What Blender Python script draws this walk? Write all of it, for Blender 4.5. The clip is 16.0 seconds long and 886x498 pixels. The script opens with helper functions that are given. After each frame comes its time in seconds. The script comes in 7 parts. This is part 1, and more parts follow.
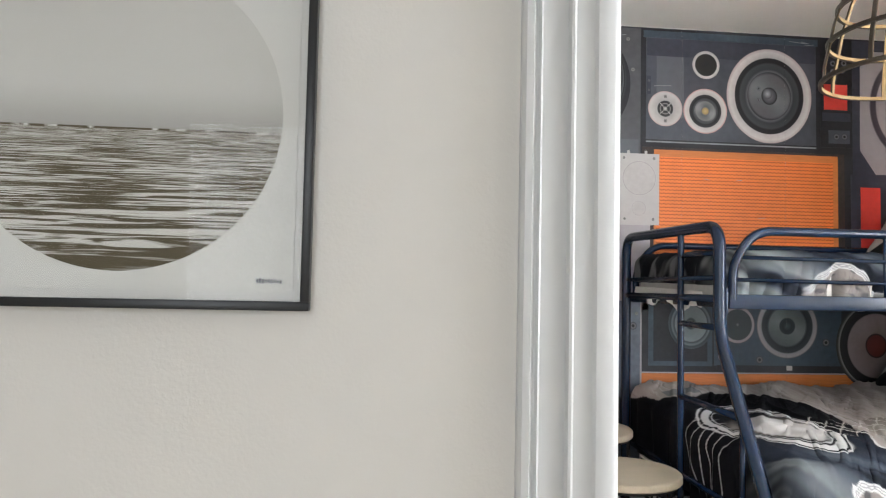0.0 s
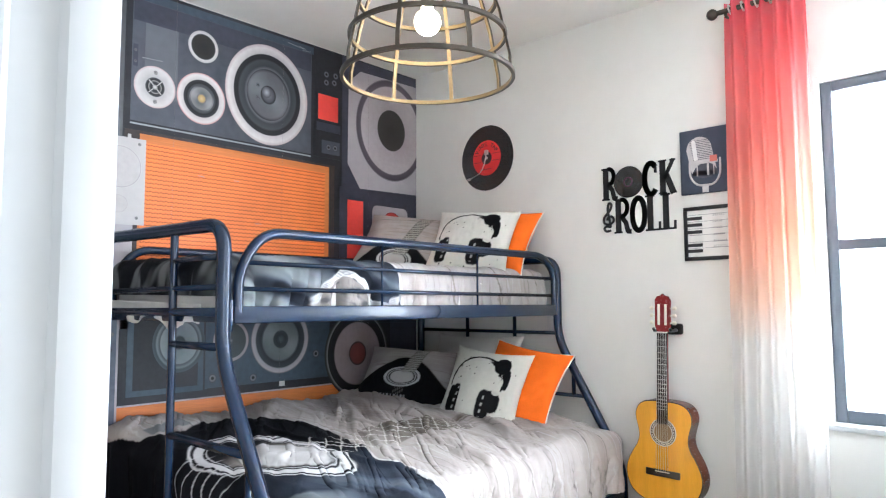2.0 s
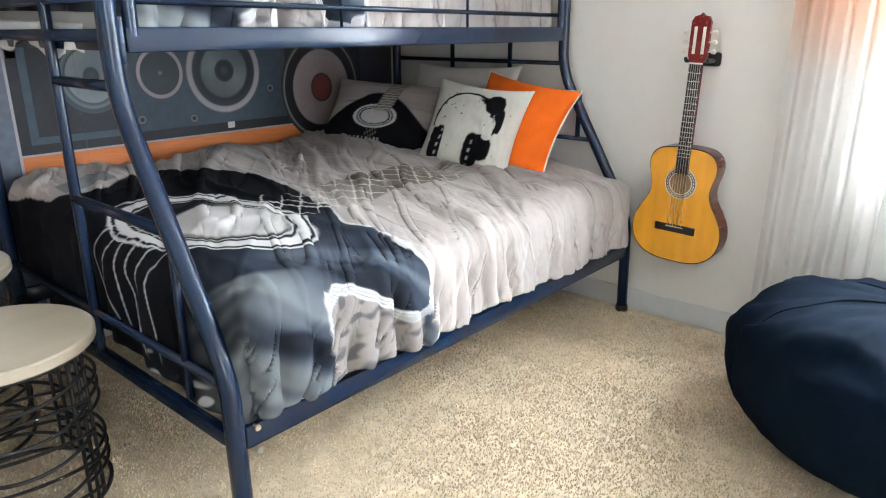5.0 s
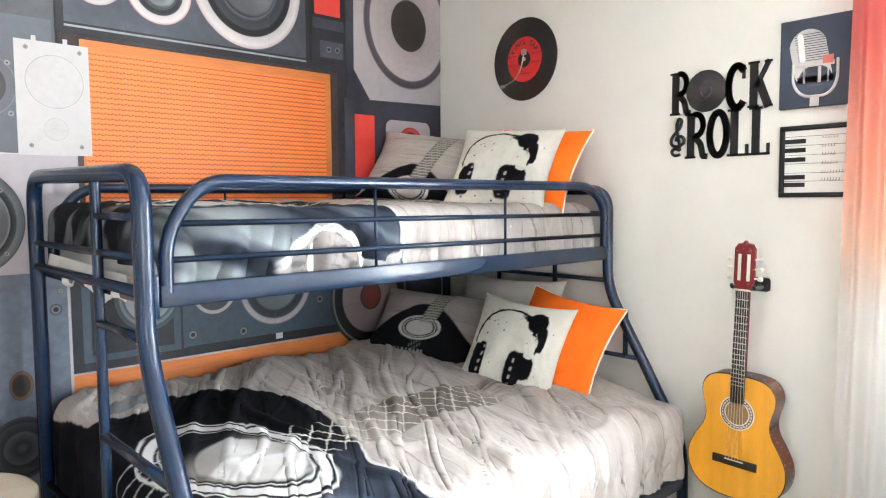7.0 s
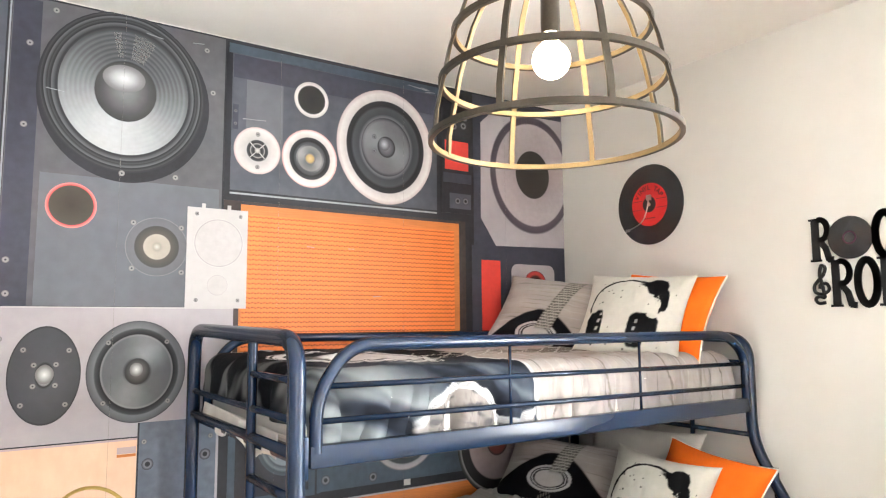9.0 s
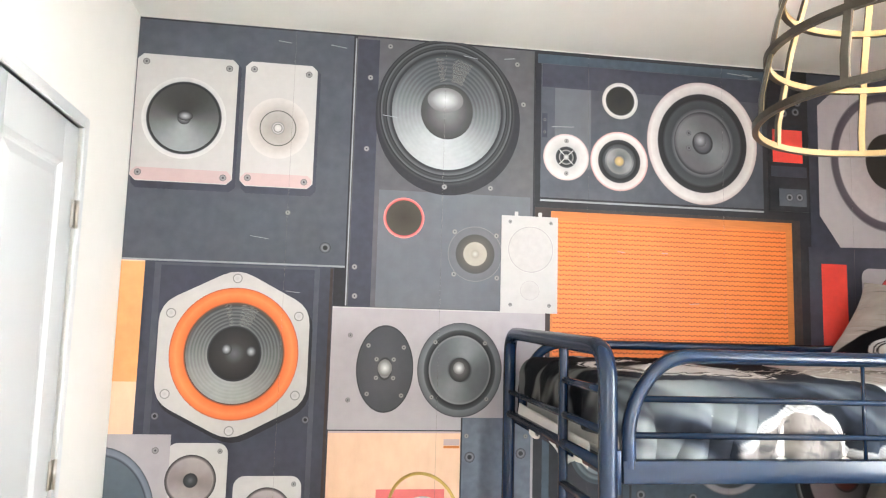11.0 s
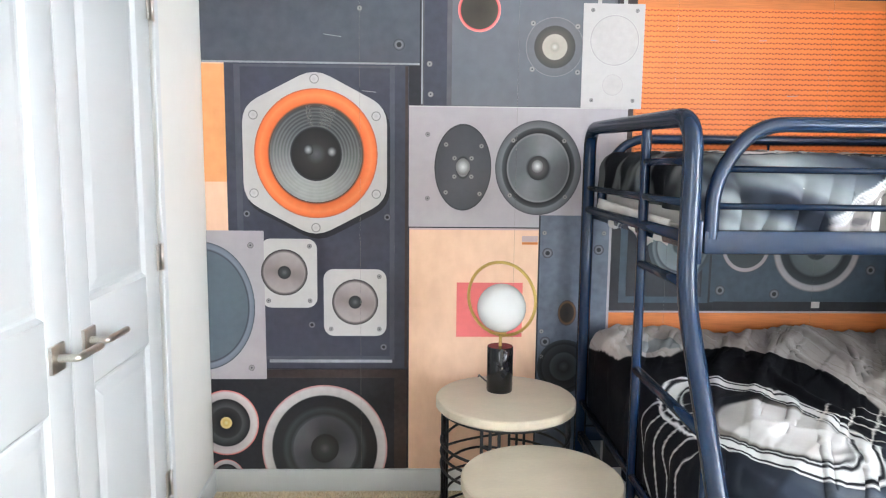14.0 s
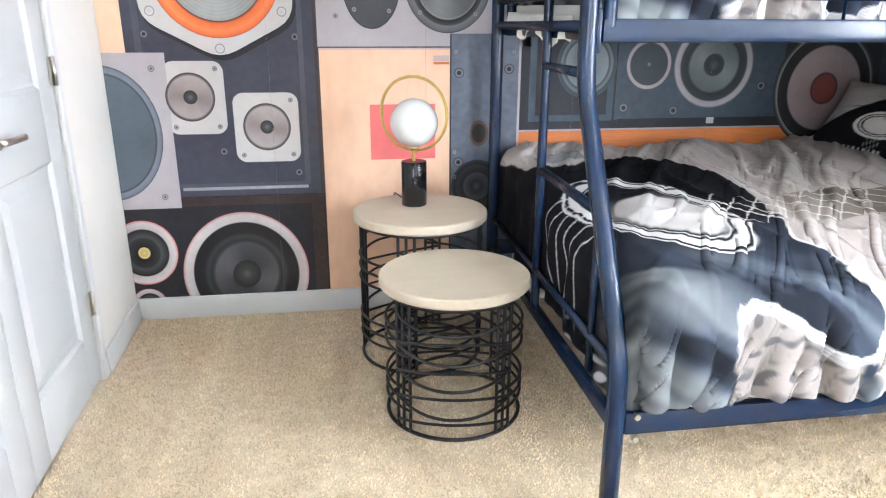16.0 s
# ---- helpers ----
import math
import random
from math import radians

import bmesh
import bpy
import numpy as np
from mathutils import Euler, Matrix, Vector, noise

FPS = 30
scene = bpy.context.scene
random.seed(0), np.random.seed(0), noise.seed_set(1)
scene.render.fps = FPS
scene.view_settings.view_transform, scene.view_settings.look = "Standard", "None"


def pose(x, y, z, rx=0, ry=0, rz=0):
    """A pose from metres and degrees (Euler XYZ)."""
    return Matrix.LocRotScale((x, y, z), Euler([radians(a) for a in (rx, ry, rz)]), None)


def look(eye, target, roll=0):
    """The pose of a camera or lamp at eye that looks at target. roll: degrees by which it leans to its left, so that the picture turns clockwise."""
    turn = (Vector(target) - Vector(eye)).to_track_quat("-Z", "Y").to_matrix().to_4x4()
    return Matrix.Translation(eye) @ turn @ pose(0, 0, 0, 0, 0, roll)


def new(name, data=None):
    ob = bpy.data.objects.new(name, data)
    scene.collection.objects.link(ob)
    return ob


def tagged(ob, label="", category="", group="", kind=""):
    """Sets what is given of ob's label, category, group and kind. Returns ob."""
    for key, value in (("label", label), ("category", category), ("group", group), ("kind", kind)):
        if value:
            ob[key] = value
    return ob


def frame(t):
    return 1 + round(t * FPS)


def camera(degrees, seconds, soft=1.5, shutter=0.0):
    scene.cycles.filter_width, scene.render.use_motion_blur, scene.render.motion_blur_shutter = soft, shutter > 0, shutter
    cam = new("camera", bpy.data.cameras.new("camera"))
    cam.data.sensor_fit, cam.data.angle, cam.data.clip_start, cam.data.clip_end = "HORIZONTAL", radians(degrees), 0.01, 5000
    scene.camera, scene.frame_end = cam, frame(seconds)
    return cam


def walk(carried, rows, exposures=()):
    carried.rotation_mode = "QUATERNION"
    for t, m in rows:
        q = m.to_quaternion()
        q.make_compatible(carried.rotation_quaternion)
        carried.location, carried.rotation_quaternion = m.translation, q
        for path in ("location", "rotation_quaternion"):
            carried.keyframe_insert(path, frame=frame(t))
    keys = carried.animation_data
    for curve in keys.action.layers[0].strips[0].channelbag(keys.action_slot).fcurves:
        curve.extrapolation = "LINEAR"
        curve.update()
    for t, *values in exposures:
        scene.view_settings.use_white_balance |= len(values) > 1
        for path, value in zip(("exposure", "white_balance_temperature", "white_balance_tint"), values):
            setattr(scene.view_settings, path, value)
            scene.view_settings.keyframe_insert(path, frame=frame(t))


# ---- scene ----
cam = camera(65.6, 16.0, soft=1.15)
PATH = [
    (0, (0.64, -0.14, 1.264), (0.826, 1.849, 1.372), 1.2),
    (0.5, (0.637, 0.015, 1.255), (1.118, 1.949, 1.426), 1.5),
    (1, (0.657, 0.174, 1.226), (1.435, 2.006, 1.427), 1.0),
    (1.5, (0.732, 0.293, 1.235), (1.874, 1.923, 1.433), 0.4),
    (2, (0.823, 0.424, 1.257), (2.287, 1.777, 1.419), -0.3),
    (2.5, (0.921, 0.529, 1.19), (2.513, 1.729, 1.354), -0.4),
    (3, (0.973, 0.6, 1.152), (2.601, 1.75, 0.995), -0.7),
    (5.3, (1.3, 0.845, 1.256), (2.718, 2.115, 0.641), -0.4),
    (5.5, (1.318, 0.831, 1.258), (2.72, 2.134, 0.677), -0.5),
    (6, (1.378, 0.826, 1.321), (2.758, 2.188, 0.829), -0.5),
    (6.5, (1.417, 0.81, 1.363), (2.785, 2.233, 1.043), -0.1),
    (7, (1.413, 0.803, 1.461), (2.773, 2.262, 1.321), -0.4),
    (7.5, (1.416, 0.792, 1.508), (2.753, 2.28, 1.513), -0.5),
    (8, (1.397, 0.793, 1.561), (2.705, 2.302, 1.675), -0.5),
    (8.5, (1.364, 0.82, 1.578), (2.617, 2.368, 1.763), -0.4),
    (9, (1.33, 0.806, 1.574), (2.433, 2.46, 1.789), -0.4),
    (9.5, (1.327, 0.812, 1.595), (2.212, 2.592, 1.813), -0.1),
    (10, (1.305, 0.798, 1.6), (1.965, 2.672, 1.83), -0.1),
    (10.2, (1.319, 0.813, 1.613), (1.891, 2.717, 1.832), 0.5),
    (12.5, (1.364, 0.854, 1.506), (1.402, 2.841, 1.728), 0.8),
    (13, (1.335, 0.86, 1.522), (1.384, 2.858, 1.601), 0.8),
    (13.5, (1.373, 0.866, 1.419), (1.403, 2.865, 1.356), 0.5),
    (14, (1.358, 0.854, 1.416), (1.42, 2.837, 1.167), 0.6),
    (14.5, (1.385, 0.854, 1.348), (1.451, 2.815, 0.965), 0.4),
    (15, (1.397, 0.83, 1.28), (1.473, 2.759, 0.756), 0.6),
    (15.5, (1.382, 0.796, 1.244), (1.476, 2.7, 0.638), 0.4),
    (16, (1.378, 0.755, 1.242), (1.66, 2.634, 0.619), 0.2),
]
EXPOSURES = [(0.0, -0.2, 6250, 10), (1.0, -0.04, 6000, 10), (2.0, 0.40, 5600, 8), (2.5, 0.0, 6050, 11), (3.0, -0.12, 6100, 9), (5.5, 0.36, 5800, 7),
             (7.0, 0.66, 5980, 7), (9.0, 0.74, 6420, 10), (10.2, 0.80, 6420, 9), (12.5, 0.46, 5950, 7), (14.5, 0.54, 5880, 8), (16.0, 0.74, 5820, 10)]
walk(cam, [(t, look(eye, target, roll)) for t, eye, target, roll in PATH], EXPOSURES)

# ---- world and light ----
world = bpy.data.worlds.new("sky")
scene.world = world
world.use_nodes = True
wn = world.node_tree.nodes
sky = wn.new("ShaderNodeTexSky")
sky.sky_type = "NISHITA"
sky.sun_disc = False
sky.sun_elevation, sky.sun_rotation = radians(42), radians(60)
world.node_tree.links.new(sky.outputs[0], wn["Background"].inputs[0])
wn["Background"].inputs[1].default_value = 0.1


def area_lamp(name, eye, target, sx, sy, watts, colour):
    d = bpy.data.lights.new(name, "AREA")
    d.shape, d.size, d.size_y, d.energy, d.color = "RECTANGLE", sx, sy, watts, colour
    o = new(name, d)
    o.matrix_world = look(eye, target)
    return o


# daylight that comes in at the two windows
area_lamp("window_daylight", (4.32, 0.6, 1.5), (2.0, 0.6, 1.35), 1.25, 1.5, 125, (0.95, 0.98, 1.0))
area_lamp("hall_window_daylight", (0.1, -2.42, 1.55), (0.3, 0.9, 1.3), 1.3, 1.4, 44, (0.95, 0.98, 1.0))

# ---- helpers for building ----


def srgb(r, g, b):
    return tuple(((c / 255 + 0.055) / 1.055) ** 2.4 if c > 10 else c / 255 / 12.92 for c in (r, g, b))


def material(name, colour, rough=0.5, metal=0.0, vary=0.08, scale=12.0, bump=0.0, bump_scale=200.0, spec=0.5, second=None, stretch=(1, 1, 1), uneven=0.08):
    """A surface with two scales of colour variation, uneven gloss and a fine relief."""
    m = bpy.data.materials.new(name)
    m.use_nodes = True
    nt, n = m.node_tree, m.node_tree.nodes
    p = n["Principled BSDF"]
    p.inputs["Metallic"].default_value = metal
    p.inputs["Specular IOR Level"].default_value = spec
    tc = n.new("ShaderNodeTexCoord")
    mp = n.new("ShaderNodeMapping")
    mp.inputs["Scale"].default_value = stretch
    nt.links.new(tc.outputs["Object"], mp.inputs["Vector"])
    big, fine = n.new("ShaderNodeTexNoise"), n.new("ShaderNodeTexNoise")
    big.inputs["Scale"].default_value, fine.inputs["Scale"].default_value = scale * 0.25, scale * 4
    big.inputs["Detail"].default_value = fine.inputs["Detail"].default_value = 4
    for t in (big, fine):
        nt.links.new(mp.outputs[0], t.inputs["Vector"])
    add = n.new("ShaderNodeMath")
    add.operation = "MULTIPLY_ADD"
    add.inputs[1].default_value = 0.6
    nt.links.new(big.outputs["Fac"], add.inputs[0])
    half = n.new("ShaderNodeMath")
    half.operation = "MULTIPLY"
    half.inputs[1].default_value = 0.4
    nt.links.new(fine.outputs["Fac"], half.inputs[0])
    nt.links.new(half.outputs[0], add.inputs[2])
    ramp = n.new("ShaderNodeValToRGB")
    e = ramp.color_ramp.elements
    e[0].position, e[1].position = 0.3, 0.7
    lo = second or tuple(c * (1 - vary * 1.5) for c in colour)
    hi = tuple(min(1, c * (1 + vary)) for c in colour)
    e[0].color, e[1].color = (*lo, 1), (*hi, 1)
    nt.links.new(add.outputs[0], ramp.inputs[0])
    nt.links.new(ramp.outputs[0], p.inputs["Base Color"])
    rr = n.new("ShaderNodeMapRange")
    rr.inputs["To Min"].default_value, rr.inputs["To Max"].default_value = max(0.02, rough - uneven), min(1, rough + uneven)
    nt.links.new(fine.outputs["Fac"], rr.inputs["Value"])
    nt.links.new(rr.outputs[0], p.inputs["Roughness"])
    if bump:
        bn, bt = n.new("ShaderNodeBump"), n.new("ShaderNodeTexNoise")
        bt.inputs["Scale"].default_value, bt.inputs["Detail"].default_value = bump_scale, 3
        nt.links.new(mp.outputs[0], bt.inputs["Vector"])
        bn.inputs["Strength"].default_value, bn.inputs["Distance"].default_value = min(1.0, bump), 0.002
        nt.links.new(bt.outputs["Fac"], bn.inputs["Height"])
        nt.links.new(bn.outputs[0], p.inputs["Normal"])
    return m


def printed(name, rough=0.9, weave=True):
    """Cloth whose printed colours lie in the mesh's colour layer."""
    m = material(name, (0.5, 0.5, 0.5), rough, bump=0.35 if weave else 0.0, bump_scale=900, spec=0.2)
    nt, n = m.node_tree, m.node_tree.nodes
    a = n.new("ShaderNodeAttribute")
    a.attribute_name = "print"
    mix = n.new("ShaderNodeMix")
    mix.data_type, mix.blend_type = "RGBA", "MULTIPLY"
    mix.inputs["Factor"].default_value = 1
    ramp = next(x for x in n if x.type == "VALTORGB")
    ramp.color_ramp.elements[0].color, ramp.color_ramp.elements[1].color = (0.88, 0.88, 0.88, 1), (1, 1, 1, 1)
    nt.links.new(ramp.outputs[0], mix.inputs["A"])
    nt.links.new(a.outputs["Color"], mix.inputs["B"])
    nt.links.new(mix.outputs["Result"], n["Principled BSDF"].inputs["Base Color"])
    p = n["Principled BSDF"]
    p.inputs["Specular IOR Level"].default_value = 0.08
    return m


def thing(name, at, label, category, group="", kind=""):
    e = new(name)
    e.empty_display_size = 0.1
    e.location = at
    return tagged(e, label, category, group, kind)


def put(name, me, mat, parent=None, label="", smooth=True):
    if mat and not me.materials:
        me.materials.append(mat)
    if smooth:
        me.polygons.foreach_set("use_smooth", [True] * len(me.polygons))
    o = new(name, me)
    if parent:
        o.parent = parent
        m = Matrix.Translation(parent.location)
        q = parent.parent
        o.matrix_parent_inverse = m.inverted() if not q else Matrix.Identity(4)
    if label:
        tagged(o, label)
    return o


def part(name, bm, mat, parent=None, label="", smooth=True, sharp=35):
    """Links a bmesh as one mesh object under a thing or a part."""
    me = bpy.data.meshes.new(name)
    bmesh.ops.recalc_face_normals(bm, faces=bm.faces)
    if smooth:
        for e in bm.edges:
            e.smooth = len(e.link_faces) != 2 or e.calc_face_angle(0) < radians(sharp)
    bm.to_mesh(me)
    bm.free()
    return put(name, me, mat, parent, label, smooth)


def box(bm, a, b, bevel=0.0, seg=2):
    lo, hi = [min(p, q) for p, q in zip(a, b)], [max(p, q) for p, q in zip(a, b)]
    r = bmesh.ops.create_cube(bm, size=1, matrix=Matrix.LocRotScale([(p + q) / 2 for p, q in zip(lo, hi)], None, [q - p for p, q in zip(lo, hi)]))
    if bevel:
        es = {e for v in r["verts"] for e in v.link_edges}
        bmesh.ops.bevel(bm, geom=list(es), offset=bevel, segments=seg, affect="EDGES", profile=0.5)
    return bm


def boxed(a, b, bevel=0.0, seg=2):
    return box(bmesh.new(), a, b, bevel, seg)


def fillet(pts, r, n=7):
    """A polyline with its corners rounded."""
    pts = [Vector(p) for p in pts]
    out = [pts[0]]
    for a, b, c in zip(pts, pts[1:], pts[2:]):
        u, w = (a - b), (c - b)
        k = min(r, u.length * 0.48, w.length * 0.48)
        p, q = b + u.normalized() * k, b + w.normalized() * k
        for i in range(n + 1):
            s = i / n
            out.append((1 - s) ** 2 * p + 2 * s * (1 - s) * b + s * s * q)
    return out + [pts[-1]]


def tube(bm, pts, r, seg=12, closed=False, flat=1.0):
    """A round rod along a line of points."""
    pts = [Vector(p) for p in pts]
    n = len(pts)
    rings, up = [], None
    for i, p in enumerate(pts):
        if closed:
            d = (pts[(i + 1) % n] - pts[i - 1]).normalized()
        else:
            d = (pts[min(i + 1, n - 1)] - pts[max(i - 1, 0)]).normalized()
        if up is None:
            up = d.orthogonal().normalized() if abs(d.z) > 0.9 or not closed else Vector((0, 0, 1))
        up = (up - d * up.dot(d)).normalized()
        side = d.cross(up)
        rings.append([bm.verts.new(p + (up * math.cos(t) + side * math.sin(t) * flat) * r) for t in (2 * math.pi * k / seg for k in range(seg))])
    for a, b in (zip(rings, rings[1:] + rings[:1]) if closed else zip(rings, rings[1:])):
        for k in range(seg):
            bm.faces.new((a[k], a[(k + 1) % seg], b[(k + 1) % seg], b[k]))
    if not closed:
        bm.faces.new(rings[0][::-1])
        bm.faces.new(rings[-1])
    return bm


def rod(*pts, r=0.01, seg=12, bend=0.0):
    return tube(bmesh.new(), fillet(pts, bend) if bend else pts, r, seg)


def lathe(bm, profile, at=(0, 0, 0), seg=40, m=None):
    """A turned shape: radius and height along a profile."""
    rings = []
    for r, z in profile:
        if r < 1e-5:
            rings.append([bm.verts.new((at[0], at[1], at[2] + z))])
        else:
            rings.append([bm.verts.new((at[0] + r * math.cos(2 * math.pi * k / seg), at[1] + r * math.sin(2 * math.pi * k / seg), at[2] + z)) for k in range(seg)])
    for a, b in zip(rings, rings[1:]):
        for k in range(seg):
            k2 = (k + 1) % seg
            f = [a[0 if len(a) == 1 else k]] + ([a[k2]] if len(a) > 1 else []) + ([b[k2]] if len(b) > 1 else []) + [b[0 if len(b) == 1 else k]]
            if len(set(f)) > 2:
                bm.faces.new(f)
    if m:
        bmesh.ops.transform(bm, matrix=m, verts=bm.verts)
    return bm


def slab(bm, outline, y0, y1):
    """An upright plate with an outline of (x, z) from y0 to y1."""
    f = bm.faces.new([bm.verts.new((x, y0, z)) for x, z in outline])
    g = bmesh.ops.extrude_face_region(bm, geom=[f])
    bmesh.ops.translate(bm, verts=[v for v in g["geom"] if isinstance(v, bmesh.types.BMVert)], vec=(0, y1 - y0, 0))
    return bm


def grid_mesh(name, pos, cols=None, closed=False):
    """A mesh over a grid of points of shape (n, m, 3), with printed colours if given."""
    n, m = pos.shape[:2]
    idx = np.arange(n * m).reshape(n, m)
    q = np.stack([idx[:-1, :-1], idx[1:, :-1], idx[1:, 1:], idx[:-1, 1:]], -1).reshape(-1, 4)
    me = bpy.data.meshes.new(name)
    me.from_pydata(pos.reshape(-1, 3).tolist(), [], q.tolist())
    if cols is not None:
        a = me.color_attributes.new("print", "FLOAT_COLOR", "POINT")
        c = np.ones((n * m, 4))
        c[:, :3] = cols.reshape(-1, 3)
        a.data.foreach_set("color", c.ravel())
    me.validate()
    return me


def smooth_noise(x, y, seed, scale):
    """A soft random field on arrays, from a few turned waves."""
    rng = np.random.default_rng(seed)
    out = np.zeros_like(x)
    for k in range(9):
        a, f, p = rng.uniform(0, 6.28), rng.uniform(0.5, 1.6) / scale, rng.uniform(0, 6.28)
        out = out + np.sin((x * np.cos(a) + y * np.sin(a)) * f * 6.28 + p + 1.3 * np.sin((x * np.sin(a) - y * np.cos(a)) * f * 3.1 + k))
    return out / 9


def step(a, b, t):
    s = np.clip((t - a) / (b - a), 0, 1)
    return s * s * (3 - 2 * s)


# ---- materials ----
PAINT = material("warm_white_wall_paint", (0.75, 0.725, 0.68), 0.75, vary=0.02, scale=3, bump=0.25, bump_scale=160, spec=0.25)
CEIL = material("white_ceiling_paint", (0.80, 0.78, 0.74), 0.85, vary=0.02, scale=3, bump=0.5, bump_scale=60, spec=0.2)
TRIM = material("white_gloss_trim_paint", (0.62, 0.625, 0.62), 0.35, vary=0.015, scale=5, bump=0.06, bump_scale=60)
DOORW = material("white_door_paint", (0.50, 0.51, 0.51), 0.38, vary=0.015, scale=5, bump=0.1, bump_scale=90)
CARPET = material("beige_cut_pile_carpet", (0.64, 0.54, 0.40), 0.95, vary=0.15, scale=75, bump=1.0, bump_scale=330, spec=0.1)
TUFT = material("beige_carpet_yarn", (0.70, 0.585, 0.42), 0.95, vary=0.14, scale=90, spec=0.1)
tn = TUFT.node_tree.nodes
isl, tmix, tramp = tn.new("ShaderNodeNewGeometry"), tn.new("ShaderNodeMix"), tn.new("ShaderNodeValToRGB")
tramp.color_ramp.elements[0].color, tramp.color_ramp.elements[1].color = (0.70, 0.67, 0.62, 1), (1.16, 1.15, 1.13, 1)
tmix.data_type, tmix.blend_type = "RGBA", "MULTIPLY"
tmix.inputs["Factor"].default_value = 1
TUFT.node_tree.links.new(isl.outputs["Random Per Island"], tramp.inputs[0])
TUFT.node_tree.links.new(tramp.outputs[0], tmix.inputs["A"])
TUFT.node_tree.links.new(next(x for x in tn if x.type == "VALTORGB" and x is not tramp).outputs[0], tmix.inputs["B"])
# long brushed strokes of the vacuum cleaner lie lighter and darker in the pile
vco, vmp, vno, vrp, vmx = tn.new("ShaderNodeTexCoord"), tn.new("ShaderNodeMapping"), tn.new("ShaderNodeTexNoise"), tn.new("ShaderNodeValToRGB"), tn.new("ShaderNodeMix")
vmp.inputs["Rotation"].default_value, vmp.inputs["Scale"].default_value = (0, 0, radians(20)), (5.5, 0.8, 1)
vno.inputs["Scale"].default_value, vno.inputs["Detail"].default_value, vno.inputs["Distortion"].default_value = 1.0, 3, 0.4
vrp.color_ramp.elements[0].position, vrp.color_ramp.elements[1].position = 0.40, 0.62
vrp.color_ramp.elements[0].color, vrp.color_ramp.elements[1].color = (0.86, 0.85, 0.83, 1), (1.1, 1.1, 1.1, 1)
vmx.data_type, vmx.blend_type = "RGBA", "MULTIPLY"
vmx.inputs["Factor"].default_value = 1
for a_, b_ in ((vco.outputs["Object"], vmp.inputs["Vector"]), (vmp.outputs[0], vno.inputs["Vector"]), (vno.outputs["Fac"], vrp.inputs[0]), (vrp.outputs[0], vmx.inputs["A"]),
               (tmix.outputs["Result"], vmx.inputs["B"]), (vmx.outputs["Result"], tn["Principled BSDF"].inputs["Base Color"])):
    TUFT.node_tree.links.new(a_, b_)
NAVY = material("navy_powder_coated_steel", (0.004, 0.015, 0.042), 0.24, vary=0.06, scale=2, uneven=0.03)
BLACKSTEEL = material("black_painted_wire", (0.012, 0.011, 0.012), 0.45, vary=0.2, scale=40)
STONE = material("cream_stone_top", (0.56, 0.485, 0.375), 0.55, vary=0.07, scale=14, bump=0.1, bump_scale=70, stretch=(1, 3, 1))
BRASS = material("brushed_gold_brass", (0.62, 0.42, 0.13), 0.3, metal=1.0, vary=0.06, scale=60)
MARBLE = material("black_marble", (0.012, 0.012, 0.013), 0.12, vary=0.5, scale=26, second=(0.004, 0.004, 0.004))
OPAL = material("white_opal_glass", (0.70, 0.70, 0.69), 0.18, vary=0.01)
NICKEL = material("brushed_nickel", (0.62, 0.59, 0.54), 0.3, metal=1.0, vary=0.06, scale=80)
BRONZE = material("dark_bronze_lamp_steel", (0.06, 0.048, 0.036), 0.38, metal=0.6, vary=0.2, scale=50)
GOLDIN = material("gold_toned_inner_steel", (0.27, 0.19, 0.095), 0.5, metal=0.5, vary=0.1, scale=50)
BLACKP = material("black_painted_wood", (0.010, 0.010, 0.011), 0.4, vary=0.15, scale=30, bump=0.1)
GUITARTOP = material("amber_spruce_varnish", (0.74, 0.335, 0.022), 0.2, vary=0.1, scale=8, stretch=(1, 14, 1))
GUITARSIDE = material("dark_red_brown_guitar_side", (0.13, 0.036, 0.018), 0.25, vary=0.15, scale=10, stretch=(1, 1, 5))
MAHOG = material("red_mahogany_headstock", (0.20, 0.018, 0.018), 0.25, vary=0.15, scale=20)
ROSEW = material("dark_rosewood", (0.022, 0.015, 0.012), 0.4, vary=0.25, scale=30, stretch=(1, 1, 6))
STEELW = material("bright_wire", (0.7, 0.68, 0.62), 0.3, metal=1.0, vary=0.02)
IVORY = material("ivory_plastic", (0.72, 0.66, 0.55), 0.35, vary=0.04)
DENIM = material("navy_cotton_canvas", (0.004, 0.009, 0.019), 0.95, vary=0.25, scale=30, bump=0.5, bump_scale=700, spec=0.06)
ORANGE = material("orange_linen", (0.86, 0.155, 0.012), 0.9, vary=0.06, scale=40, bump=0.5, bump_scale=800, spec=0.15)
PIPING = material("white_cotton_piping", (0.8, 0.77, 0.7), 0.9, vary=0.03)
SHEET = material("white_bed_linen", (0.62, 0.59, 0.55), 0.9, vary=0.03, scale=8, bump=0.3, bump_scale=800)
CLOTH = printed("printed_cotton")
WINFRAME = material("blue_grey_window_frame", (0.085, 0.10, 0.125), 0.4, vary=0.05, scale=20)

# ---- the room ----
XL, XR, YM, CH = 0.47, 4.10, 3.70, 2.812   # left wall, window wall, mural wall, ceiling
HALL_Y = 0.965                              # the hall's face of the wall with the picture


def setting(name, bm, mat, label, smooth=False, turned=False):
    if turned:
        bmesh.ops.transform(bm, matrix=SKEW, verts=bm.verts)
    o = part(name, bm, mat, None, smooth=smooth)
    return tagged(o, label, name.split("_")[0], kind="structure")


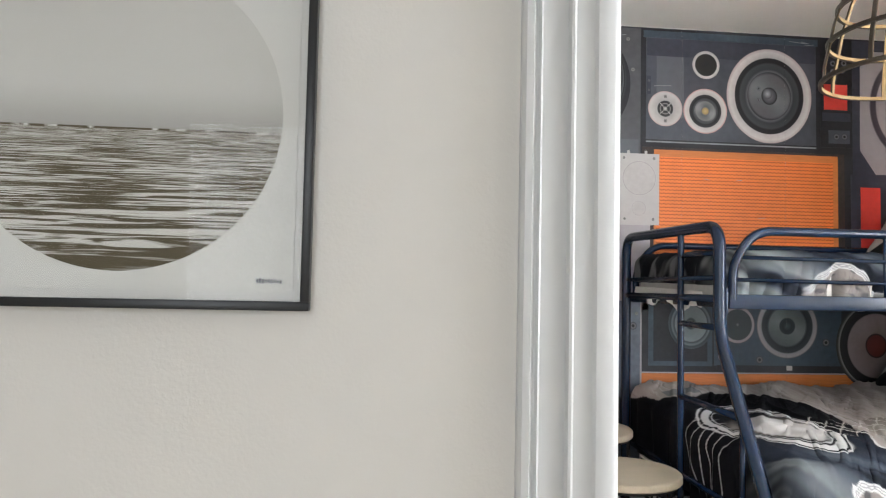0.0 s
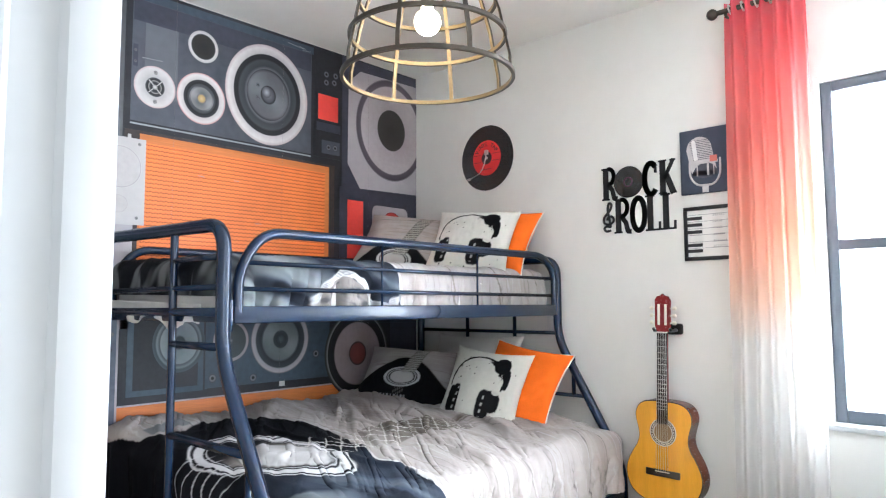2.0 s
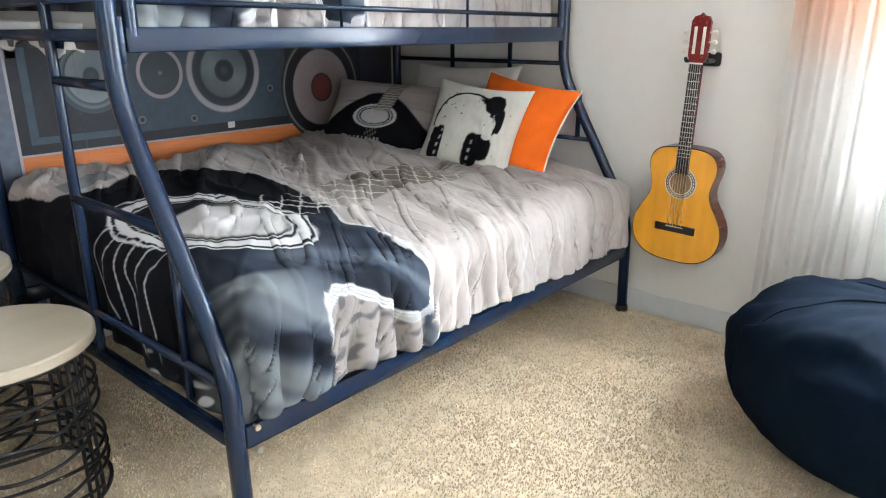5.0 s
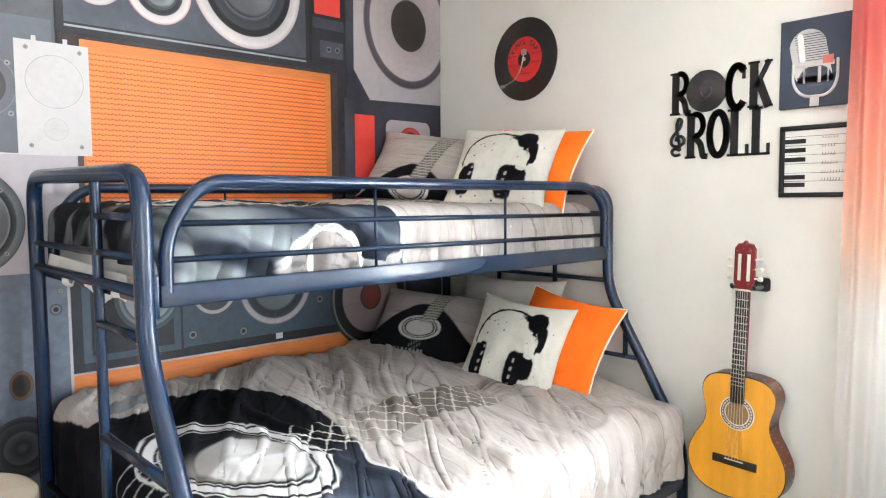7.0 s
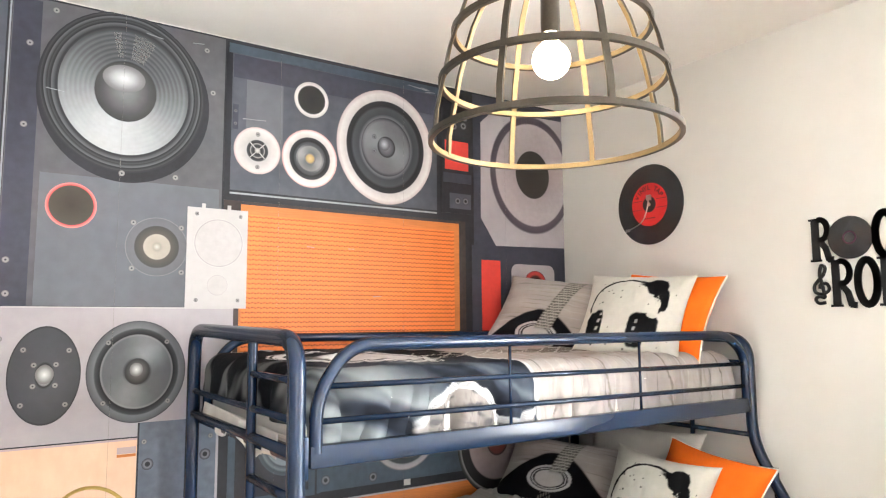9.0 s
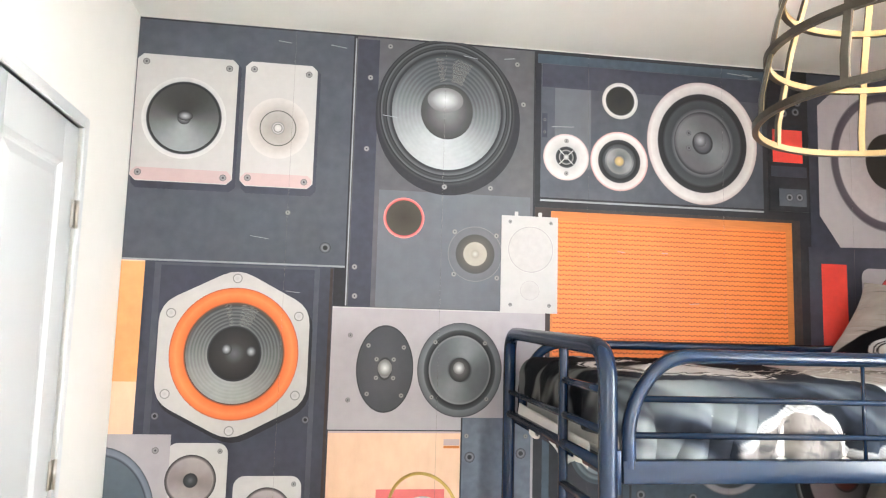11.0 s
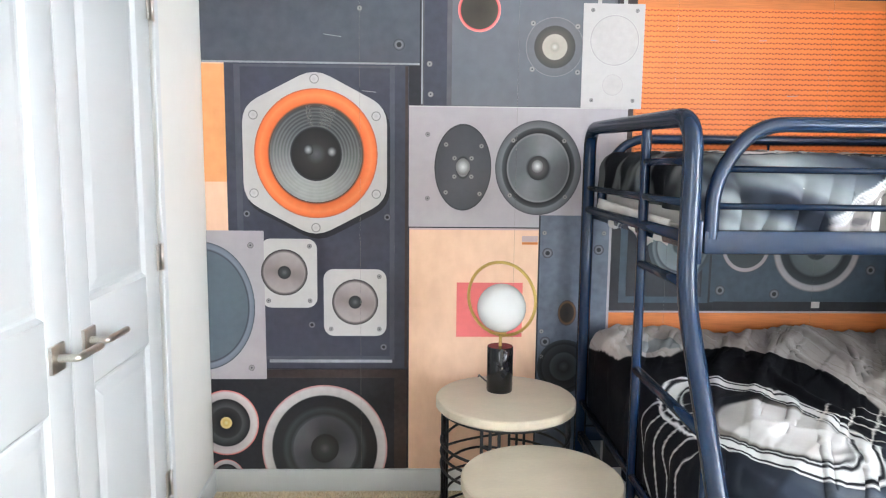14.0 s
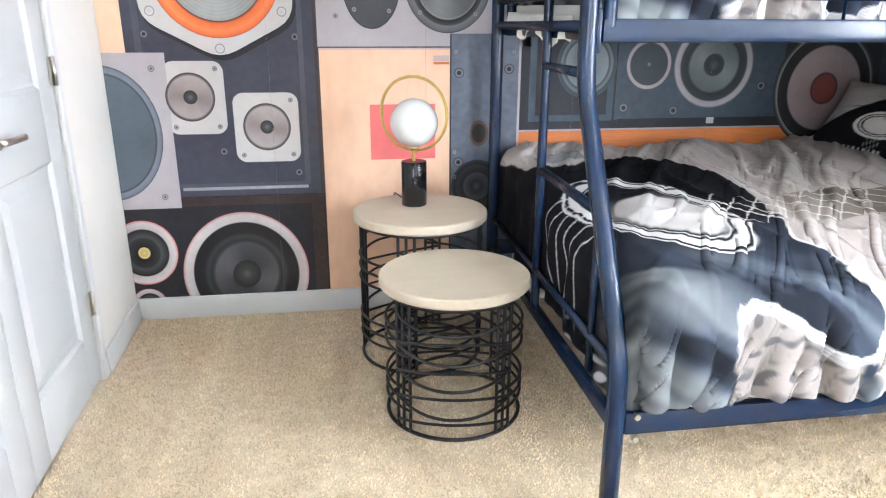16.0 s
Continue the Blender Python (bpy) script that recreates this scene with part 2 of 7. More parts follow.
setting("floor", boxed((-2.0, -2.6, -0.12), (4.4, 3.9, 0.0)), CARPET, "beige cut pile carpet over the whole floor")
setting("ceiling", boxed((-2.0, -2.6, CH), (4.4, 3.9, CH + 0.15)), CEIL, "white lightly textured ceiling")
setting("wall_mural_side", boxed((XL - 0.15, YM, 0), (XR + 0.2, YM + 0.15, CH)), PAINT, "warm white painted wall behind the speaker mural")
# window wall with its opening
WY0, WY1, WZ0, WZ1 = 0.02, 1.225, 0.745, 2.235
w = bmesh.new()
box(w, (XR, WY1, 0), (XR + 0.16, YM, CH))
box(w, (XR, -0.42, 0), (XR + 0.16, WY0, CH))
box(w, (XR, WY0, 0), (XR + 0.16, WY1, WZ0))
box(w, (XR, WY0, WZ1), (XR + 0.16, WY1, CH))
setting("wall_window_side", w, PAINT, "warm white painted wall with one window")
# left wall with the closet doors' opening
DY0, DY1, DZ = 1.880, 3.155, 2.182
SKEW = Matrix.Translation((XL, YM, 0)) @ Matrix.Rotation(radians(2.0), 4, "Z") @ Matrix.Translation((-XL, -YM, 0))   # the closet wall stands out of square
w = bmesh.new()
box(w, (XL - 0.15, DY1, 0), (XL, YM - 0.001, CH - 0.001))
box(w, (XL - 0.15, HALL_Y + 0.02, 0), (XL, DY0, CH - 0.001))
box(w, (XL - 0.15, DY0, DZ), (XL, DY1, CH - 0.001))
setting("wall_closet_side", w, PAINT, "warm white painted wall with double closet doors", turned=True)
setting("wall_closet_back", boxed((XL - 0.75, DY0 - 0.2, 0), (XL - 0.65, DY1 + 0.2, CH)), PAINT, "plain wall at the back of the closet")
# hall wall that ends at the doorway
setting("wall_hall", boxed((-2.0, HALL_Y, 0), (1.012, HALL_Y + 0.12, CH)), PAINT, "warm white painted hall wall beside the doorway")
# slanting wall with the doorway, from the left jamb to the room's rear wall
w = bmesh.new()
ja, jb_, je = Vector((1.035, 0.975, 0)), Vector((1.62, 0.42, 0)), Vector((2.41, -0.33, 0))


def slant(bm, a, b, z0, z1, thick=0.11):
    d = (b - a).normalized()
    nrm = Vector((d.y, -d.x, 0)) * -1
    vs = [bm.verts.new(p + Vector((0, 0, z))) for z in (z0, z1) for p in (a, b, b - nrm * thick, a - nrm * thick)]
    for f in ((0, 1, 2, 3), (7, 6, 5, 4), (0, 4, 5, 1), (1, 5, 6, 2), (2, 6, 7, 3), (3, 7, 4, 0)):
        bm.faces.new([vs[i] for i in f])


slant(w, jb_, je, 0, CH)
slant(w, ja, jb_, 2.12, CH)
setting("wall_doorway", w, PAINT, "painted slanting wall with the doorway from the hall")
setting("wall_rear", boxed((2.3, -0.45, 0), (4.4, -0.33, CH)), PAINT, "plain painted rear wall of the bedroom")
w = bmesh.new()
box(w, (-2.0, -2.75, 0), (-0.55, -2.6, CH))
box(w, (0.75, -2.75, 0), (4.4, -2.6, CH))
box(w, (-0.55, -2.75, 0), (0.75, -2.6, 0.85))
box(w, (-0.55, -2.75, 2.25), (0.75, -2.6, CH))
setting("wall_hall_far", w, PAINT, "plain painted hall wall with a window")
# unseen wall, added so that sky light can't leak in past the slanting wall
setting("wall_hall_right", boxed((2.75, -2.6, 0), (2.9, -0.45, CH)), PAINT, "unseen painted wall added to keep stray sky light out of the hall")
setting("wall_hall_end", boxed((-2.15, -2.6, 0), (-2.0, 1.1, CH)), PAINT, "plain painted end wall of the hall")

# baseboards
for i, (a, b) in enumerate((((XL, YM - 0.014, 0), (XR, YM, 0.098)), ((XR - 0.014, -0.33, 0), (XR, YM - 0.014, 0.098)),
                            ((XL, DY1 + 0.045, 0), (XL + 0.014, YM - 0.014, 0.098)), ((XL, HALL_Y + 0.12, 0), (XL + 0.014, DY0 - 0.045, 0.098)),
                            ((-2.0, HALL_Y - 0.014, 0), (0.86, HALL_Y, 0.098)))):
    b_ = boxed(a, b, 0.004)
    if i in (2, 3):
        bmesh.ops.transform(b_, matrix=SKEW, verts=b_.verts)
    o = part("baseboard_%d" % (i + 1), b_, TRIM)
    tagged(o, "white painted baseboard along the wall", "baseboard", kind="structure")

# door casing with a stepped profile, beside and on the hall face of the doorway
w = bmesh.new()
prof = [(0.866, 0.0), (0.866, 0.016), (0.872, 0.022), (0.884, 0.022), (0.889, 0.013), (0.893, 0.013), (0.897, 0.019), (0.901, 0.015),
        (0.944, 0.010), (0.948, 0.018), (0.953, 0.018), (0.958, 0.012), (0.990, 0.009), (0.995, 0.014), (1.022, 0.014), (1.030, 0.009), (1.037, 0.0), (1.037, -0.12), (1.012, -0.12), (1.012, 0.0)]
lo = [w.verts.new((x, HALL_Y - d, 0)) for x, d in prof]
hi = [w.verts.new((x, HALL_Y - d, 2.16)) for x, d in prof]
for k in range(len(prof)):
    k2 = (k + 1) % len(prof)
    w.faces.new((lo[k], lo[k2], hi[k2], hi[k]))
w.faces.new(hi)
o = part("door_casing", w, TRIM)
tagged(o, "wide white moulded casing of the bedroom doorway", "door casing", kind="structure")

# ---- window ----
win = thing("window_1", (XR + 0.08, (WY0 + WY1) / 2, WZ0), "blue-grey framed single-hung window full of bright daylight", "window", kind="structure")
FX = XR + 0.075
for nm, a, b in (("window_frame", (FX, WY0, WZ0), (FX + 0.05, WY0 + 0.045, WZ1)), ("window_frame", (FX, WY1 - 0.045, WZ0), (FX + 0.05, WY1, WZ1)),
                 ("window_frame", (FX, WY0 + 0.045, WZ1 - 0.045), (FX + 0.05, WY1 - 0.045, WZ1)), ("window_frame", (FX, WY0 + 0.045, WZ0), (FX + 0.05, WY1 - 0.045, WZ0 + 0.055)),
                 ("meeting_rail", (FX - 0.012, WY0 + 0.045, 1.485), (FX + 0.038, WY1 - 0.045, 1.53))):
    part(nm, boxed(a, b, 0.005), WINFRAME, win)
part("window_sill", boxed((XR - 0.02, WY0 - 0.03, WZ0 - 0.022), (FX, WY1 + 0.03, WZ0 + 0.003), 0.006), TRIM, win, "white painted sill")
GLASS = bpy.data.materials.new("clear_glass")
GLASS.use_nodes = True
gp = GLASS.node_tree.nodes["Principled BSDF"]
gp.inputs["Transmission Weight"].default_value, gp.inputs["Roughness"].default_value, gp.inputs["IOR"].default_value = 1.0, 0.0, 1.02
for z0, z1 in ((WZ0 + 0.055, 1.485), (1.53, WZ1 - 0.045)):
    o = part("pane", boxed((FX + 0.018, WY0 + 0.045, z0), (FX + 0.024, WY1 - 0.045, z1)), GLASS, win, smooth=False)
    o.visible_shadow = False
glow = bpy.data.materials.new("bright_overcast_daylight")
glow.use_nodes = True
ge = glow.node_tree.nodes.new("ShaderNodeEmission")
ge.inputs[0].default_value, ge.inputs[1].default_value = (0.96, 0.98, 1.0, 1), 4.0
glow.node_tree.links.new(ge.outputs[0], glow.node_tree.nodes["Material Output"].inputs[0])
o = part("backdrop", boxed((7.0, -6, -2), (7.1, 8, 8)), glow, smooth=False)
tagged(o, "bright white daylight outside the window", "backdrop", kind="structure")

# ---- closet doors ----


def closet_leaf(name, y0, y1, handle_y):
    d = thing(name, (XL - 0.02, y0, 0), "white painted two-panel closet door leaf, closed", "door", "closet doors", "structure")
    z0, z1, xf = 0.012, DZ - 0.003, XL - 0.008
    pan = ((z0 + 0.20, 0.83), (1.05, z1 - 0.135))
    st = 0.115
    part("stile", boxed((xf - 0.035, y0, z0), (xf, y0 + st, z1), 0.003), DOORW, d)
    part("stile", boxed((xf - 0.035, y1 - st, z0), (xf, y1, z1), 0.003), DOORW, d)
    for a, b in ((z0, pan[0][0]), (pan[0][1], pan[1][0]), (pan[1][1], z1)):
        part("rail", boxed((xf - 0.035, y0 + st, a), (xf - 0.0005, y1 - st, b), 0.002), DOORW, d)
    for a, b in pan:
        bm = bmesh.new()
        ya, yb = y0 + st, y1 - st
        rings = []
        for off, dep in ((0.0, 0.001), (0.012, 0.011), (0.022, 0.012), (0.05, 0.004), (0.056, 0.003)):
            rings.append([bm.verts.new((xf - dep, y, z)) for y, z in ((ya + off, a + off), (yb - off, a + off), (yb - off, b - off), (ya + off, b - off))])
        for r, s in zip(rings, rings[1:]):
            for k in range(4):
                bm.faces.new((r[k], r[(k + 1) % 4], s[(k + 1) % 4], s[k]))
        bm.faces.new(rings[-1])
        part("raised_panel", bm, DOORW, d, sharp=12)
    h = part("handle_plate", boxed((xf, handle_y - 0.033, 0.921), (xf + 0.009, handle_y + 0.033, 0.987), 0.002), NICKEL, d, "square brushed nickel rosette")
    bm = rod((xf + 0.006, handle_y, 0.954), (xf + 0.052, handle_y, 0.954), (xf + 0.052, handle_y + 0.125, 0.951), r=0.0095, bend=0.012)
    part("lever", bm, NICKEL, h, "brushed nickel lever handle")
    return d


for leaf in (closet_leaf("door_1", 2.520, DY1 - 0.004, 2.605), closet_leaf("door_2", DY0 + 0.004, 2.514, 2.438)):
    leaf.matrix_basis = SKEW @ leaf.matrix_basis
for z in (0.303, 1.095, 1.90):
    h = thing("hinge", (XL, DY1, z), "small satin nickel butt hinge on the closet door", "hinge", "closet door hinges")
    bm = rod((XL + 0.004, DY1 - 0.002, z - 0.045), (XL + 0.004, DY1 - 0.002, z + 0.045), r=0.006, seg=10)
    part("knuckle", bm, NICKEL, h)
    part("hinge_leaf", boxed((XL - 0.006, DY1 - 0.03, z - 0.044), (XL + 0.0005, DY1 - 0.008, z + 0.044), 0.0015), NICKEL, h)
    h.matrix_basis = SKEW @ h.matrix_basis
w = bmesh.new()
box(w, (XL - 0.06, DY1, 0), (XL + 0.008, DY1 + 0.04, DZ + 0.04), 0.003)
box(w, (XL - 0.06, DY0 - 0.04, 0), (XL + 0.008, DY0, DZ + 0.04), 0.003)
box(w, (XL - 0.06, DY0, DZ), (XL + 0.008, DY1, DZ + 0.04), 0.003)
bmesh.ops.transform(w, matrix=SKEW, verts=w.verts)
o = part("trim_closet", w, TRIM)
tagged(o, "narrow white trim round the closet doors", "trim", kind="structure")

# ---- the printed speaker mural ----
mural = thing("wall_mural", (2.2, YM, 0.1), "printed wallpaper mural of stacked vintage loudspeakers on the wall", "mural", kind="structure")
MX0, MX1, MZ0, MZ1 = XL + 0.002, XR - 0.002, 0.1, CH - 0.004
LAYER = 0.0011


def ink(name, colour, vary=0.1, scale=9.0, second=None, stretch=(1, 1, 1), rough=0.5):
    return material("print_" + name, colour, rough, vary=vary, scale=scale, second=second, spec=0.35, stretch=stretch, bump=0.05, bump_scale=300)


def disc_ink(name, stops, shine=0.0, lobes=2, turn=0.6, gain=(1.0, 1.0, 1.0), rim=1.0, core=0.2, wobble=0.0):
    """Printing ink of a round loudspeaker: rings of colour outward from its middle, and a printed sheen in lobes."""
    m = ink(name, (0.5, 0.5, 0.5))
    nt, n = m.node_tree, m.node_tree.nodes
    uv = n.new("ShaderNodeUVMap")
    uv.uv_map = "UVMap"
    ln = n.new("ShaderNodeVectorMath")
    ln.operation = "LENGTH"
    nt.links.new(uv.outputs[0], ln.inputs[0])
    ramp = n.new("ShaderNodeValToRGB")
    el = ramp.color_ramp.elements
    while len(el) < len(stops):
        el.new(0.5)
    for e, (p, c) in zip(el, stops):
        e.position, e.color = p, (*c, 1)
    nt.links.new(ln.outputs["Value"], ramp.inputs[0])
    col = ramp.outputs[0]

    def mth(op, a, b=None, c=None):
        k = n.new("ShaderNodeMath")
        k.operation = op
        for i, v in enumerate((a, b, c)):
            if v is None:
                continue
            if isinstance(v, (int, float)):
                k.inputs[i].default_value = v
            else:
                nt.links.new(v, k.inputs[i])
        return k.outputs[0]

    if shine:
        sx = n.new("ShaderNodeSeparateXYZ")
        nt.links.new(uv.outputs[0], sx.inputs[0])
        ang = mth("ARCTAN2", sx.outputs[1], sx.outputs[0])
        c = mth("COSINE", mth("MULTIPLY_ADD", ang, float(lobes), turn * lobes))
        lobe = mth("POWER", mth("MULTIPLY_ADD", c, 0.5, 0.5), 2.0)
        inside = mth("MULTIPLY", mth("GREATER_THAN", ln.outputs["Value"], core), mth("LESS_THAN", ln.outputs["Value"], rim))
        f = mth("MULTIPLY", mth("MULTIPLY", lobe, inside), shine)
        mix = n.new("ShaderNodeMix")
        mix.data_type = "RGBA"
        nt.links.new(f, mix.inputs["Factor"])
        nt.links.new(col, mix.inputs["A"])
        mix.inputs["B"].default_value = (*gain, 1)
        col = mix.outputs["Result"]
    grain = next(x for x in n if x.type == "VALTORGB" and x is not ramp and x.outputs[0].links)
    grain.color_ramp.elements[0].color, grain.color_ramp.elements[1].color = (0.85, 0.85, 0.85, 1), (1.08, 1.08, 1.08, 1)
    mul = n.new("ShaderNodeMix")
    mul.data_type, mul.blend_type = "RGBA", "MULTIPLY"
    mul.inputs["Factor"].default_value = 1
    nt.links.new(grain.outputs[0], mul.inputs["A"])
    nt.links.new(col, mul.inputs["B"])
    nt.links.new(mul.outputs["Result"], n["Principled BSDF"].inputs["Base Color"])
    return m


def clampx(x):
    return min(max(x, MX0), MX1)


def clampz(z):
    return min(max(z, MZ0), MZ1)


def m_rect(name, x0, z0, x1, z1, mat, layer, chamfer=0.0, label="", skew=0.0):
    x0, x1, z0, z1 = clampx(x0), clampx(x1), clampz(z0), clampz(z1)
    c = chamfer
    if c > 0.025:
        c = 0.042
        out = [(cx + c * math.cos(radians(q + k * 18)), cz + c * math.sin(radians(q + k * 18))) for cx, cz, q in ((x1 - c, z1 - c, 0), (x0 + c, z1 - c, 90), (x0 + c, z0 + c, 180), (x1 - c, z0 + c, 270)) for k in range(6)]
    elif c:
        out = [(x0 + c, z0), (x1 - c, z0), (x1, z0 + c), (x1, z1 - c), (x1 - c, z1), (x0 + c, z1), (x0, z1 - c), (x0, z0 + c)]
    else:
        out = [(x0, z0), (x1, z0 + skew), (x1, z1 + skew), (x0, z1)]
    return m_poly(name, out, mat, layer, label)


def m_poly(name, out, mat, layer, label=""):
    bm = slab(bmesh.new(), [(clampx(x), clampz(z)) for x, z in out], YM - layer * LAYER, YM - 0.0002 - (layer - 1) * LAYER * 0.5)
    return part(name, bm, mat, mural, label, smooth=False)


def m_disc(name, cx, cz, rx, rz, mat, layer, label="", rings=10, seg=56, lean=0.0):
    """A printed round: a fan of rings whose UV runs from the middle outward."""
    y = YM - layer * LAYER
    vs, uvs = [(clampx(cx), y, clampz(cz))], [((clampx(cx) - cx) / rx, (clampz(cz) - cz) / rz)]
    for r in range(1, rings + 1):
        for k in range(seg):
            a = 2 * math.pi * k / seg
            x, z = clampx(cx + rx * r / rings * math.cos(a)), clampz(cz + rz * r / rings * math.sin(a))
            vs.append((x, y, z))
            uvs.append(((x - cx) / rx, (z - cz) / rz))
    fs = [(0, 1 + (k + 1) % seg, 1 + k) for k in range(seg)]
    for r in range(rings - 1):
        a, b = 1 + r * seg, 1 + (r + 1) * seg
        fs += [(a + k, a + (k + 1) % seg, b + (k + 1) % seg, b + k) for k in range(seg)]
    me = bpy.data.meshes.new(name)
    me.from_pydata(vs, [], fs)
    layer_uv = me.uv_layers.new(name="UVMap")
    for lp in me.loops:
        layer_uv.data[lp.index].uv = uvs[lp.vertex_index]
    return put(name, me, mat, mural, label, smooth=False)


SLATE = ink("slate_blue_board", (0.078, 0.085, 0.106), 0.18, 6, second=(0.054, 0.058, 0.072))
SLATE2 = ink("grey_board", (0.10, 0.10, 0.112), 0.15, 6, second=(0.07, 0.07, 0.076))
SLATEL = ink("worn_grey_board", (0.125, 0.13, 0.15), 0.12, 5)
DARK = ink("black_board", (0.020, 0.020, 0.026), 0.3, 12)
DARKB = ink("dark_brown_board", (0.05, 0.032, 0.030), 0.3, 12)
INDIGO = ink("indigo_board", (0.048, 0.048, 0.070), 0.2, 8)
TEAL = ink("teal_grey_board", (0.05, 0.072, 0.096), 0.25, 8, second=(0.035, 0.045, 0.06))
LILAC = ink("lilac_grey_panel", (0.40, 0.36, 0.38), 0.06, 6)
CREAM = ink("cream_white_plastic", (0.50, 0.475, 0.465), 0.05, 8)
CREAM2 = ink("rosy_strip", (0.52, 0.38, 0.37), 0.05, 8)
PLY = ink("peach_plywood", (0.76, 0.51, 0.35), 0.12, 5, second=(0.68, 0.42, 0.28), stretch=(1, 1, 0.6))
ORNG = ink("orange_wood", (0.62, 0.19, 0.045), 0.2, 9, stretch=(0.3, 1, 5))
PINK = ink("coral_paper", (0.75, 0.17, 0.16), 0.06, 10)
REDP = ink("red_plastic", (0.72, 0.055, 0.04), 0.08, 10)
METAL = ink("scuffed_blue_metal", (0.115, 0.13, 0.165), 0.35, 8, second=(0.065, 0.075, 0.10))
SHEEN = ink("cone_sheen", (0.5, 0.5, 0.5), 0.2, 20)
hn = SHEEN.node_tree.nodes
hmx, htp = hn.new("ShaderNodeMixShader"), hn.new("ShaderNodeBsdfTransparent")
hmx.inputs[0].default_value = 0.16
SHEEN.node_tree.links.new(htp.outputs[0], hmx.inputs[1])
SHEEN.node_tree.links.new(hn["Principled BSDF"].outputs[0], hmx.inputs[2])
SHEEN.node_tree.links.new(hmx.outputs[0], hn["Material Output"].inputs[0])
LINE = ink("pale_scratch", (0.30, 0.31, 0.33), 0.2, 20)
SEAM = ink("paper_seam", (0.42, 0.41, 0.41), 0.2, 20)
sn = SEAM.node_tree.nodes
smx, stp = sn.new("ShaderNodeMixShader"), sn.new("ShaderNodeBsdfTransparent")
smx.inputs[0].default_value = 0.22
SEAM.node_tree.links.new(stp.outputs[0], smx.inputs[1])
SEAM.node_tree.links.new(sn["Principled BSDF"].outputs[0], smx.inputs[2])
SEAM.node_tree.links.new(smx.outputs[0], sn["Material Output"].inputs[0])

K, G1, G2, G3, W1 = (0.010, 0.010, 0.012), (0.05, 0.052, 0.058), (0.11, 0.115, 0.125), (0.25, 0.25, 0.26), (0.55, 0.52, 0.51)


def corrugate(a, b, p0, p1, n):
    out = []
    for i in range(n):
        p = p0 + (p1 - p0) * i / n
        out += [(p, a), (p + (p1 - p0) / n * 0.55, b)]
    return out


WOOF = disc_ink("big_woofer", [(0, (0.30, 0.31, 0.33)), (0.2, (0.13, 0.125, 0.13)), (0.37, (0.03, 0.028, 0.03)), (0.385, G1)] + corrugate((0.10, 0.11, 0.12), (0.05, 0.053, 0.06), 0.40, 0.80, 7)
                + [(0.82, (0.02, 0.02, 0.024)), (0.87, G2), (0.88, K), (0.91, G1), (0.92, (0.02, 0.02, 0.022)), (0.955, G2), (0.965, K), (1.0, G1)],
                0.85, 1, 1.75, (0.50, 0.52, 0.54), 0.80, 0.38)
WHITECONE = disc_ink("white_ring_woofer", [(0, (0.16, 0.16, 0.18)), (0.14, (0.06, 0.06, 0.07)), (0.175, K), (0.19, G2), (0.45, (0.10, 0.10, 0.11)), (0.50, (0.02, 0.02, 0.025)), (0.52, G2), (0.57, (0.035, 0.037, 0.045)),
                      (0.68, (0.05, 0.052, 0.06)), (0.72, K), (0.80, (0.015, 0.015, 0.018)), (0.815, (0.48, 0.44, 0.44)), (0.93, (0.60, 0.56, 0.55)), (0.985, (0.5, 0.42, 0.42)), (1, (0.30, 0.22, 0.22))], 0.35, 2, 0.5, (0.28, 0.28, 0.30), 0.5, 0.19)
MIDCONE = disc_ink("white_ring_mid", [(0, (0.6, 0.42, 0.2)), (0.12, (0.45, 0.3, 0.12)), (0.17, (0.2, 0.17, 0.15)), (0.2, G2), (0.42, (0.2, 0.2, 0.2)), (0.46, (0.07, 0.07, 0.08)), (0.55, G1), (0.60, K), (0.72, (0.03, 0.03, 0.035)),
                   (0.745, (0.5, 0.46, 0.45)), (0.92, (0.62, 0.57, 0.56)), (1, (0.50, 0.25, 0.24))], 0.4, 2, 0.4, (0.42, 0.42, 0.42), 0.5, 0.2)
TWEET = disc_ink("white_tweeter", [(0, (0.6, 0.58, 0.55)), (0.1, (0.3, 0.29, 0.28)), (0.14, K), (0.26, G1), (0.3, (0.3, 0.29, 0.28)), (0.34, K), (0.45, G1), (0.47, (0.42, 0.4, 0.4)), (0.9, (0.58, 0.55, 0.54)), (1, (0.5, 0.36, 0.35))])
PORT = disc_ink("port_hole", [(0, K), (0.74, (0.02, 0.018, 0.016)), (0.78, (0.12, 0.12, 0.13)), (0.82, (0.6, 0.57, 0.56)), (0.97, (0.45, 0.43, 0.43)), (1, G1)])
PINKPORT = disc_ink("pink_port_hole", [(0, (0.035, 0.028, 0.02)), (0.86, (0.06, 0.05, 0.038)), (0.9, (0.72, 0.10, 0.10)), (1, (0.78, 0.25, 0.23))])
BOXCONE = disc_ink("box_cone", [(0, (0.35, 0.35, 0.37)), (0.10, (0.10, 0.10, 0.11)), (0.17, (0.02, 0.02, 0.02)), (0.2, (0.035, 0.033, 0.032)), (0.82, (0.045, 0.043, 0.042)), (0.85, K), (0.88, G1), (0.9, (0.52, 0.50, 0.5)), (1, (0.60, 0.575, 0.56))], 0.75, 1, 1.57, (0.36, 0.38, 0.39), 0.82, 0.16)
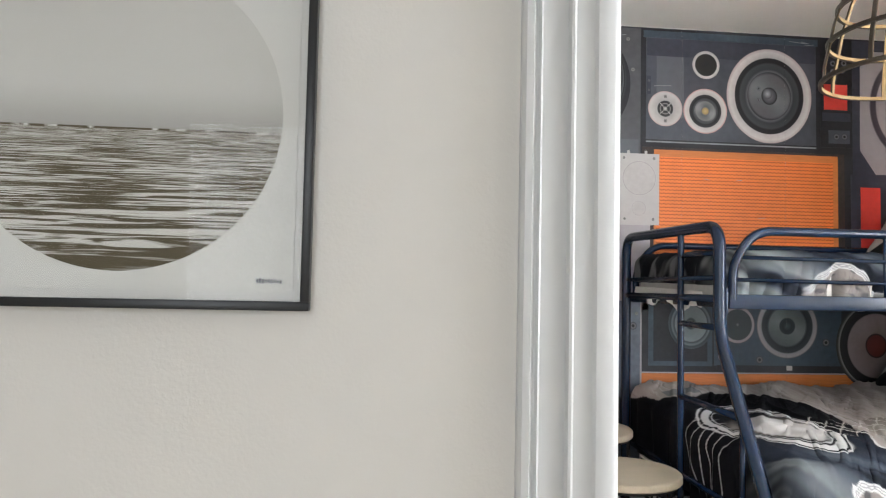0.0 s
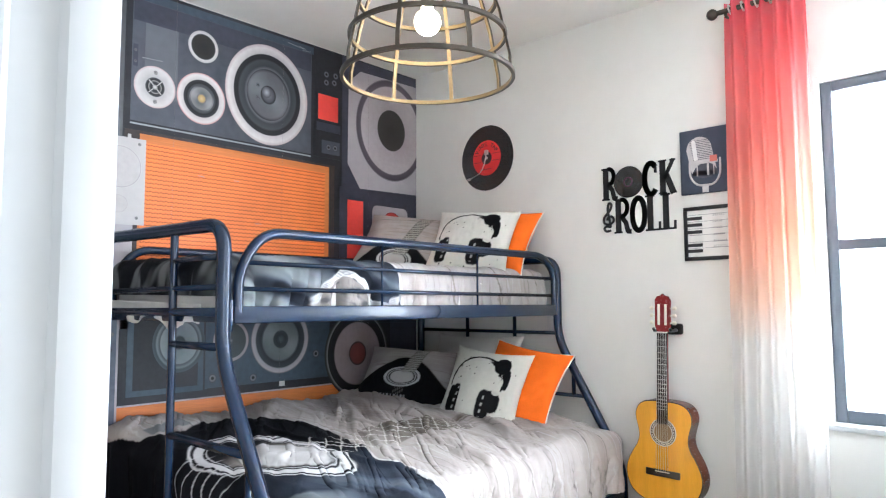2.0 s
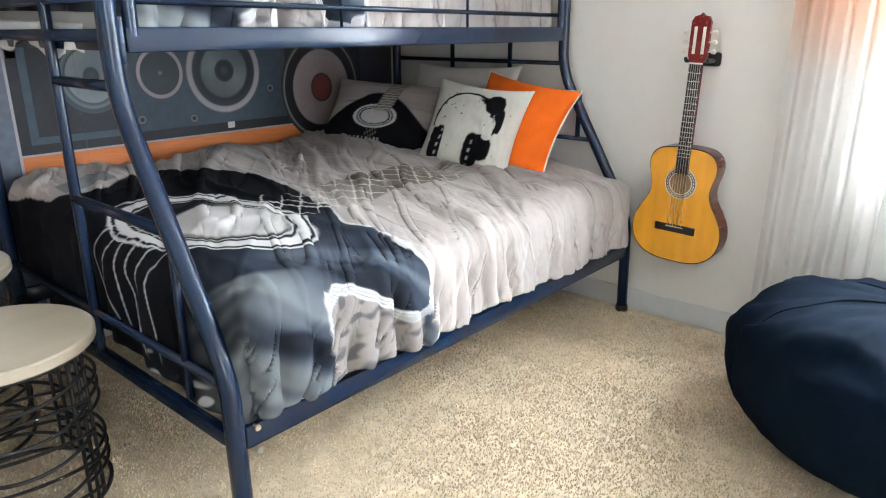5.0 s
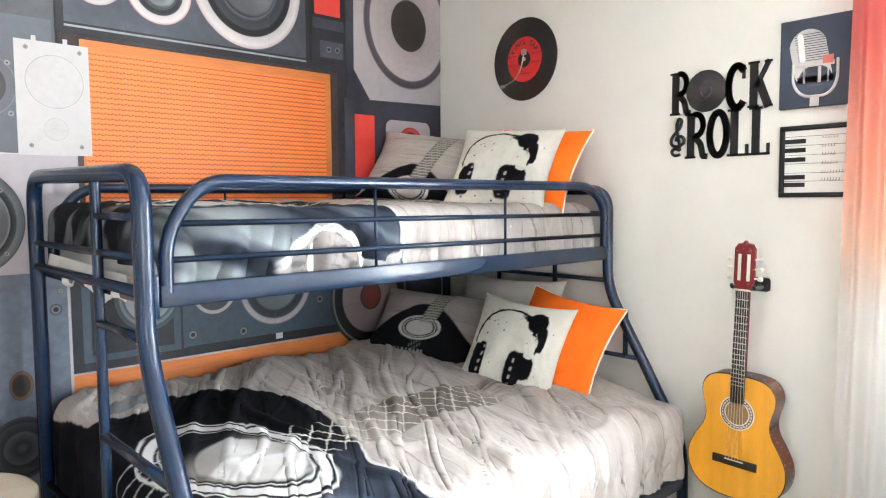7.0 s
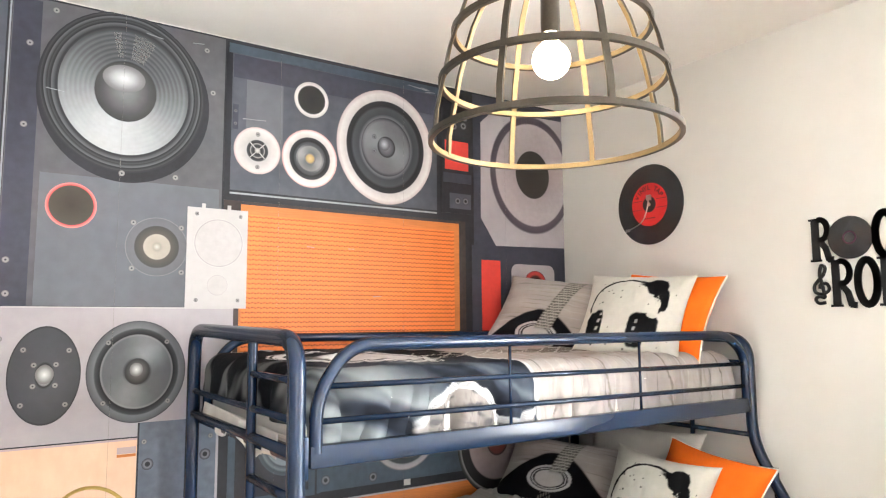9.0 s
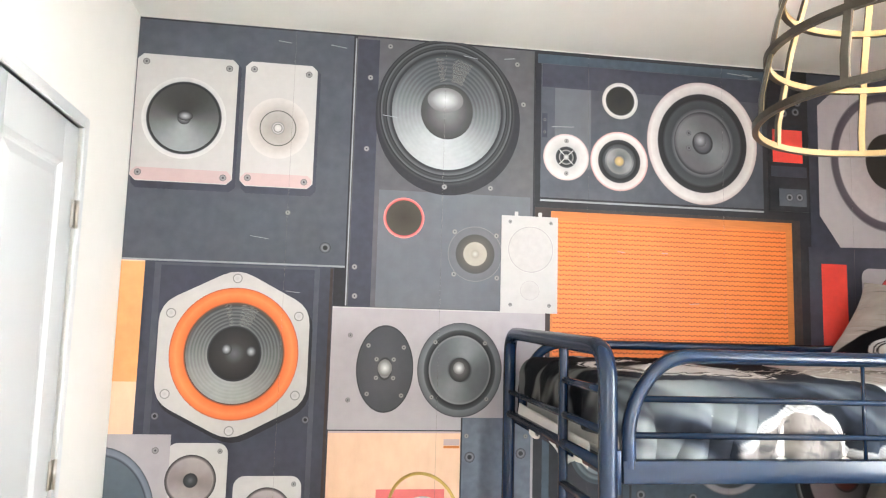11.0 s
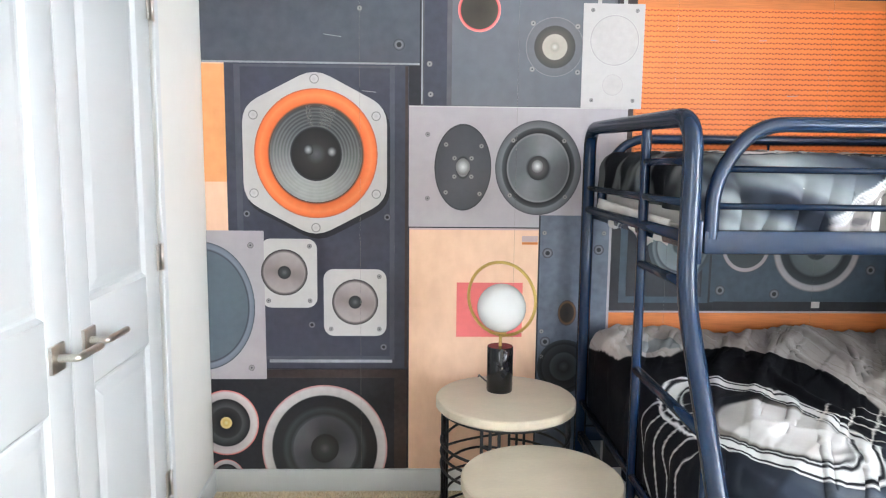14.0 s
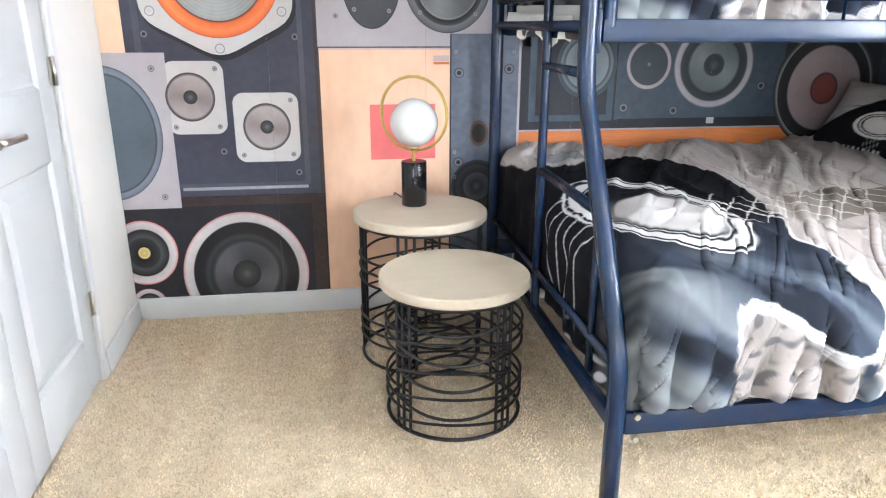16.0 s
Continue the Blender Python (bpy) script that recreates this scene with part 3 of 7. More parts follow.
BOXTW = disc_ink("box_tweeter", [(0, (0.6, 0.58, 0.57)), (0.1, (0.5, 0.49, 0.49)), (0.13, (0.12, 0.12, 0.12)), (0.16, (0.5, 0.48, 0.48)), (0.19, (0.2, 0.2, 0.2)), (0.22, (0.34, 0.31, 0.29)), (0.54, (0.40, 0.37, 0.35)), (0.565, K), (0.59, (0.42, 0.38, 0.36)), (0.97, (0.58, 0.54, 0.52)), (1, (0.5, 0.47, 0.46))])
GRILLEDISC = disc_ink("cream_round_grille", [(0, (0.5, 0.47, 0.46)), (0.93, (0.5, 0.47, 0.46)), (0.95, (0.34, 0.32, 0.32)), (1, (0.6, 0.56, 0.55))])
DOMEPLATE = disc_ink("clear_plate_tweeter", [(0, (0.5, 0.47, 0.42)), (0.12, (0.3, 0.27, 0.23)), (0.2, (0.36, 0.32, 0.27)), (0.42, (0.38, 0.34, 0.29)), (0.45, (0.08, 0.07, 0.06)), (0.70, (0.05, 0.047, 0.045)), (0.73, (0.13, 0.13, 0.145)), (0.97, (0.12, 0.12, 0.135)), (1, (0.25, 0.25, 0.26))])
EGG = disc_ink("oval_tweeter", [(0, (0.6, 0.58, 0.58)), (0.1, (0.4, 0.38, 0.38)), (0.2, (0.22, 0.21, 0.22)), (0.23, (0.02, 0.02, 0.022)), (0.28, (0.075, 0.075, 0.085)), (0.95, (0.06, 0.06, 0.07)), (1, (0.02, 0.02, 0.025))])
GREYWOOF = disc_ink("grey_woofer", [(0, (0.5, 0.48, 0.48)), (0.08, (0.12, 0.11, 0.11)), (0.24, (0.025, 0.024, 0.025)), (0.26, G1), (0.30, (0.12, 0.125, 0.135)), (0.68, (0.10, 0.105, 0.115)), (0.72, (0.2, 0.2, 0.21)), (0.74, K), (0.83, G1), (0.86, (0.16, 0.165, 0.18)), (0.97, (0.10, 0.105, 0.115)), (1, (0.03, 0.03, 0.035))], 0.45, 2, -1.2, (0.34, 0.35, 0.36), 0.72, 0.26)
HEXRING = disc_ink("orange_ring_woofer", [(0, (0.10, 0.10, 0.11)), (0.16, (0.035, 0.03, 0.03)), (0.39, (0.012, 0.011, 0.012)), (0.41, (0.03, 0.03, 0.035))] + corrugate((0.13, 0.135, 0.14), (0.045, 0.046, 0.05), 0.43, 0.74, 6)
                   + [(0.76, (0.10, 0.06, 0.04)), (0.79, (0.78, 0.145, 0.035)), (0.90, (0.85, 0.24, 0.075)), (0.97, (0.80, 0.165, 0.045)), (1, (0.4, 0.1, 0.05))], 0.6, 1, 1.7, (0.55, 0.56, 0.55), 0.75, 0.42)
SQCONE = disc_ink("small_square_cone", [(0, (0.12, 0.12, 0.13)), (0.12, (0.05, 0.05, 0.055)), (0.27, (0.02, 0.02, 0.022)), (0.3, (0.30, 0.25, 0.24)), (0.85, (0.36, 0.31, 0.30)), (0.92, (0.12, 0.1, 0.1)), (1, K)], 0.5, 2, 0.2, (0.13, 0.10, 0.10), 0.86, 0.28)
MESHDISC = disc_ink("blue_grey_grille", [(0, (0.10, 0.125, 0.15)), (0.86, (0.10, 0.125, 0.15)), (0.88, (0.04, 0.045, 0.06)), (0.91, (0.20, 0.22, 0.26)), (0.97, (0.16, 0.18, 0.22)), (1, (0.04, 0.04, 0.05))])
PINKWOOF = disc_ink("pink_ring_woofer", [(0, (0.12, 0.115, 0.115)), (0.08, (0.05, 0.05, 0.05)), (0.22, (0.02, 0.02, 0.02)), (0.24, (0.045, 0.045, 0.05)), (0.50, (0.075, 0.075, 0.085)), (0.55, (0.03, 0.03, 0.033)), (0.62, G1), (0.68, (0.02, 0.02, 0.022)), (0.83, (0.015, 0.015, 0.018)), (0.85, (0.55, 0.51, 0.51)), (0.96, (0.62, 0.57, 0.57)), (1, (0.55, 0.2, 0.19))], 0.4, 2, 0.5, (0.20, 0.20, 0.215), 0.5, 0.22)
BRASSDOT = disc_ink("brass_centre_tweeter", [(0, (0.6, 0.5, 0.25)), (0.08, (0.5, 0.36, 0.1)), (0.16, (0.65, 0.5, 0.2)), (0.19, K), (0.45, (0.03, 0.03, 0.033)), (0.5, (0.07, 0.07, 0.075)), (0.72, K), (0.75, (0.5, 0.44, 0.44)), (0.93, (0.58, 0.53, 0.53)), (1, (0.65, 0.12, 0.10))])
BLACKWOOF = disc_ink("black_woofer", [(0, G1), (0.2, K), (0.5, G1), (0.55, K), (0.8, (0.03, 0.03, 0.035)), (0.85, K), (1, (0.04, 0.042, 0.05))])
TEALCONE = disc_ink("teal_cone", [(0, (0.06, 0.085, 0.09)), (0.15, (0.02, 0.025, 0.03)), (0.24, (0.03, 0.04, 0.045)), (0.28, (0.14, 0.16, 0.16)), (0.60, (0.10, 0.12, 0.125)), (0.66, (0.02, 0.024, 0.03)), (0.82, (0.035, 0.042, 0.05)), (0.86, (0.35, 0.33, 0.35)), (0.95, (0.42, 0.37, 0.38)), (1, (0.1, 0.1, 0.12))], 0.5, 2, 0.5, (0.26, 0.28, 0.28), 0.6, 0.26)
TEALSMALL = disc_ink("teal_small_cone", [(0, (0.25, 0.27, 0.27)), (0.1, (0.05, 0.06, 0.065)), (0.82, (0.045, 0.055, 0.062)), (0.85, (0.38, 0.34, 0.35)), (0.96, (0.40, 0.33, 0.34)), (1, G1)])
TEALFRAMED = disc_ink("teal_pale_cone", [(0, (0.05, 0.065, 0.07)), (0.2, (0.03, 0.04, 0.045)), (0.26, (0.16, 0.19, 0.20)), (0.7, (0.22, 0.25, 0.26)), (0.74, (0.05, 0.06, 0.07)), (0.84, (0.16, 0.19, 0.21)), (0.9, (0.04, 0.05, 0.06)), (1, (0.06, 0.075, 0.09))])
REDCONE = disc_ink("red_centre_woofer", [(0, (0.16, 0.035, 0.03)), (0.22, (0.13, 0.03, 0.025)), (0.26, (0.03, 0.02, 0.02)), (0.28, (0.22, 0.17, 0.17)), (0.70, (0.30, 0.24, 0.24)), (0.73, K), (0.90, (0.018, 0.018, 0.02)), (0.92, (0.28, 0.27, 0.27)), (0.96, (0.05, 0.05, 0.05)), (1, (0.02, 0.02, 0.02))], 0.3, 2, 0.9, (0.4, 0.34, 0.34), 0.7, 0.28)
PALECONE = disc_ink("pale_woofer", [(0, (0.022, 0.018, 0.016)), (0.395, (0.035, 0.028, 0.026)), (0.41, (0.36, 0.31, 0.32)), (0.85, (0.44, 0.385, 0.40)), (0.875, (0.10, 0.08, 0.10)), (0.97, (0.07, 0.058, 0.075)), (1.0, (0.3, 0.27, 0.29))])
SCREW = disc_ink("screw_head", [(0, K), (0.3, (0.1, 0.1, 0.1)), (0.36, (0.30, 0.29, 0.29)), (0.8, (0.22, 0.21, 0.21)), (1, (0.1, 0.09, 0.09))])
KNOB = disc_ink("dark_knob", [(0, K), (0.4, (0.03, 0.03, 0.035)), (0.5, (0.2, 0.2, 0.22)), (0.8, (0.10, 0.10, 0.12)), (1, (0.02, 0.02, 0.025))])

# orange loudspeaker cloth: a close weave of dark stitches
CLOTHPRINT = ink("orange_speaker_cloth", (0.84, 0.215, 0.042), 0.1, 4)
nt, n = CLOTHPRINT.node_tree, CLOTHPRINT.node_tree.nodes
tc, sx_ = n.new("ShaderNodeTexCoord"), n.new("ShaderNodeSeparateXYZ")
nt.links.new(tc.outputs["Object"], sx_.inputs[0])


def cloth_math(op, a, b=None, c=None):
    k = n.new("ShaderNodeMath")
    k.operation = op
    for i, v in enumerate((a, b, c)):
        if isinstance(v, (int, float)):
            k.inputs[i].default_value = v
        elif v is not None:
            nt.links.new(v, k.inputs[i])
    return k.outputs[0]


ripple = cloth_math("SINE", cloth_math("MULTIPLY", sx_.outputs["X"], 6.283 / 0.026))
rows_ = cloth_math("SINE", cloth_math("MULTIPLY_ADD", ripple, 0.45, cloth_math("MULTIPLY", sx_.outputs["Z"], 6.283 / 0.0205)))
stitch = cloth_math("POWER", cloth_math("MULTIPLY_ADD", rows_, 0.5, 0.5), 5.0)
bob = cloth_math("MULTIPLY_ADD", cloth_math("SINE", cloth_math("MULTIPLY", sx_.outputs["X"], 6.283 / 0.013)), 0.25, 0.75)
weft = n.new("ShaderNodeMix")
weft.data_type = "RGBA"
nt.links.new(cloth_math("MULTIPLY", stitch, bob), weft.inputs["Factor"])
nt.links.new(next(x for x in n if x.type == "VALTORGB").outputs[0], weft.inputs["A"])
weft.inputs["B"].default_value = (0.23, 0.03, 0.008, 1)
nt.links.new(weft.outputs["Result"], n["Principled BSDF"].inputs["Base Color"])


def screws(pts, r=0.014, layer=8, mat=None):
    for x, z in pts:
        m_disc("screw", x, z, r, r, mat or SCREW, layer, rings=3, seg=14)


m_rect("background", MX0, MZ0, MX1, MZ1, DARK, 1)
# slate cabinet with two cream drivers
m_rect("cabinet_board", 0.45, 1.812, 1.345, 2.80, SLATE, 2, label="slate blue cabinet board")
for x0, x1 in ((0.476, 0.874), (0.904, 1.198)):
    m_rect("box_shadow", x0 + 0.006, 2.095, x1 + 0.014, 2.64, INDIGO, 3, 0.02)
    m_rect("driver_plate", x0, 2.125, x1, 2.652, CREAM, 4, 0.022, "cream driver plate")
    m_rect("driver_strip", x0 + 0.004, 2.128, x1 - 0.004, 2.180, CREAM2, 5, 0.018)
    screws([(x0 + 0.035, 2.618), (x1 - 0.035, 2.612), (x0 + 0.032, 2.158), (x1 - 0.035, 2.152)])
m_disc("speaker_cone", 0.672, 2.392, 0.166, 0.171, BOXCONE, 6)
m_disc("speaker_cone", 1.047, 2.374, 0.128, 0.131, BOXTW, 6)
m_disc("knob", 1.262, 1.884, 0.023, 0.023, KNOB, 4, rings=4, seg=20)
screws([(1.105, 2.022)], 0.011)
m_rect("board_edge", 0.45, 1.805, 1.345, 1.813, LINE, 3)
# tall grey cabinet with the largest woofer
m_rect("cabinet_board", 1.36, 1.64, 2.14, 2.80, SLATE2, 2, label="grey cabinet board")
m_rect("worn_area", 1.475, 1.648, 2.128, 2.14, SLATEL, 3)
m_disc("shadow_round", 1.762, 2.465, 0.315, 0.335, DARK, 4)
m_disc("speaker_basket", 1.753, 2.492, 0.305, 0.325, KNOB, 5)
m_disc("speaker_cone", 1.753, 2.494, 0.296, 0.318, WOOF, 6, "large black ribbed woofer")
m_disc("port", 1.583, 2.024, 0.086, 0.086, PINKPORT, 5)
m_disc("tweeter", 1.89, 1.884, 0.117, 0.117, DOMEPLATE, 5)
screws([(1.80, 1.975), (1.98, 1.965), (1.80, 1.795), (1.985, 1.785), (1.42, 2.62), (1.415, 2.31), (1.385, 1.81), (1.39, 1.69), (2.06, 2.73), (1.50, 2.765), (2.09, 2.55), (1.95, 2.17), (1.75, 2.165)], 0.012)
# framed board with four drivers
m_rect("cabinet_frame", 2.145, 2.10, 3.245, 2.80, DARK, 3)
m_rect("cabinet_board", 2.172, 2.145, 3.222, 2.772, SLATE, 4, label="slate board with four drivers")
m_rect("board_edge", 2.172, 2.128, 3.222, 2.136, LINE, 4)
m_rect("board_edge", 2.155, 2.748, 3.235, 2.79, TEAL, 5)
m_disc("tweeter", 2.287, 2.328, 0.104, 0.104, TWEET, 6)
m_disc("speaker_cone", 2.531, 2.324, 0.134, 0.134, MIDCONE, 6)
m_disc("speaker_cone", 2.927, 2.432, 0.266, 0.284, WHITECONE, 6, "large woofer with a white ring")
m_disc("port", 2.535, 2.60, 0.085, 0.085, PORT, 6)
screws([(2.287, 2.40), (2.287, 2.255)], 0.010)
# orange cloth
m_rect("cloth_frame", 2.15, 1.2, 3.40, 2.10, DARKB, 2)
m_rect("cloth_border", 2.222, 1.2, 3.357, 2.086, ORNG, 4)
m_rect("speaker_cloth", 2.232, 1.2, 3.325, 2.045, CLOTHPRINT, 5, label="orange woven loudspeaker cloth")
# small cream box
m_rect("driver_plate", 2.003, 1.642, 2.252, 2.057, CREAM, 6, label="small cream loudspeaker")
m_disc("grille", 2.132, 1.913, 0.102, 0.102, GRILLEDISC, 7)
m_disc("tweeter", 2.13, 1.737, 0.043, 0.043, GRILLEDISC, 7)
screws([(2.045, 1.675), (2.215, 1.675), (2.04, 2.03), (2.22, 2.03)], 0.008)
m_rect("clip", 2.06, 2.057, 2.075, 2.075, CREAM, 6)
m_rect("clip", 2.165, 2.057, 2.18, 2.075, CREAM, 6)
# lilac panel with the oval tweeter
m_rect("cabinet_board", 1.303, 1.152, 2.20, 1.642, LILAC, 3, label="pale lilac cabinet board")
m_disc("tweeter", 1.525, 1.397, 0.117, 0.177, EGG, 5)
m_disc("speaker_cone", 1.836, 1.398, 0.178, 0.194, GREYWOOF, 5)
screws([(1.455, 1.49), (1.60, 1.485), (1.455, 1.295), (1.595, 1.29), (1.49, 1.435), (1.56, 1.435), (1.49, 1.36), (1.56, 1.36), (1.73, 1.51), (1.94, 1.51), (1.72, 1.285), (1.95, 1.28), (1.38, 1.53), (1.38, 1.27)], 0.010)
# cabinet with the orange-ringed woofer
m_rect("orange_strip", 0.45, 1.127, 0.562, 1.806, PLY, 2)
m_rect("orange_strip_dark", 0.45, 1.33, 0.562, 1.80, ink("orange_ply", (0.72, 0.34, 0.14), 0.12, 5, second=(0.64, 0.27, 0.10)), 3)
m_rect("cabinet_board", 0.562, 0.545, 1.302, 1.806, INDIGO, 3, label="indigo cabinet board")
m_rect("board_step", 0.60, 0.585, 1.245, 1.80, SLATE, 4)
m_rect("board_step", 0.625, 0.60, 1.225, 1.79, INDIGO, 5)
m_rect("board_edge", 0.72, 0.572, 1.235, 0.584, LINE, 6)
m_rect("board_edge", 1.288, 0.55, 1.300, 1.80, DARKB, 5)
fl = []
for vx, vz in ((0.0, 0.342), (-0.292, 0.19), (-0.292, -0.19), (0.0, -0.342), (0.292, -0.19), (0.292, 0.19)):
    fl.append(Vector((vx, vz, 0)))
hexline = []
for i in range(6):
    a, b, c = fl[i - 1], fl[i], fl[(i + 1) % 6]
    p, q = b + (a - b).normalized() * 0.07, b + (c - b).normalized() * 0.07
    hexline += [((1 - s) ** 2 * p + 2 * s * (1 - s) * b + s * s * q) for s in (0, 0.25, 0.5, 0.75, 1)]
m_poly("flange_shadow", [(0.932 + v.x * 1.01, 1.428 + v.y * 1.01) for v in hexline], DARK, 6)
m_poly("speaker_flange", [(0.922 + v.x, 1.446 + v.y) for v in hexline], CREAM, 7, "pale six-sided woofer flange")
m_disc("speaker_cone", 0.926, 1.446, 0.25, 0.262, HEXRING, 8, "woofer with an orange ring")
screws([(0.922, 1.745), (0.675, 1.60), (1.17, 1.60), (0.672, 1.285), (1.17, 1.285), (0.922, 1.145)], 0.020, 9, disc_ink("flange_rivet", [(0, (0.45, 0.43, 0.43)), (0.7, (0.55, 0.52, 0.52)), (0.8, (0.2, 0.19, 0.19)), (1, (0.4, 0.38, 0.38))]))
screws([(0.64, 1.20), (1.215, 1.19), (0.90, 0.735), (1.20, 0.64)], 0.016, 7, KNOB)
m_rect("driver_plate", 0.45, 0.50, 0.706, 1.13, LILAC, 7, label="pale grey grille loudspeaker")
m_disc("grille", 0.447, 0.812, 0.218, 0.272, MESHDISC, 8)
screws([(0.652, 1.07), (0.645, 0.55)], 0.013, 9)
for x0, z0, x1, z1, cx, cz in ((0.692, 0.808, 0.924, 1.098, 0.789, 0.957), (0.950, 0.688, 1.212, 0.972, 1.081, 0.833)):
    m_rect("driver_plate", x0, z0, x1, z1, CREAM, 6, 0.03, "small square cream driver")
    m_disc("speaker_cone", cx, cz, 0.096, 0.097, SQCONE, 8)
    screws([(x1 - 0.03, z1 - 0.03), (x1 - 0.03, z0 + 0.03), (max(x0 + 0.03, 0.72), z0 + 0.03)], 0.010, 9)
# lowest cabinet
m_rect("cabinet_board", 0.45, 0.1, 1.298, 0.540, DARKB, 3)
m_rect("board_step", 0.45, 0.1, 1.245, 0.505, DARK, 4)
m_disc("speaker_cone", 0.948, 0.192, 0.268, 0.282, PINKWOOF, 6, "woofer with a pink and white ring")
m_disc("tweeter", 0.531, 0.307, 0.138, 0.144, BRASSDOT, 6)
m_disc("tweeter", 0.527, 0.066, 0.075, 0.078, BRASSDOT, 6)
# plywood sheet with a coral paper
m_rect("plywood_sheet", 1.306, 0.1, 1.852, 1.143, PLY, 4, label="peach plywood sheet")
m_rect("paper_square", 1.506, 0.685, 1.784, 0.918, PINK, 5, label="coral paper square")
m_rect("sticker", 1.776, 1.092, 1.842, 1.116, CREAM2, 6)
m_rect("sticker", 1.776, 1.080, 1.842, 1.090, ORNG, 6)
# scuffed metal plate
m_rect("metal_plate", 1.848, 0.1, 2.150, 1.203, METAL, 5, label="scuffed blue metal plate")
m_rect("plate_edge", 2.142, 0.1, 2.152, 1.203, LILAC, 6)
m_rect("plate_edge", 1.846, 0.1, 1.852, 1.203, DARK, 6)
m_disc("port", 1.975, 0.79, 0.040, 0.055, disc_ink("rusty_hole", [(0, K), (0.7, (0.03, 0.02, 0.015)), (0.85, (0.14, 0.07, 0.03)), (1, (0.05, 0.05, 0.06))]), 6)
screws([(1.885, 1.045), (2.10, 1.06), (1.885, 0.665), (2.095, 0.665)], 0.022, 7, KNOB)
screws([(1.87, 1.13), (2.12, 1.13), (1.868, 0.71), (2.12, 0.71), (1.87, 0.60)], 0.010, 7)
m_disc("speaker_cone", 1.968, 0.556, 0.115, 0.118, BLACKWOOF, 7)
# cabinets behind the lower bed
m_rect("cabinet_frame", 2.155, 0.81, 2.60, 1.42, DARK, 3)
m_rect("cabinet_board", 2.192, 0.835, 2.575, 1.42, TEAL, 4)
m_rect("board_step", 2.222, 0.862, 2.545, 1.42, DARK, 5)
m_disc("speaker_cone", 2.445, 1.078, 0.135, 0.145, TEALFRAMED, 6)
m_rect("cabinet_board", 2.585, 0.838, 3.37, 1.42, TEAL, 4, label="teal cabinet board")
m_rect("board_step", 2.60, 0.812, 3.38, 0.842, DARK, 5)
m_disc("speaker_cone", 2.727, 1.076, 0.104, 0.108, TEALSMALL, 6)
m_disc("speaker_cone", 3.031, 1.072, 0.188, 0.188, TEALCONE, 6, "teal woofer with a pale ring")
screws([(2.625, 0.89), (3.27, 0.98), (2.86, 0.875)], 0.022, 7, KNOB)
m_rect("socket", 3.025, 0.815, 3.06, 0.842, CREAM, 7)
m_rect("wood_strip", 2.152, 0.45, 3.46, 0.792, ORNG, 4, label="orange varnished wood strip")
m_rect("board_edge", 2.152, 0.793, 3.40, 0.800, LILAC, 5)
m_disc("speaker_cone", 3.585, 0.965, 0.252, 0.265, REDCONE, 7, "woofer with a red middle")
m_rect("board_step", 3.86, 0.6, 4.09, 1.2, INDIGO, 3)
# right-hand column: knobs, red label, pale woofer
m_rect("cabinet_board", 3.25, 2.14, 3.452, 2.715, DARK, 4)
m_rect("board_step", 3.262, 2.30, 3.44, 2.35, INDIGO, 5)
m_rect("red_label", 3.272, 2.368, 3.42, 2.522, REDP, 6, label="red plastic label")
m_rect("knob_strip", 3.30, 2.165, 3.435, 2.245, SLATE, 5)
screws([(3.35, 2.205), (3.40, 2.207), (3.33, 2.60), (3.39, 2.61), (3.33, 2.65), (3.40, 2.655)], 0.020, 6, KNOB)
m_rect("cabinet_board", 3.455, 1.98, 4.10, 2.80, INDIGO, 3, label="indigo cabinet board")
m_poly("driver_plate", [(3.60, 1.985), (4.098, 1.998), (4.098, 2.745), (3.60, 2.735), (3.505, 2.65), (3.500, 2.13)], LILAC, 4)
m_disc("speaker_cone", 3.866, 2.402, 0.305, 0.338, PALECONE, 6, "large pale woofer with a dark middle")
m_rect("cabinet_board", 3.44, 1.2, 4.10, 1.982, INDIGO, 3)
m_rect("red_strip", 3.50, 1.45, 3.626, 1.906, REDP, 5, label="red plastic strip")
m_rect("driver_plate", 3.702, 1.45, 4.014, 1.893, LILAC, 5, 0.03)
m_disc("tweeter", 3.87, 1.80, 0.075, 0.06, disc_ink("red_dark_tweeter", [(0, K), (0.5, (0.08, 0.02, 0.02)), (0.7, (0.6, 0.06, 0.05)), (0.9, (0.55, 0.05, 0.05)), (1, (0.1, 0.05, 0.05))]), 7)
# lights printed on the domes and cones
def gloss(name, light, edge):
    return disc_ink("gloss_" + name, [(0, light), (0.35, tuple(0.6 * a + 0.4 * b for a, b in zip(light, edge))), (0.75, tuple(0.15 * a + 0.85 * b for a, b in zip(light, edge))), (1, edge)])


GL_WOOF, GL_DOME, GL_HEX, GL_GREY = gloss("silver", (0.62, 0.63, 0.66), (0.16, 0.155, 0.16)), gloss("dome", (0.36, 0.36, 0.39), (0.07, 0.07, 0.08)), gloss("black", (0.42, 0.42, 0.45), (0.016, 0.015, 0.016)), gloss("pearl", (0.75, 0.74, 0.74), (0.16, 0.15, 0.15))
m_disc("dust_cap", 1.753, 2.494, 0.112, 0.118, gloss("cap", (0.20, 0.20, 0.21), (0.05, 0.048, 0.05)), 7)
m_disc("printed_gloss", 1.745, 2.545, 0.078, 0.055, GL_WOOF, 8)
m_disc("printed_gloss", 2.915, 2.445, 0.030, 0.032, GL_DOME, 7)
m_disc("printed_gloss", 0.895, 1.462, 0.020, 0.022, GL_HEX, 9, rings=5, seg=20)
m_disc("printed_gloss", 0.990, 1.455, 0.020, 0.022, GL_HEX, 9, rings=5, seg=20)
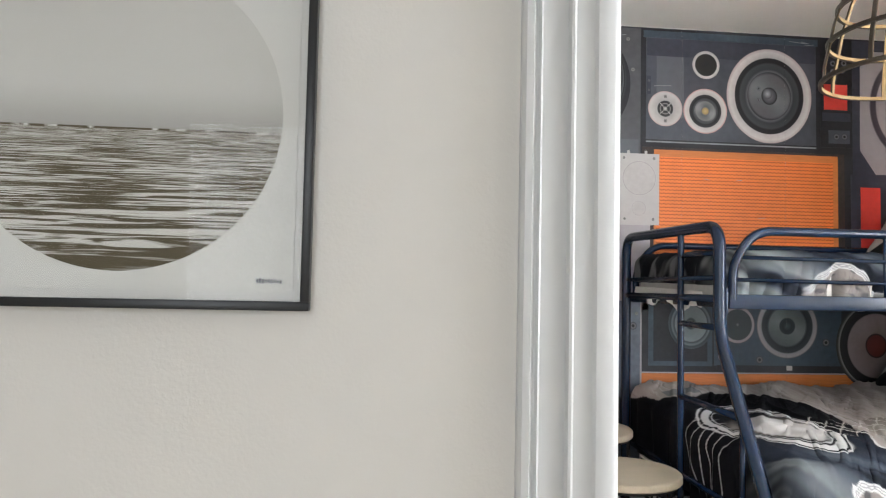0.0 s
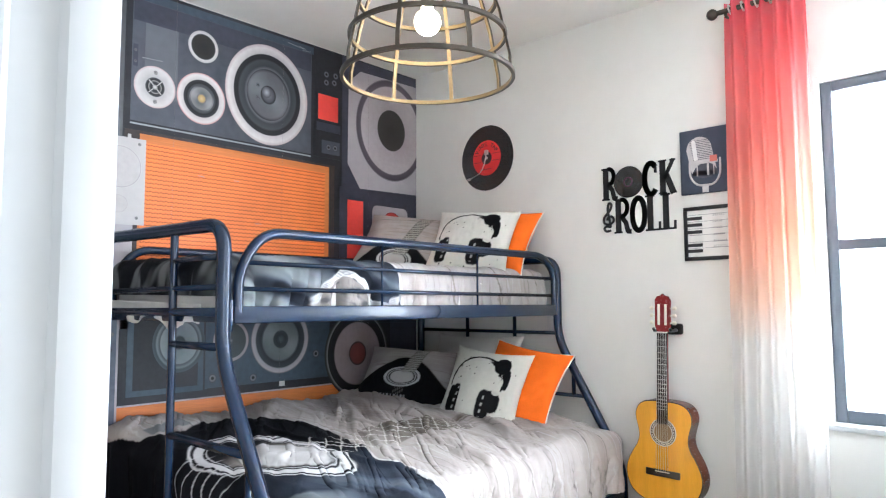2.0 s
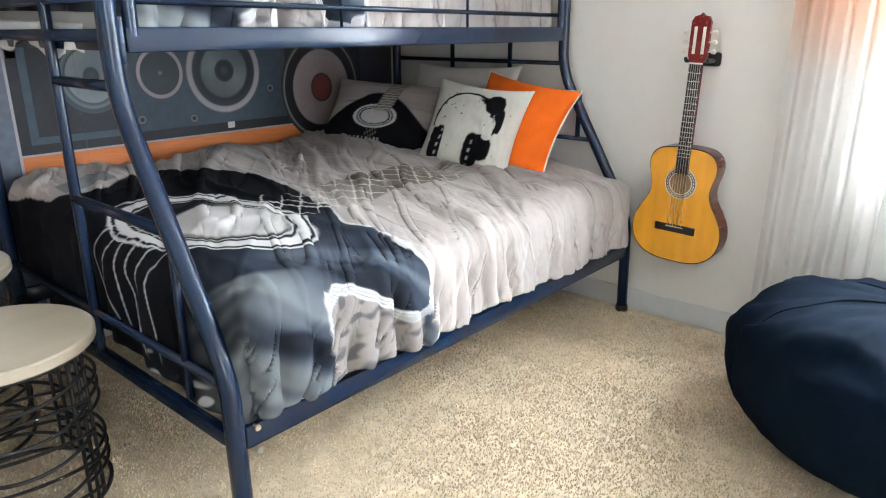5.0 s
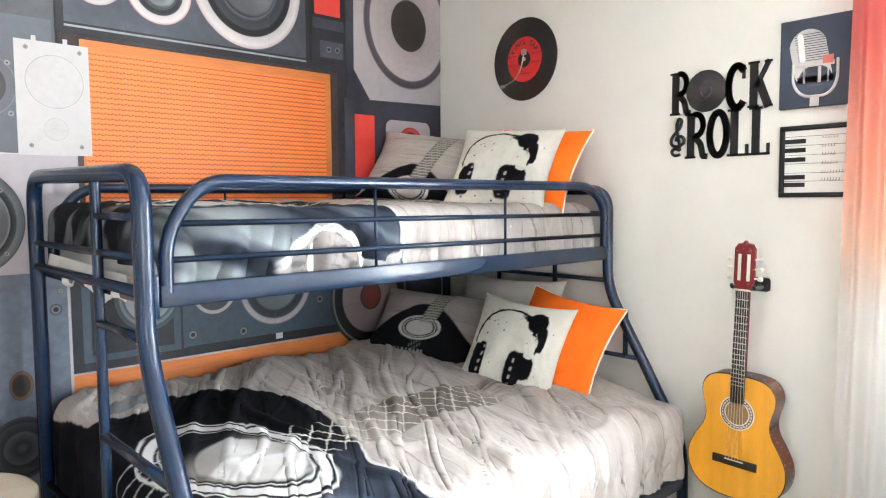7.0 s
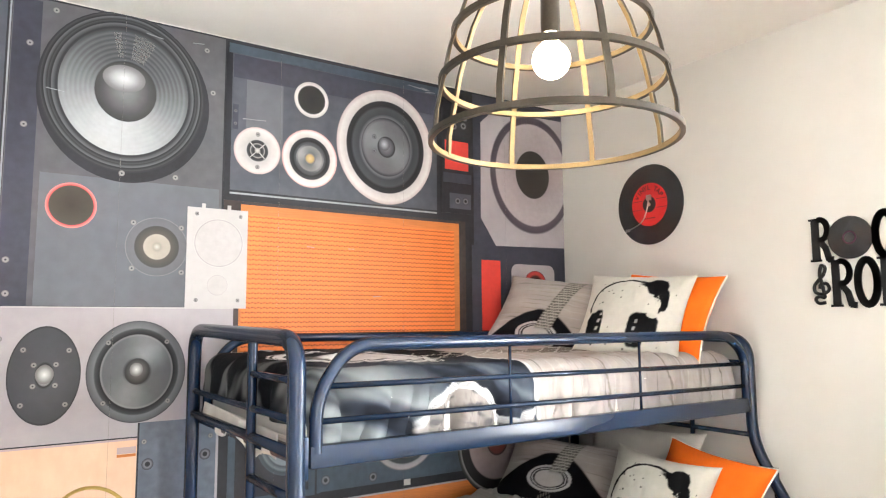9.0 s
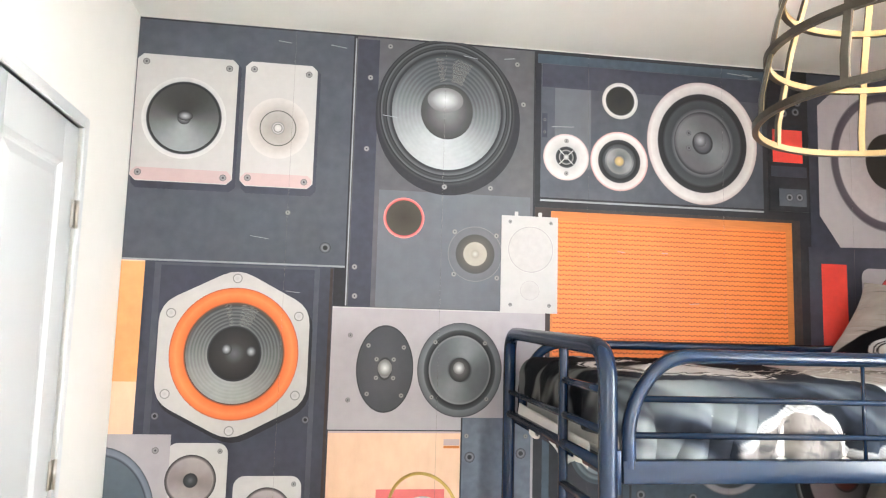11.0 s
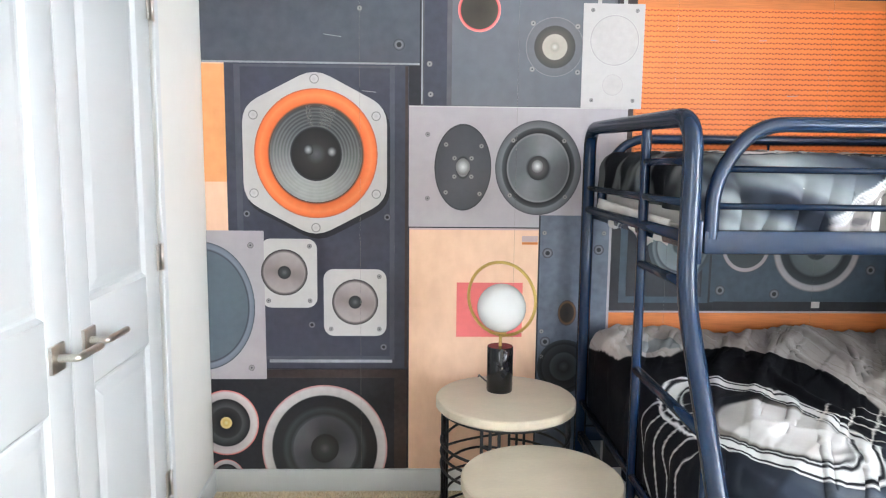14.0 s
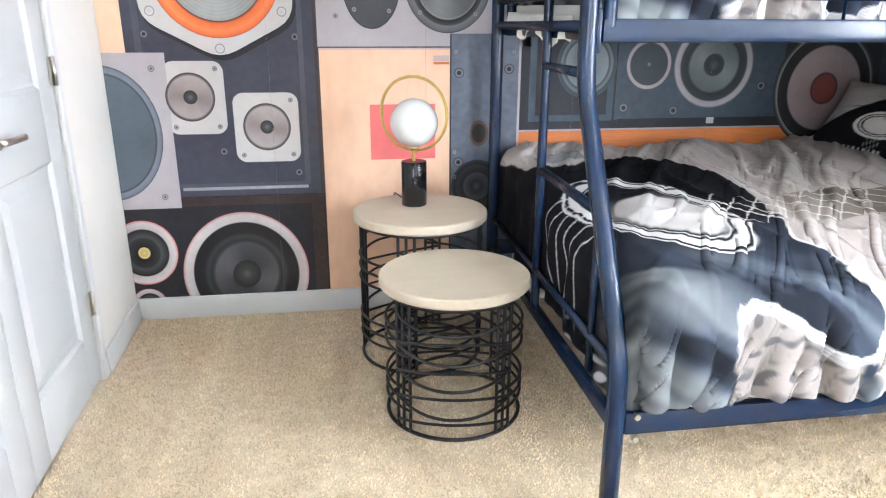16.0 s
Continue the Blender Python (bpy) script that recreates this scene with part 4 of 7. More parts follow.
m_disc("printed_gloss", 1.525, 1.40, 0.030, 0.034, GL_GREY, 6, rings=6, seg=24)
m_disc("printed_gloss", 1.832, 1.405, 0.024, 0.026, GL_GREY, 6, rings=6, seg=24)
m_disc("printed_gloss", 0.676, 2.40, 0.030, 0.020, GL_HEX, 7, rings=5, seg=20)
for sx, sz, gx in ((1.753, 2.494, 1), (0.926, 1.446, 0.82)):
    for a0, a1 in ((62, 84), (96, 104)):
        fan = [(sx + gx * 0.13 * math.cos(radians(a)), sz + gx * 0.135 * math.sin(radians(a))) for a in (a0, (a0 + a1) / 2, a1)]
        fan += [(sx + gx * 0.225 * math.cos(radians(a)), sz + gx * 0.24 * math.sin(radians(a))) for a in (a1, (a0 + a1) / 2, a0)]
        m_poly("printed_sheen", fan, SHEEN, 9)
for a in range(4):
    ca_, sa_ = math.cos(radians(45 + 90 * a)), math.sin(radians(45 + 90 * a))
    m_poly("tweeter_spoke", [(2.287 + ca_ * 0.012 - sa_ * 0.0016, 2.328 + sa_ * 0.012 + ca_ * 0.0016), (2.287 + ca_ * 0.046 - sa_ * 0.0016, 2.328 + sa_ * 0.046 + ca_ * 0.0016),
                             (2.287 + ca_ * 0.046 + sa_ * 0.0016, 2.328 + sa_ * 0.046 - ca_ * 0.0016), (2.287 + ca_ * 0.012 + sa_ * 0.0016, 2.328 + sa_ * 0.012 - ca_ * 0.0016)], CREAM, 7)
screws([(2.86, 2.475), (2.86, 2.405)], 0.012, 7, KNOB)
m_rect("cabinet_shade", 2.176, 2.64, 3.218, 2.745, INDIGO, 5)
m_rect("cabinet_light", 2.235, 2.28, 2.40, 2.64, SLATEL, 5)
m_rect("bracket", 2.176, 2.41, 2.20, 2.52, INDIGO, 6)
screws([(2.188, 2.49), (2.188, 2.435)], 0.008, 7, KNOB)
m_rect("cabinet_shade", 1.363, 1.645, 1.455, 2.79, INDIGO, 3)
m_rect("board_edge", 1.352, 1.65, 1.358, 2.79, LINE, 3)
m_rect("board_edge", 1.303, 1.640, 2.20, 1.645, CREAM, 4)
m_rect("board_edge", 1.306, 1.140, 1.85, 1.147, CREAM2, 5)
# joints between the strips of wallpaper
for x in (1.103, 1.742, 2.385, 3.02, 3.66):
    me = bpy.data.meshes.new("paper_joint")
    me.from_pydata([(x, YM - 11 * LAYER, MZ0), (x + 0.0024, YM - 11 * LAYER, MZ0), (x + 0.0024, YM - 11 * LAYER, MZ1), (x, YM - 11 * LAYER, MZ1)], [], [(0, 1, 2, 3)])
    put("paper_joint", me, SEAM, mural, smooth=False).visible_shadow = False
# pale scratches
rs = random.Random(5)
for k in range(14):
    x, z = rs.uniform(0.6, 3.2), rs.choice((2.77, 2.75, 2.46, 1.70, 1.92))
    m_rect("scratch", x, z, x + rs.uniform(0.03, 0.12), z + 0.0022, LINE, 7, skew=rs.uniform(-0.012, 0.006))

# ---- bunk bed ----
bed = thing("bunk_bed", (3.03, 2.9, 0), "navy blue tubular steel twin-over-full bunk bed with end ladder", "bunk bed")
BX0, BX1 = 2.025, 4.045
BYF, BYB, BYL = 2.545, 3.60, 2.165       # upper front, rear, lower front
R = 0.025


def end_frame(x, ztop):
    """Rear post, top bow and slanted front post in one bent tube."""
    pts = [(x, BYB, 0.0), (x, BYB, ztop), (x, BYF, ztop - 0.02), (x, BYF, 1.09), (x, BYL + 0.01, 0.47), (x, BYL, 0.0)]
    return tube(bmesh.new(), fillet(pts, 0.10, 8), R, 14)


part("end_post", end_frame(BX0, 1.556), NAVY, bed, "bent tubular end frame")
# the head end: one bent tube as well, its top level with the guard rail
part("end_post", tube(bmesh.new(), fillet([(BX1, BYB, 0.0), (BX1, BYB, 1.515), (BX1, BYF, 1.505), (BX1, BYF, 1.07), (BX1, BYL + 0.01, 0.45), (BX1, BYL, 0.0)], 0.10, 8), 0.023, 14), NAVY, bed)
for zz in (1.40, 1.22, 1.10):
    part("head_bar", rod((BX1, BYB, zz), (BX1, BYF + 0.01, zz), r=0.010, seg=10), NAVY, bed)
part("head_bar", rod((BX1, BYB, 0.77), (BX1, 2.36, 0.77), r=0.010, seg=10), NAVY, bed)
for yy, z0, z1 in ((2.84, 0.40, 1.22), (2.45, 0.77, 0.98), (3.2, 0.77, 1.22)):
    part("head_upright", rod((BX1, yy, z0), (BX1, yy, z1), r=0.011, seg=10), NAVY, bed)
# ladder at the foot end
LY = 2.905
part("ladder_rail", rod((BX0, LY, 0.30), (BX0, LY, 1.545), r=0.015), NAVY, bed)
for z, y0, y1, r in ((1.425, LY, BYF, 0.011), (1.322, BYB, BYF, 0.011), (1.236, BYB, BYF, 0.016), (1.118, LY, BYF, 0.014), (0.786, LY, 2.355, 0.015), (0.44, BYB, BYL, 0.013)):
    part("rung", rod((BX0, y0, z), (BX0, y1, z), r=r, seg=10), NAVY, bed)
part("foot_upright", rod((BX0, 2.37, 0.34), (BX0, 2.37, 0.80), r=0.011, seg=10), NAVY, bed)
# guard rail bow, front and rear
bow = [(BX0 + 0.055, BYF, 1.235), (BX0 + 0.055, BYF, 1.38), (BX0 + 0.15, BYF, 1.518), (3.90, BYF, 1.518), (BX1 - 0.028, BYF, 1.435), (BX1 - 0.028, BYF, 1.22)]
part("guard_rail", tube(bmesh.new(), fillet(bow, 0.13, 8), 0.019, 14), NAVY, bed, "bowed guard rail")
part("guard_rail", tube(bmesh.new(), fillet([(BX0 + 0.055, BYB, 1.235), (BX0 + 0.055, BYB, 1.38), (BX0 + 0.15, BYB, 1.518), (3.86, BYB, 1.518), (BX1, BYB, 1.42)], 0.13, 8), 0.019, 14), NAVY, bed)
for y in (BYF, BYB):
    for z in (1.408, 1.316):
        part("guard_bar", rod((BX0 + 0.06, y, z), (BX1, y, z - 0.012), r=0.0085, seg=10), NAVY, bed)
    for x in (2.745, 3.36):
        part("guard_upright", rod((x, y, 1.24), (x, y, 1.512), r=0.005, seg=8), NAVY, bed)
    part("upper_rail", boxed((BX0 + 0.035, y - 0.016, 1.196), (BX1 - 0.02, y + 0.016, 1.256), 0.006), NAVY, bed, "flat upper side rail")
for x in (BX0 + 0.03, BX1 - 0.03):
    part("upper_cross_rail", boxed((x - 0.015, BYF + 0.02, 1.2), (x + 0.015, BYB - 0.02, 1.24), 0.004), NAVY, bed)
part("rail_bracket", boxed((BX0 + 0.018, BYF - 0.012, 1.17), (BX0 + 0.032, BYF + 0.012, 1.28), 0.003), NAVY, bed)
# lower frame
part("lower_rail", boxed((BX0 + 0.02, BYL - 0.012, 0.268), (BX1 - 0.02, BYL + 0.018, 0.33), 0.006), NAVY, bed, "flat lower side rail")
part("lower_rail", boxed((BX0 + 0.02, BYB - 0.015, 0.268), (BX1 - 0.02, BYB + 0.015, 0.33), 0.006), NAVY, bed)
for x in (BX0, BX1):
    part("lower_cross_rail", boxed((x - 0.014, BYL + 0.02, 0.275), (x + 0.014, BYB - 0.02, 0.315), 0.004), NAVY, bed)
for z in (0.262, 0.325):
    part("bolt", lathe(bmesh.new(), [(0, -0.012), (0.008, -0.012), (0.008, -0.005), (0.005, -0.004), (0.005, 0.01)], seg=12, m=pose(BX0 + 0.045, BYL - 0.014, z, -90, 0, 0)), NICKEL, bed)
for x in np.linspace(2.2, 3.9, 10):
    part("slat", boxed((x - 0.02, BYF + 0.018, 1.206), (x + 0.02, BYB - 0.018, 1.214)), NAVY, bed)
for x in (BX0, BX1):
    for y in (BYL, BYB):
        part("foot_cap", lathe(bmesh.new(), [(0, 0.0), (0.028, 0.0), (0.028, 0.02), (0.0255, 0.03)], (x, y, 0.0), 16), BLACKP, bed)

# mattresses
for (a, b), lab in ((((2.09, 2.215, 0.332), (4.0, 3.58, 0.56)), "white full-size mattress on the lower bunk"), (((2.085, 2.60, 1.216), (4.0, 3.57, 1.39)), "white twin mattress on the upper bunk")):
    mt = thing("mattress", a, lab, "mattress")
    part("body", boxed(a, b, 0.04, 4), SHEET, mt)
    for z in (a[2] + 0.03, b[2] - 0.03):
        ring = [(a[0], a[1], z), (b[0], a[1], z), (b[0], b[1], z), (a[0], b[1], z), (a[0], a[1], z)]
        part("piping", tube(bmesh.new(), fillet(ring, 0.05), 0.005, 8), PIPING, mt)

GREIGE, PALE, INKB, BLUEG, WHITE, TAUPE = (np.array(c) for c in ((0.365, 0.325, 0.30), (0.47, 0.425, 0.40), (0.008, 0.008, 0.010), (0.050, 0.062, 0.090), (0.66, 0.65, 0.64), (0.15, 0.125, 0.10)))


def mixc(base, col, f):
    return base + (col - base) * f[..., None]


def wood_print(a, b, seed):
    """Bleached boards: pale greige with wavy dark and white grain lines."""
    w = a + 0.035 * smooth_noise(a, b, seed, 0.7) + 0.012 * smooth_noise(a, b, seed + 1, 0.2)
    c = mixc(np.broadcast_to(GREIGE, a.shape + (3,)).copy(), PALE, np.clip(0.55 + 0.18 * np.sin(w * 46) + 0.5 * smooth_noise(a, b, seed + 2, 0.4), 0, 1))
    for k, (per, wid, col, st) in enumerate(((0.150, 0.0026, INKB, 0.8), (0.043, 0.0028, WHITE, 0.4), (0.037, 0.0020, TAUPE, 0.5))):
        d = np.abs(((w + 0.013 * k) / per) % 1 - 0.5) * per
        c = mixc(c, col, st * step(wid * 1.7, wid * 0.5, d) * np.clip(0.25 + 1.3 * smooth_noise(a, b, seed + 5 + k, 0.25), 0, 1))
    return c


def guitar_print(x, d, a=0.0, b=0.0, ku=1.0, kv=1.0, marble=0.6):
    """A guitar lying over the boards. x runs along the bed and d from its rear edge over the front; a, b, ku and kv place and stretch it."""
    u, v = (x - a) / ku, (d - b) / kv
    c = wood_print(x, d, 11)
    wob = 0.010 * smooth_noise(u, v, 29, 0.12)
    top = np.interp(u, [1.7, 2.02, 2.09, 2.23, 2.30, 2.38, 2.51, 2.61, 2.70, 2.76], [-0.10, -0.10, 0.30, 0.35, 0.29, 0.23, 0.24, 0.30, 0.44, 0.74]) + wob
    edge = np.interp(v, [0.2, 0.44, 0.61, 0.78, 1.02, 1.11, 1.22, 1.34, 1.48, 1.54, 1.70], [2.78, 2.78, 2.76, 2.74, 2.68, 2.655, 2.665, 2.685, 2.705, 2.695, 2.70]) + wob * 0.5
    inside = step(-0.008, 0.008, v - top) * step(0.008, -0.008, u - edge)
    # smeared greys over the body's front, black behind
    along, across = 0.75 * u + 0.66 * v, 0.75 * v - 0.66 * u
    smear = smooth_noise(along * 0.8, across * 1.8, 33, 0.46) + 0.28 * smooth_noise(along * 0.6, across * 2.4, 37, 0.15)
    body = mixc(np.broadcast_to(INKB, u.shape + (3,)).copy(), BLUEG, np.clip(step(0.90, 1.25, v) * step(2.0, 2.3, u) * (0.8 + 0.8 * smooth_noise(u, v, 31, 0.35)), 0, 1))
    front = step(1.15, 1.36, v) * step(2.62, 2.40, u) * (1 - 0.75 * step(0.16, 0.02, np.hypot(u - 2.40, (v - 1.36) * 1.6) - 0.06))
    body = mixc(body, np.array((0.25, 0.27, 0.275)), np.clip(front * step(-0.22, 0.22, smear), 0, 1) * marble)
    body = mixc(body, np.array((0.20, 0.23, 0.25)), np.clip(step(1.25, 1.4, v) * step(2.45, 2.6, u) * step(0.0, 0.3, smear), 0, 1) * 0.6)
    body = mixc(body, INKB, np.clip(step(1.2, 1.4, v) * step(0.10, 0.30, -smear), 0, 1) * 0.75)
    if kv != 1.0:
        body = mixc(body, np.array((0.24, 0.245, 0.235)), step(2.14, 2.06, u) * np.clip(step(-0.05, 0.3, smear + 0.6 * smooth_noise(u, v, 39, 0.2)), 0, 1) * 0.5)
    lumps = step(0.32, 0.5, smooth_noise(u * 1.5, v, 35, 0.10) + 0.1) * step(1.88, 1.84, u) * step(0.9, 1.0, v)
    body = mixc(body, WHITE, np.clip(lumps, 0, 1) * 0.8)
    c = mixc(c, body, inside)
    # quilted seams across the boards
    if kv != 1.0:
        c = mixc(c, TAUPE, step(0.0045, 0.002, np.abs((x - 3.235 + 0.004 * np.sin(d * 60) + 0.165) % 0.33 - 0.165)) * step(2.95, 3.0, x) * 0.8)
    # pale patch at the rear of the body
    c = mixc(c, np.array((0.17, 0.19, 0.20)), step(0.05, 0.04, np.abs(v - 0.235 + 0.25 * (u - 2.22))) * step(0.10, 0.09, np.abs(u - 2.23)) * 0.8)
    # binding along the edge, then the looping line of the lower bout with boards under it
    c = mixc(c, WHITE, 0.85 * step(0.010, 0.005, np.abs(u - edge - 0.004)) * step(1.0, 1.04, v) * step(1.57, 1.55, v))
    loop = np.interp(u, [2.28, 2.30, 2.315, 2.35, 2.40, 2.48, 2.55, 2.60, 2.64, 2.68, 2.70], [1.60, 1.475, 1.435, 1.412, 1.42, 1.46, 1.515, 1.545, 1.555, 1.545, 1.50])
    if kv != 1.0:
        loop = np.interp(u, [2.28, 2.30, 2.358, 2.40, 2.44, 2.48, 2.517, 2.575, 2.625, 2.675, 2.70], [1.575, 1.548, 1.468, 1.43, 1.41, 1.42, 1.445, 1.537, 1.56, 1.514, 1.45])
    left = 2.305 + 0.012 * np.sin(v * 40)
    under = step(0.0, 0.010, v - loop) * step(-0.006, 0.006, u - left) * step(2.672, 2.660, u)
    rag = wood_print(x * 1.4 + 0.3 * d, d, 51)
    knots = np.clip(step(0.05, 0.32, smooth_noise(u * 1.2 + 0.4 * v, v * 1.6, 57, 0.09)), 0, 1)
    c = mixc(c, mixc(rag * 0.62, np.array((0.07, 0.07, 0.075)), knots * 0.8), under)
    slope = np.abs(np.gradient(loop, axis=0) / np.maximum(np.gradient(u, axis=0), 1e-6))
    near = np.abs(v - loop) / np.sqrt(1 + slope * slope)
    span = step(2.296, 2.304, u) * step(2.702, 2.695, u) * step(1.60, 1.50, v + 2.0 * np.clip(2.32 - u, 0, 1))
    c = mixc(c, WHITE, span * step(0.014, 0.009, near))
    c = mixc(c, np.array((0.28, 0.28, 0.29)), span * step(0.0035, 0.0015, np.abs(near - 0.004)))
    # sound hole: rings, a dark upper part and a pale middle, tilted on the bed
    pu, pv = u - 2.33, v - 0.87
    tu, tv = pu * 0.95 - pv * 0.31, pv * 0.95 + pu * 0.31
    e = np.hypot(tu / 0.215, tv / 0.36)
    c = mixc(c, INKB * 1.5, step(1.02, 0.99, e) * step(2.74, 2.70, u))
    c = mixc(c, WHITE, step(1.0, 0.985, e) * step(0.955, 0.97, e))
    c = mixc(c, WHITE, step(0.925, 0.915, e) * step(0.79, 0.81, e) * 0.95)
    c = mixc(c, WHITE, step(0.765, 0.755, e) * step(0.735, 0.745, e) * 0.8)
    c = mixc(c, np.array((0.30, 0.27, 0.245)), step(0.72, 0.68, e) * step(0.72, 0.86, v + 0.25 * (u - 2.3)) * 0.75)
    pale = np.hypot((tu - 0.010) / 0.140, (tv - 0.06) / 0.195)
    c = mixc(c, np.array((0.64, 0.62, 0.61)), step(1.05, 0.92, pale) * np.clip(0.85 + 0.4 * smooth_noise(u, v, 61, 0.3), 0, 1))
    # neck: crossing wires over taupe boards that fade out towards the pillows
    nv = (v - 0.905 + 0.03 * (u - 2.6)) / 0.115
    neck = step(2.44, 2.50, u) * step(3.46, 3.36, u) * step(1.06, 0.98, np.abs(nv))
    tone = step(0.30, 0.0, np.abs(u - 3.12) - 0.12) * 0.85
    c = mixc(c, TAUPE * 0.8, neck * tone)
    c = mixc(c, TAUPE, step(3.36, 3.46, u) * step(3.75, 3.45, u) * step(1.0, 0.8, np.abs(nv)) * np.clip(0.4 + 1.2 * smooth_noise(u * 0.4, v * 3, 66, 0.12), 0, 1))
    wire = np.zeros_like(u)
    for s in range(5):
        tri = np.abs(((u / 0.082 + 0.5 * s) % 1) - 0.5) * 2 - 0.5
        q = np.abs(nv - (-0.86 + 0.43 * s) - 0.50 * tri) * 0.115
        wire = np.maximum(wire, step(0.0052, 0.0026, q))
    c = mixc(c, np.array((0.66, 0.63, 0.58)), neck * wire * step(1.02, 0.98, np.abs(nv)))
    # strings running off past the hole and over the foot
    for s in range(6 if kv == 1.0 else 0):
        q = v - 0.66 - 0.065 * s - (0.42 - 0.03 * s) * np.clip(2.14 - u, 0, 1) ** 1.25 + 0.006 * np.sin(u * 26 + s)
        c = mixc(c, WHITE, 0.65 * step(0.0050, 0.0024, np.abs(q)) * step(2.20, 2.15, u) * step(1.82, 1.90, u))
    return c


def drape(name, x0, x1, yb, yf, ztop, drop_front, drop_left, drop_right, print_fn, label, folds, seed, rise=0.0, du=0.0045, puff=0.0):
    """A duvet spread over a mattress: flat on top, rounded over the edges and hanging down in folds."""
    rad = 0.055
    ua = np.arange(x0 - drop_left, x1 + drop_right + du, du)
    vb = np.arange(0, (yb - yf) + drop_front + du, du)
    U, V = np.meshgrid(ua, vb, indexing="ij")

    def fold_down(e):
        arc = rad * math.pi / 2
        t = np.clip(e / rad, 0, math.pi / 2)
        out = rad * np.sin(t)
        down = rad * (1 - np.cos(t)) + np.clip(e - arc, 0, None)
        return out, down
    of, df = fold_down(V - (yb - yf) + 0.02)
    ol, dl = fold_down(x0 - U + 0.02)
    orr, dr = fold_down(U - x1 + 0.02)
    X = np.clip(U, x0 + 0.02, x1 - 0.02) - ol + orr
    Y = yb - np.clip(V, 0, yb - yf - 0.02) - of
    Z = ztop + rise * np.clip(1 - V / (yb - yf), 0, 1) - np.maximum(df, np.maximum(dl, dr))
    on_top = np.clip(1 - (df + dl + dr) / 0.05, 0, 1)
    # creases: long soft folds plus crumple
    f1 = smooth_noise(U + 0.35 * V, V * 0.4, seed, 0.55)
    f2 = smooth_noise(U + 0.5 * V, V * 0.5, seed + 7, 0.24)
    ridge = 1 - np.abs(smooth_noise(U * 0.9 + 0.6 * V, V * 0.35, seed + 13, 0.75)) * 5
    ridge = np.clip(ridge, 0, 1) ** 2
    ridge2 = np.clip(1 - np.abs(smooth_noise(U * 1.2 - 0.5 * V, V * 0.5 + 0.2 * U, seed + 41, 0.9)) * 8, 0, 1) ** 2
    Z = Z + on_top * (folds * 0.7 * f1 + folds * 0.24 * f2 + folds * 0.13 * np.sin((U + 0.5 * V) * 24 + 9 * f1) * np.clip((U - x0 - 0.55) / 0.5, 0, 1) + folds * 0.36 * ridge + folds * 0.36 * ridge2)
    # tight creases that run slantwise over the front and the edge
    fine_r = np.clip(1 - np.abs(smooth_noise(U * 1.5 + 0.9 * V, V * 0.30 - 0.15 * U, seed + 61, 0.36)) * 7, 0, 1) ** 2
    fine_s = np.clip(1 - np.abs(smooth_noise(U * 1.9 + 1.3 * V, V * 0.35, seed + 67, 0.22)) * 6, 0, 1) ** 2
    Z = Z + on_top * folds * (0.22 * fine_r + 0.12 * fine_s)
    if puff:
        Z = Z + on_top * puff * np.sin(np.clip((U - x0) / (x1 - x0), 0, 1) * math.pi) ** 0.5 * np.sin(np.clip(V / (yb - yf), 0, 1) * math.pi) ** 0.5
    hang = np.clip(df / 0.12, 0, 1)
    Y = Y - hang * (0.007 * np.sin(U * 78 + 3.0 * smooth_noise(U, V, seed + 51, 0.4)) + 0.010 * np.sin(U * 34 + 2.0 * smooth_noise(U, V, seed + 21, 0.5)) + 0.020 * smooth_noise(U, V * 0.3, seed + 22, 0.13)) - 0.01 * hang - hang * folds * (0.30 * fine_r + 0.16 * fine_s)
    Z = Z - hang * 0.022 * smooth_noise(U, U * 0, seed + 25, 0.12) * np.clip(df / drop_front, 0, 1)
    hl = np.clip(dl / 0.1, 0, 1)
    Y = Y + hl * hang * 0.06
    X = X + hl * hang * 0.05
    X = X + hl * (0.010 * np.sin(V * 30) + 0.012 * smooth_noise(V, U * 0.3, seed + 31, 0.15))
    pos = np.stack([X, Y, Z], -1)
    top = thing(name, (x0, yf, ztop - drop_front), label, "duvet")
    o = put("cover", grid_mesh("cover", pos, print_fn(U, V)), CLOTH, top, "printed cotton cover")
    s = o.modifiers.new("thickness", "SOLIDIFY")
    s.thickness, s.offset = 0.02, -1
    part("hem", tube(bmesh.new(), [Vector(p) for p in pos[::3, -1].tolist()], 0.006, 8), SHEET, top, "stitched white hem")
    return top


YB, YF = 3.585, 2.20
drape("duvet", 2.10, 4.005, YB, YF, 0.60, 0.265, 0.31, 0.0, lambda U, V: guitar_print(U, V), "grey duvet printed with a black guitar on the lower bunk", 0.036, 3, rise=0.12, puff=0.03)


def upper_print(U, V):
    return guitar_print(U, V, -0.35, -0.257, 1.2, 0.87, 0.9)


drape("duvet", 2.11, 3.985, 3.56, 2.645, 1.425, 0.225, 0.145, 0.0, upper_print, "guitar-printed grey duvet on the upper bunk", 0.014, 17, rise=0.02)

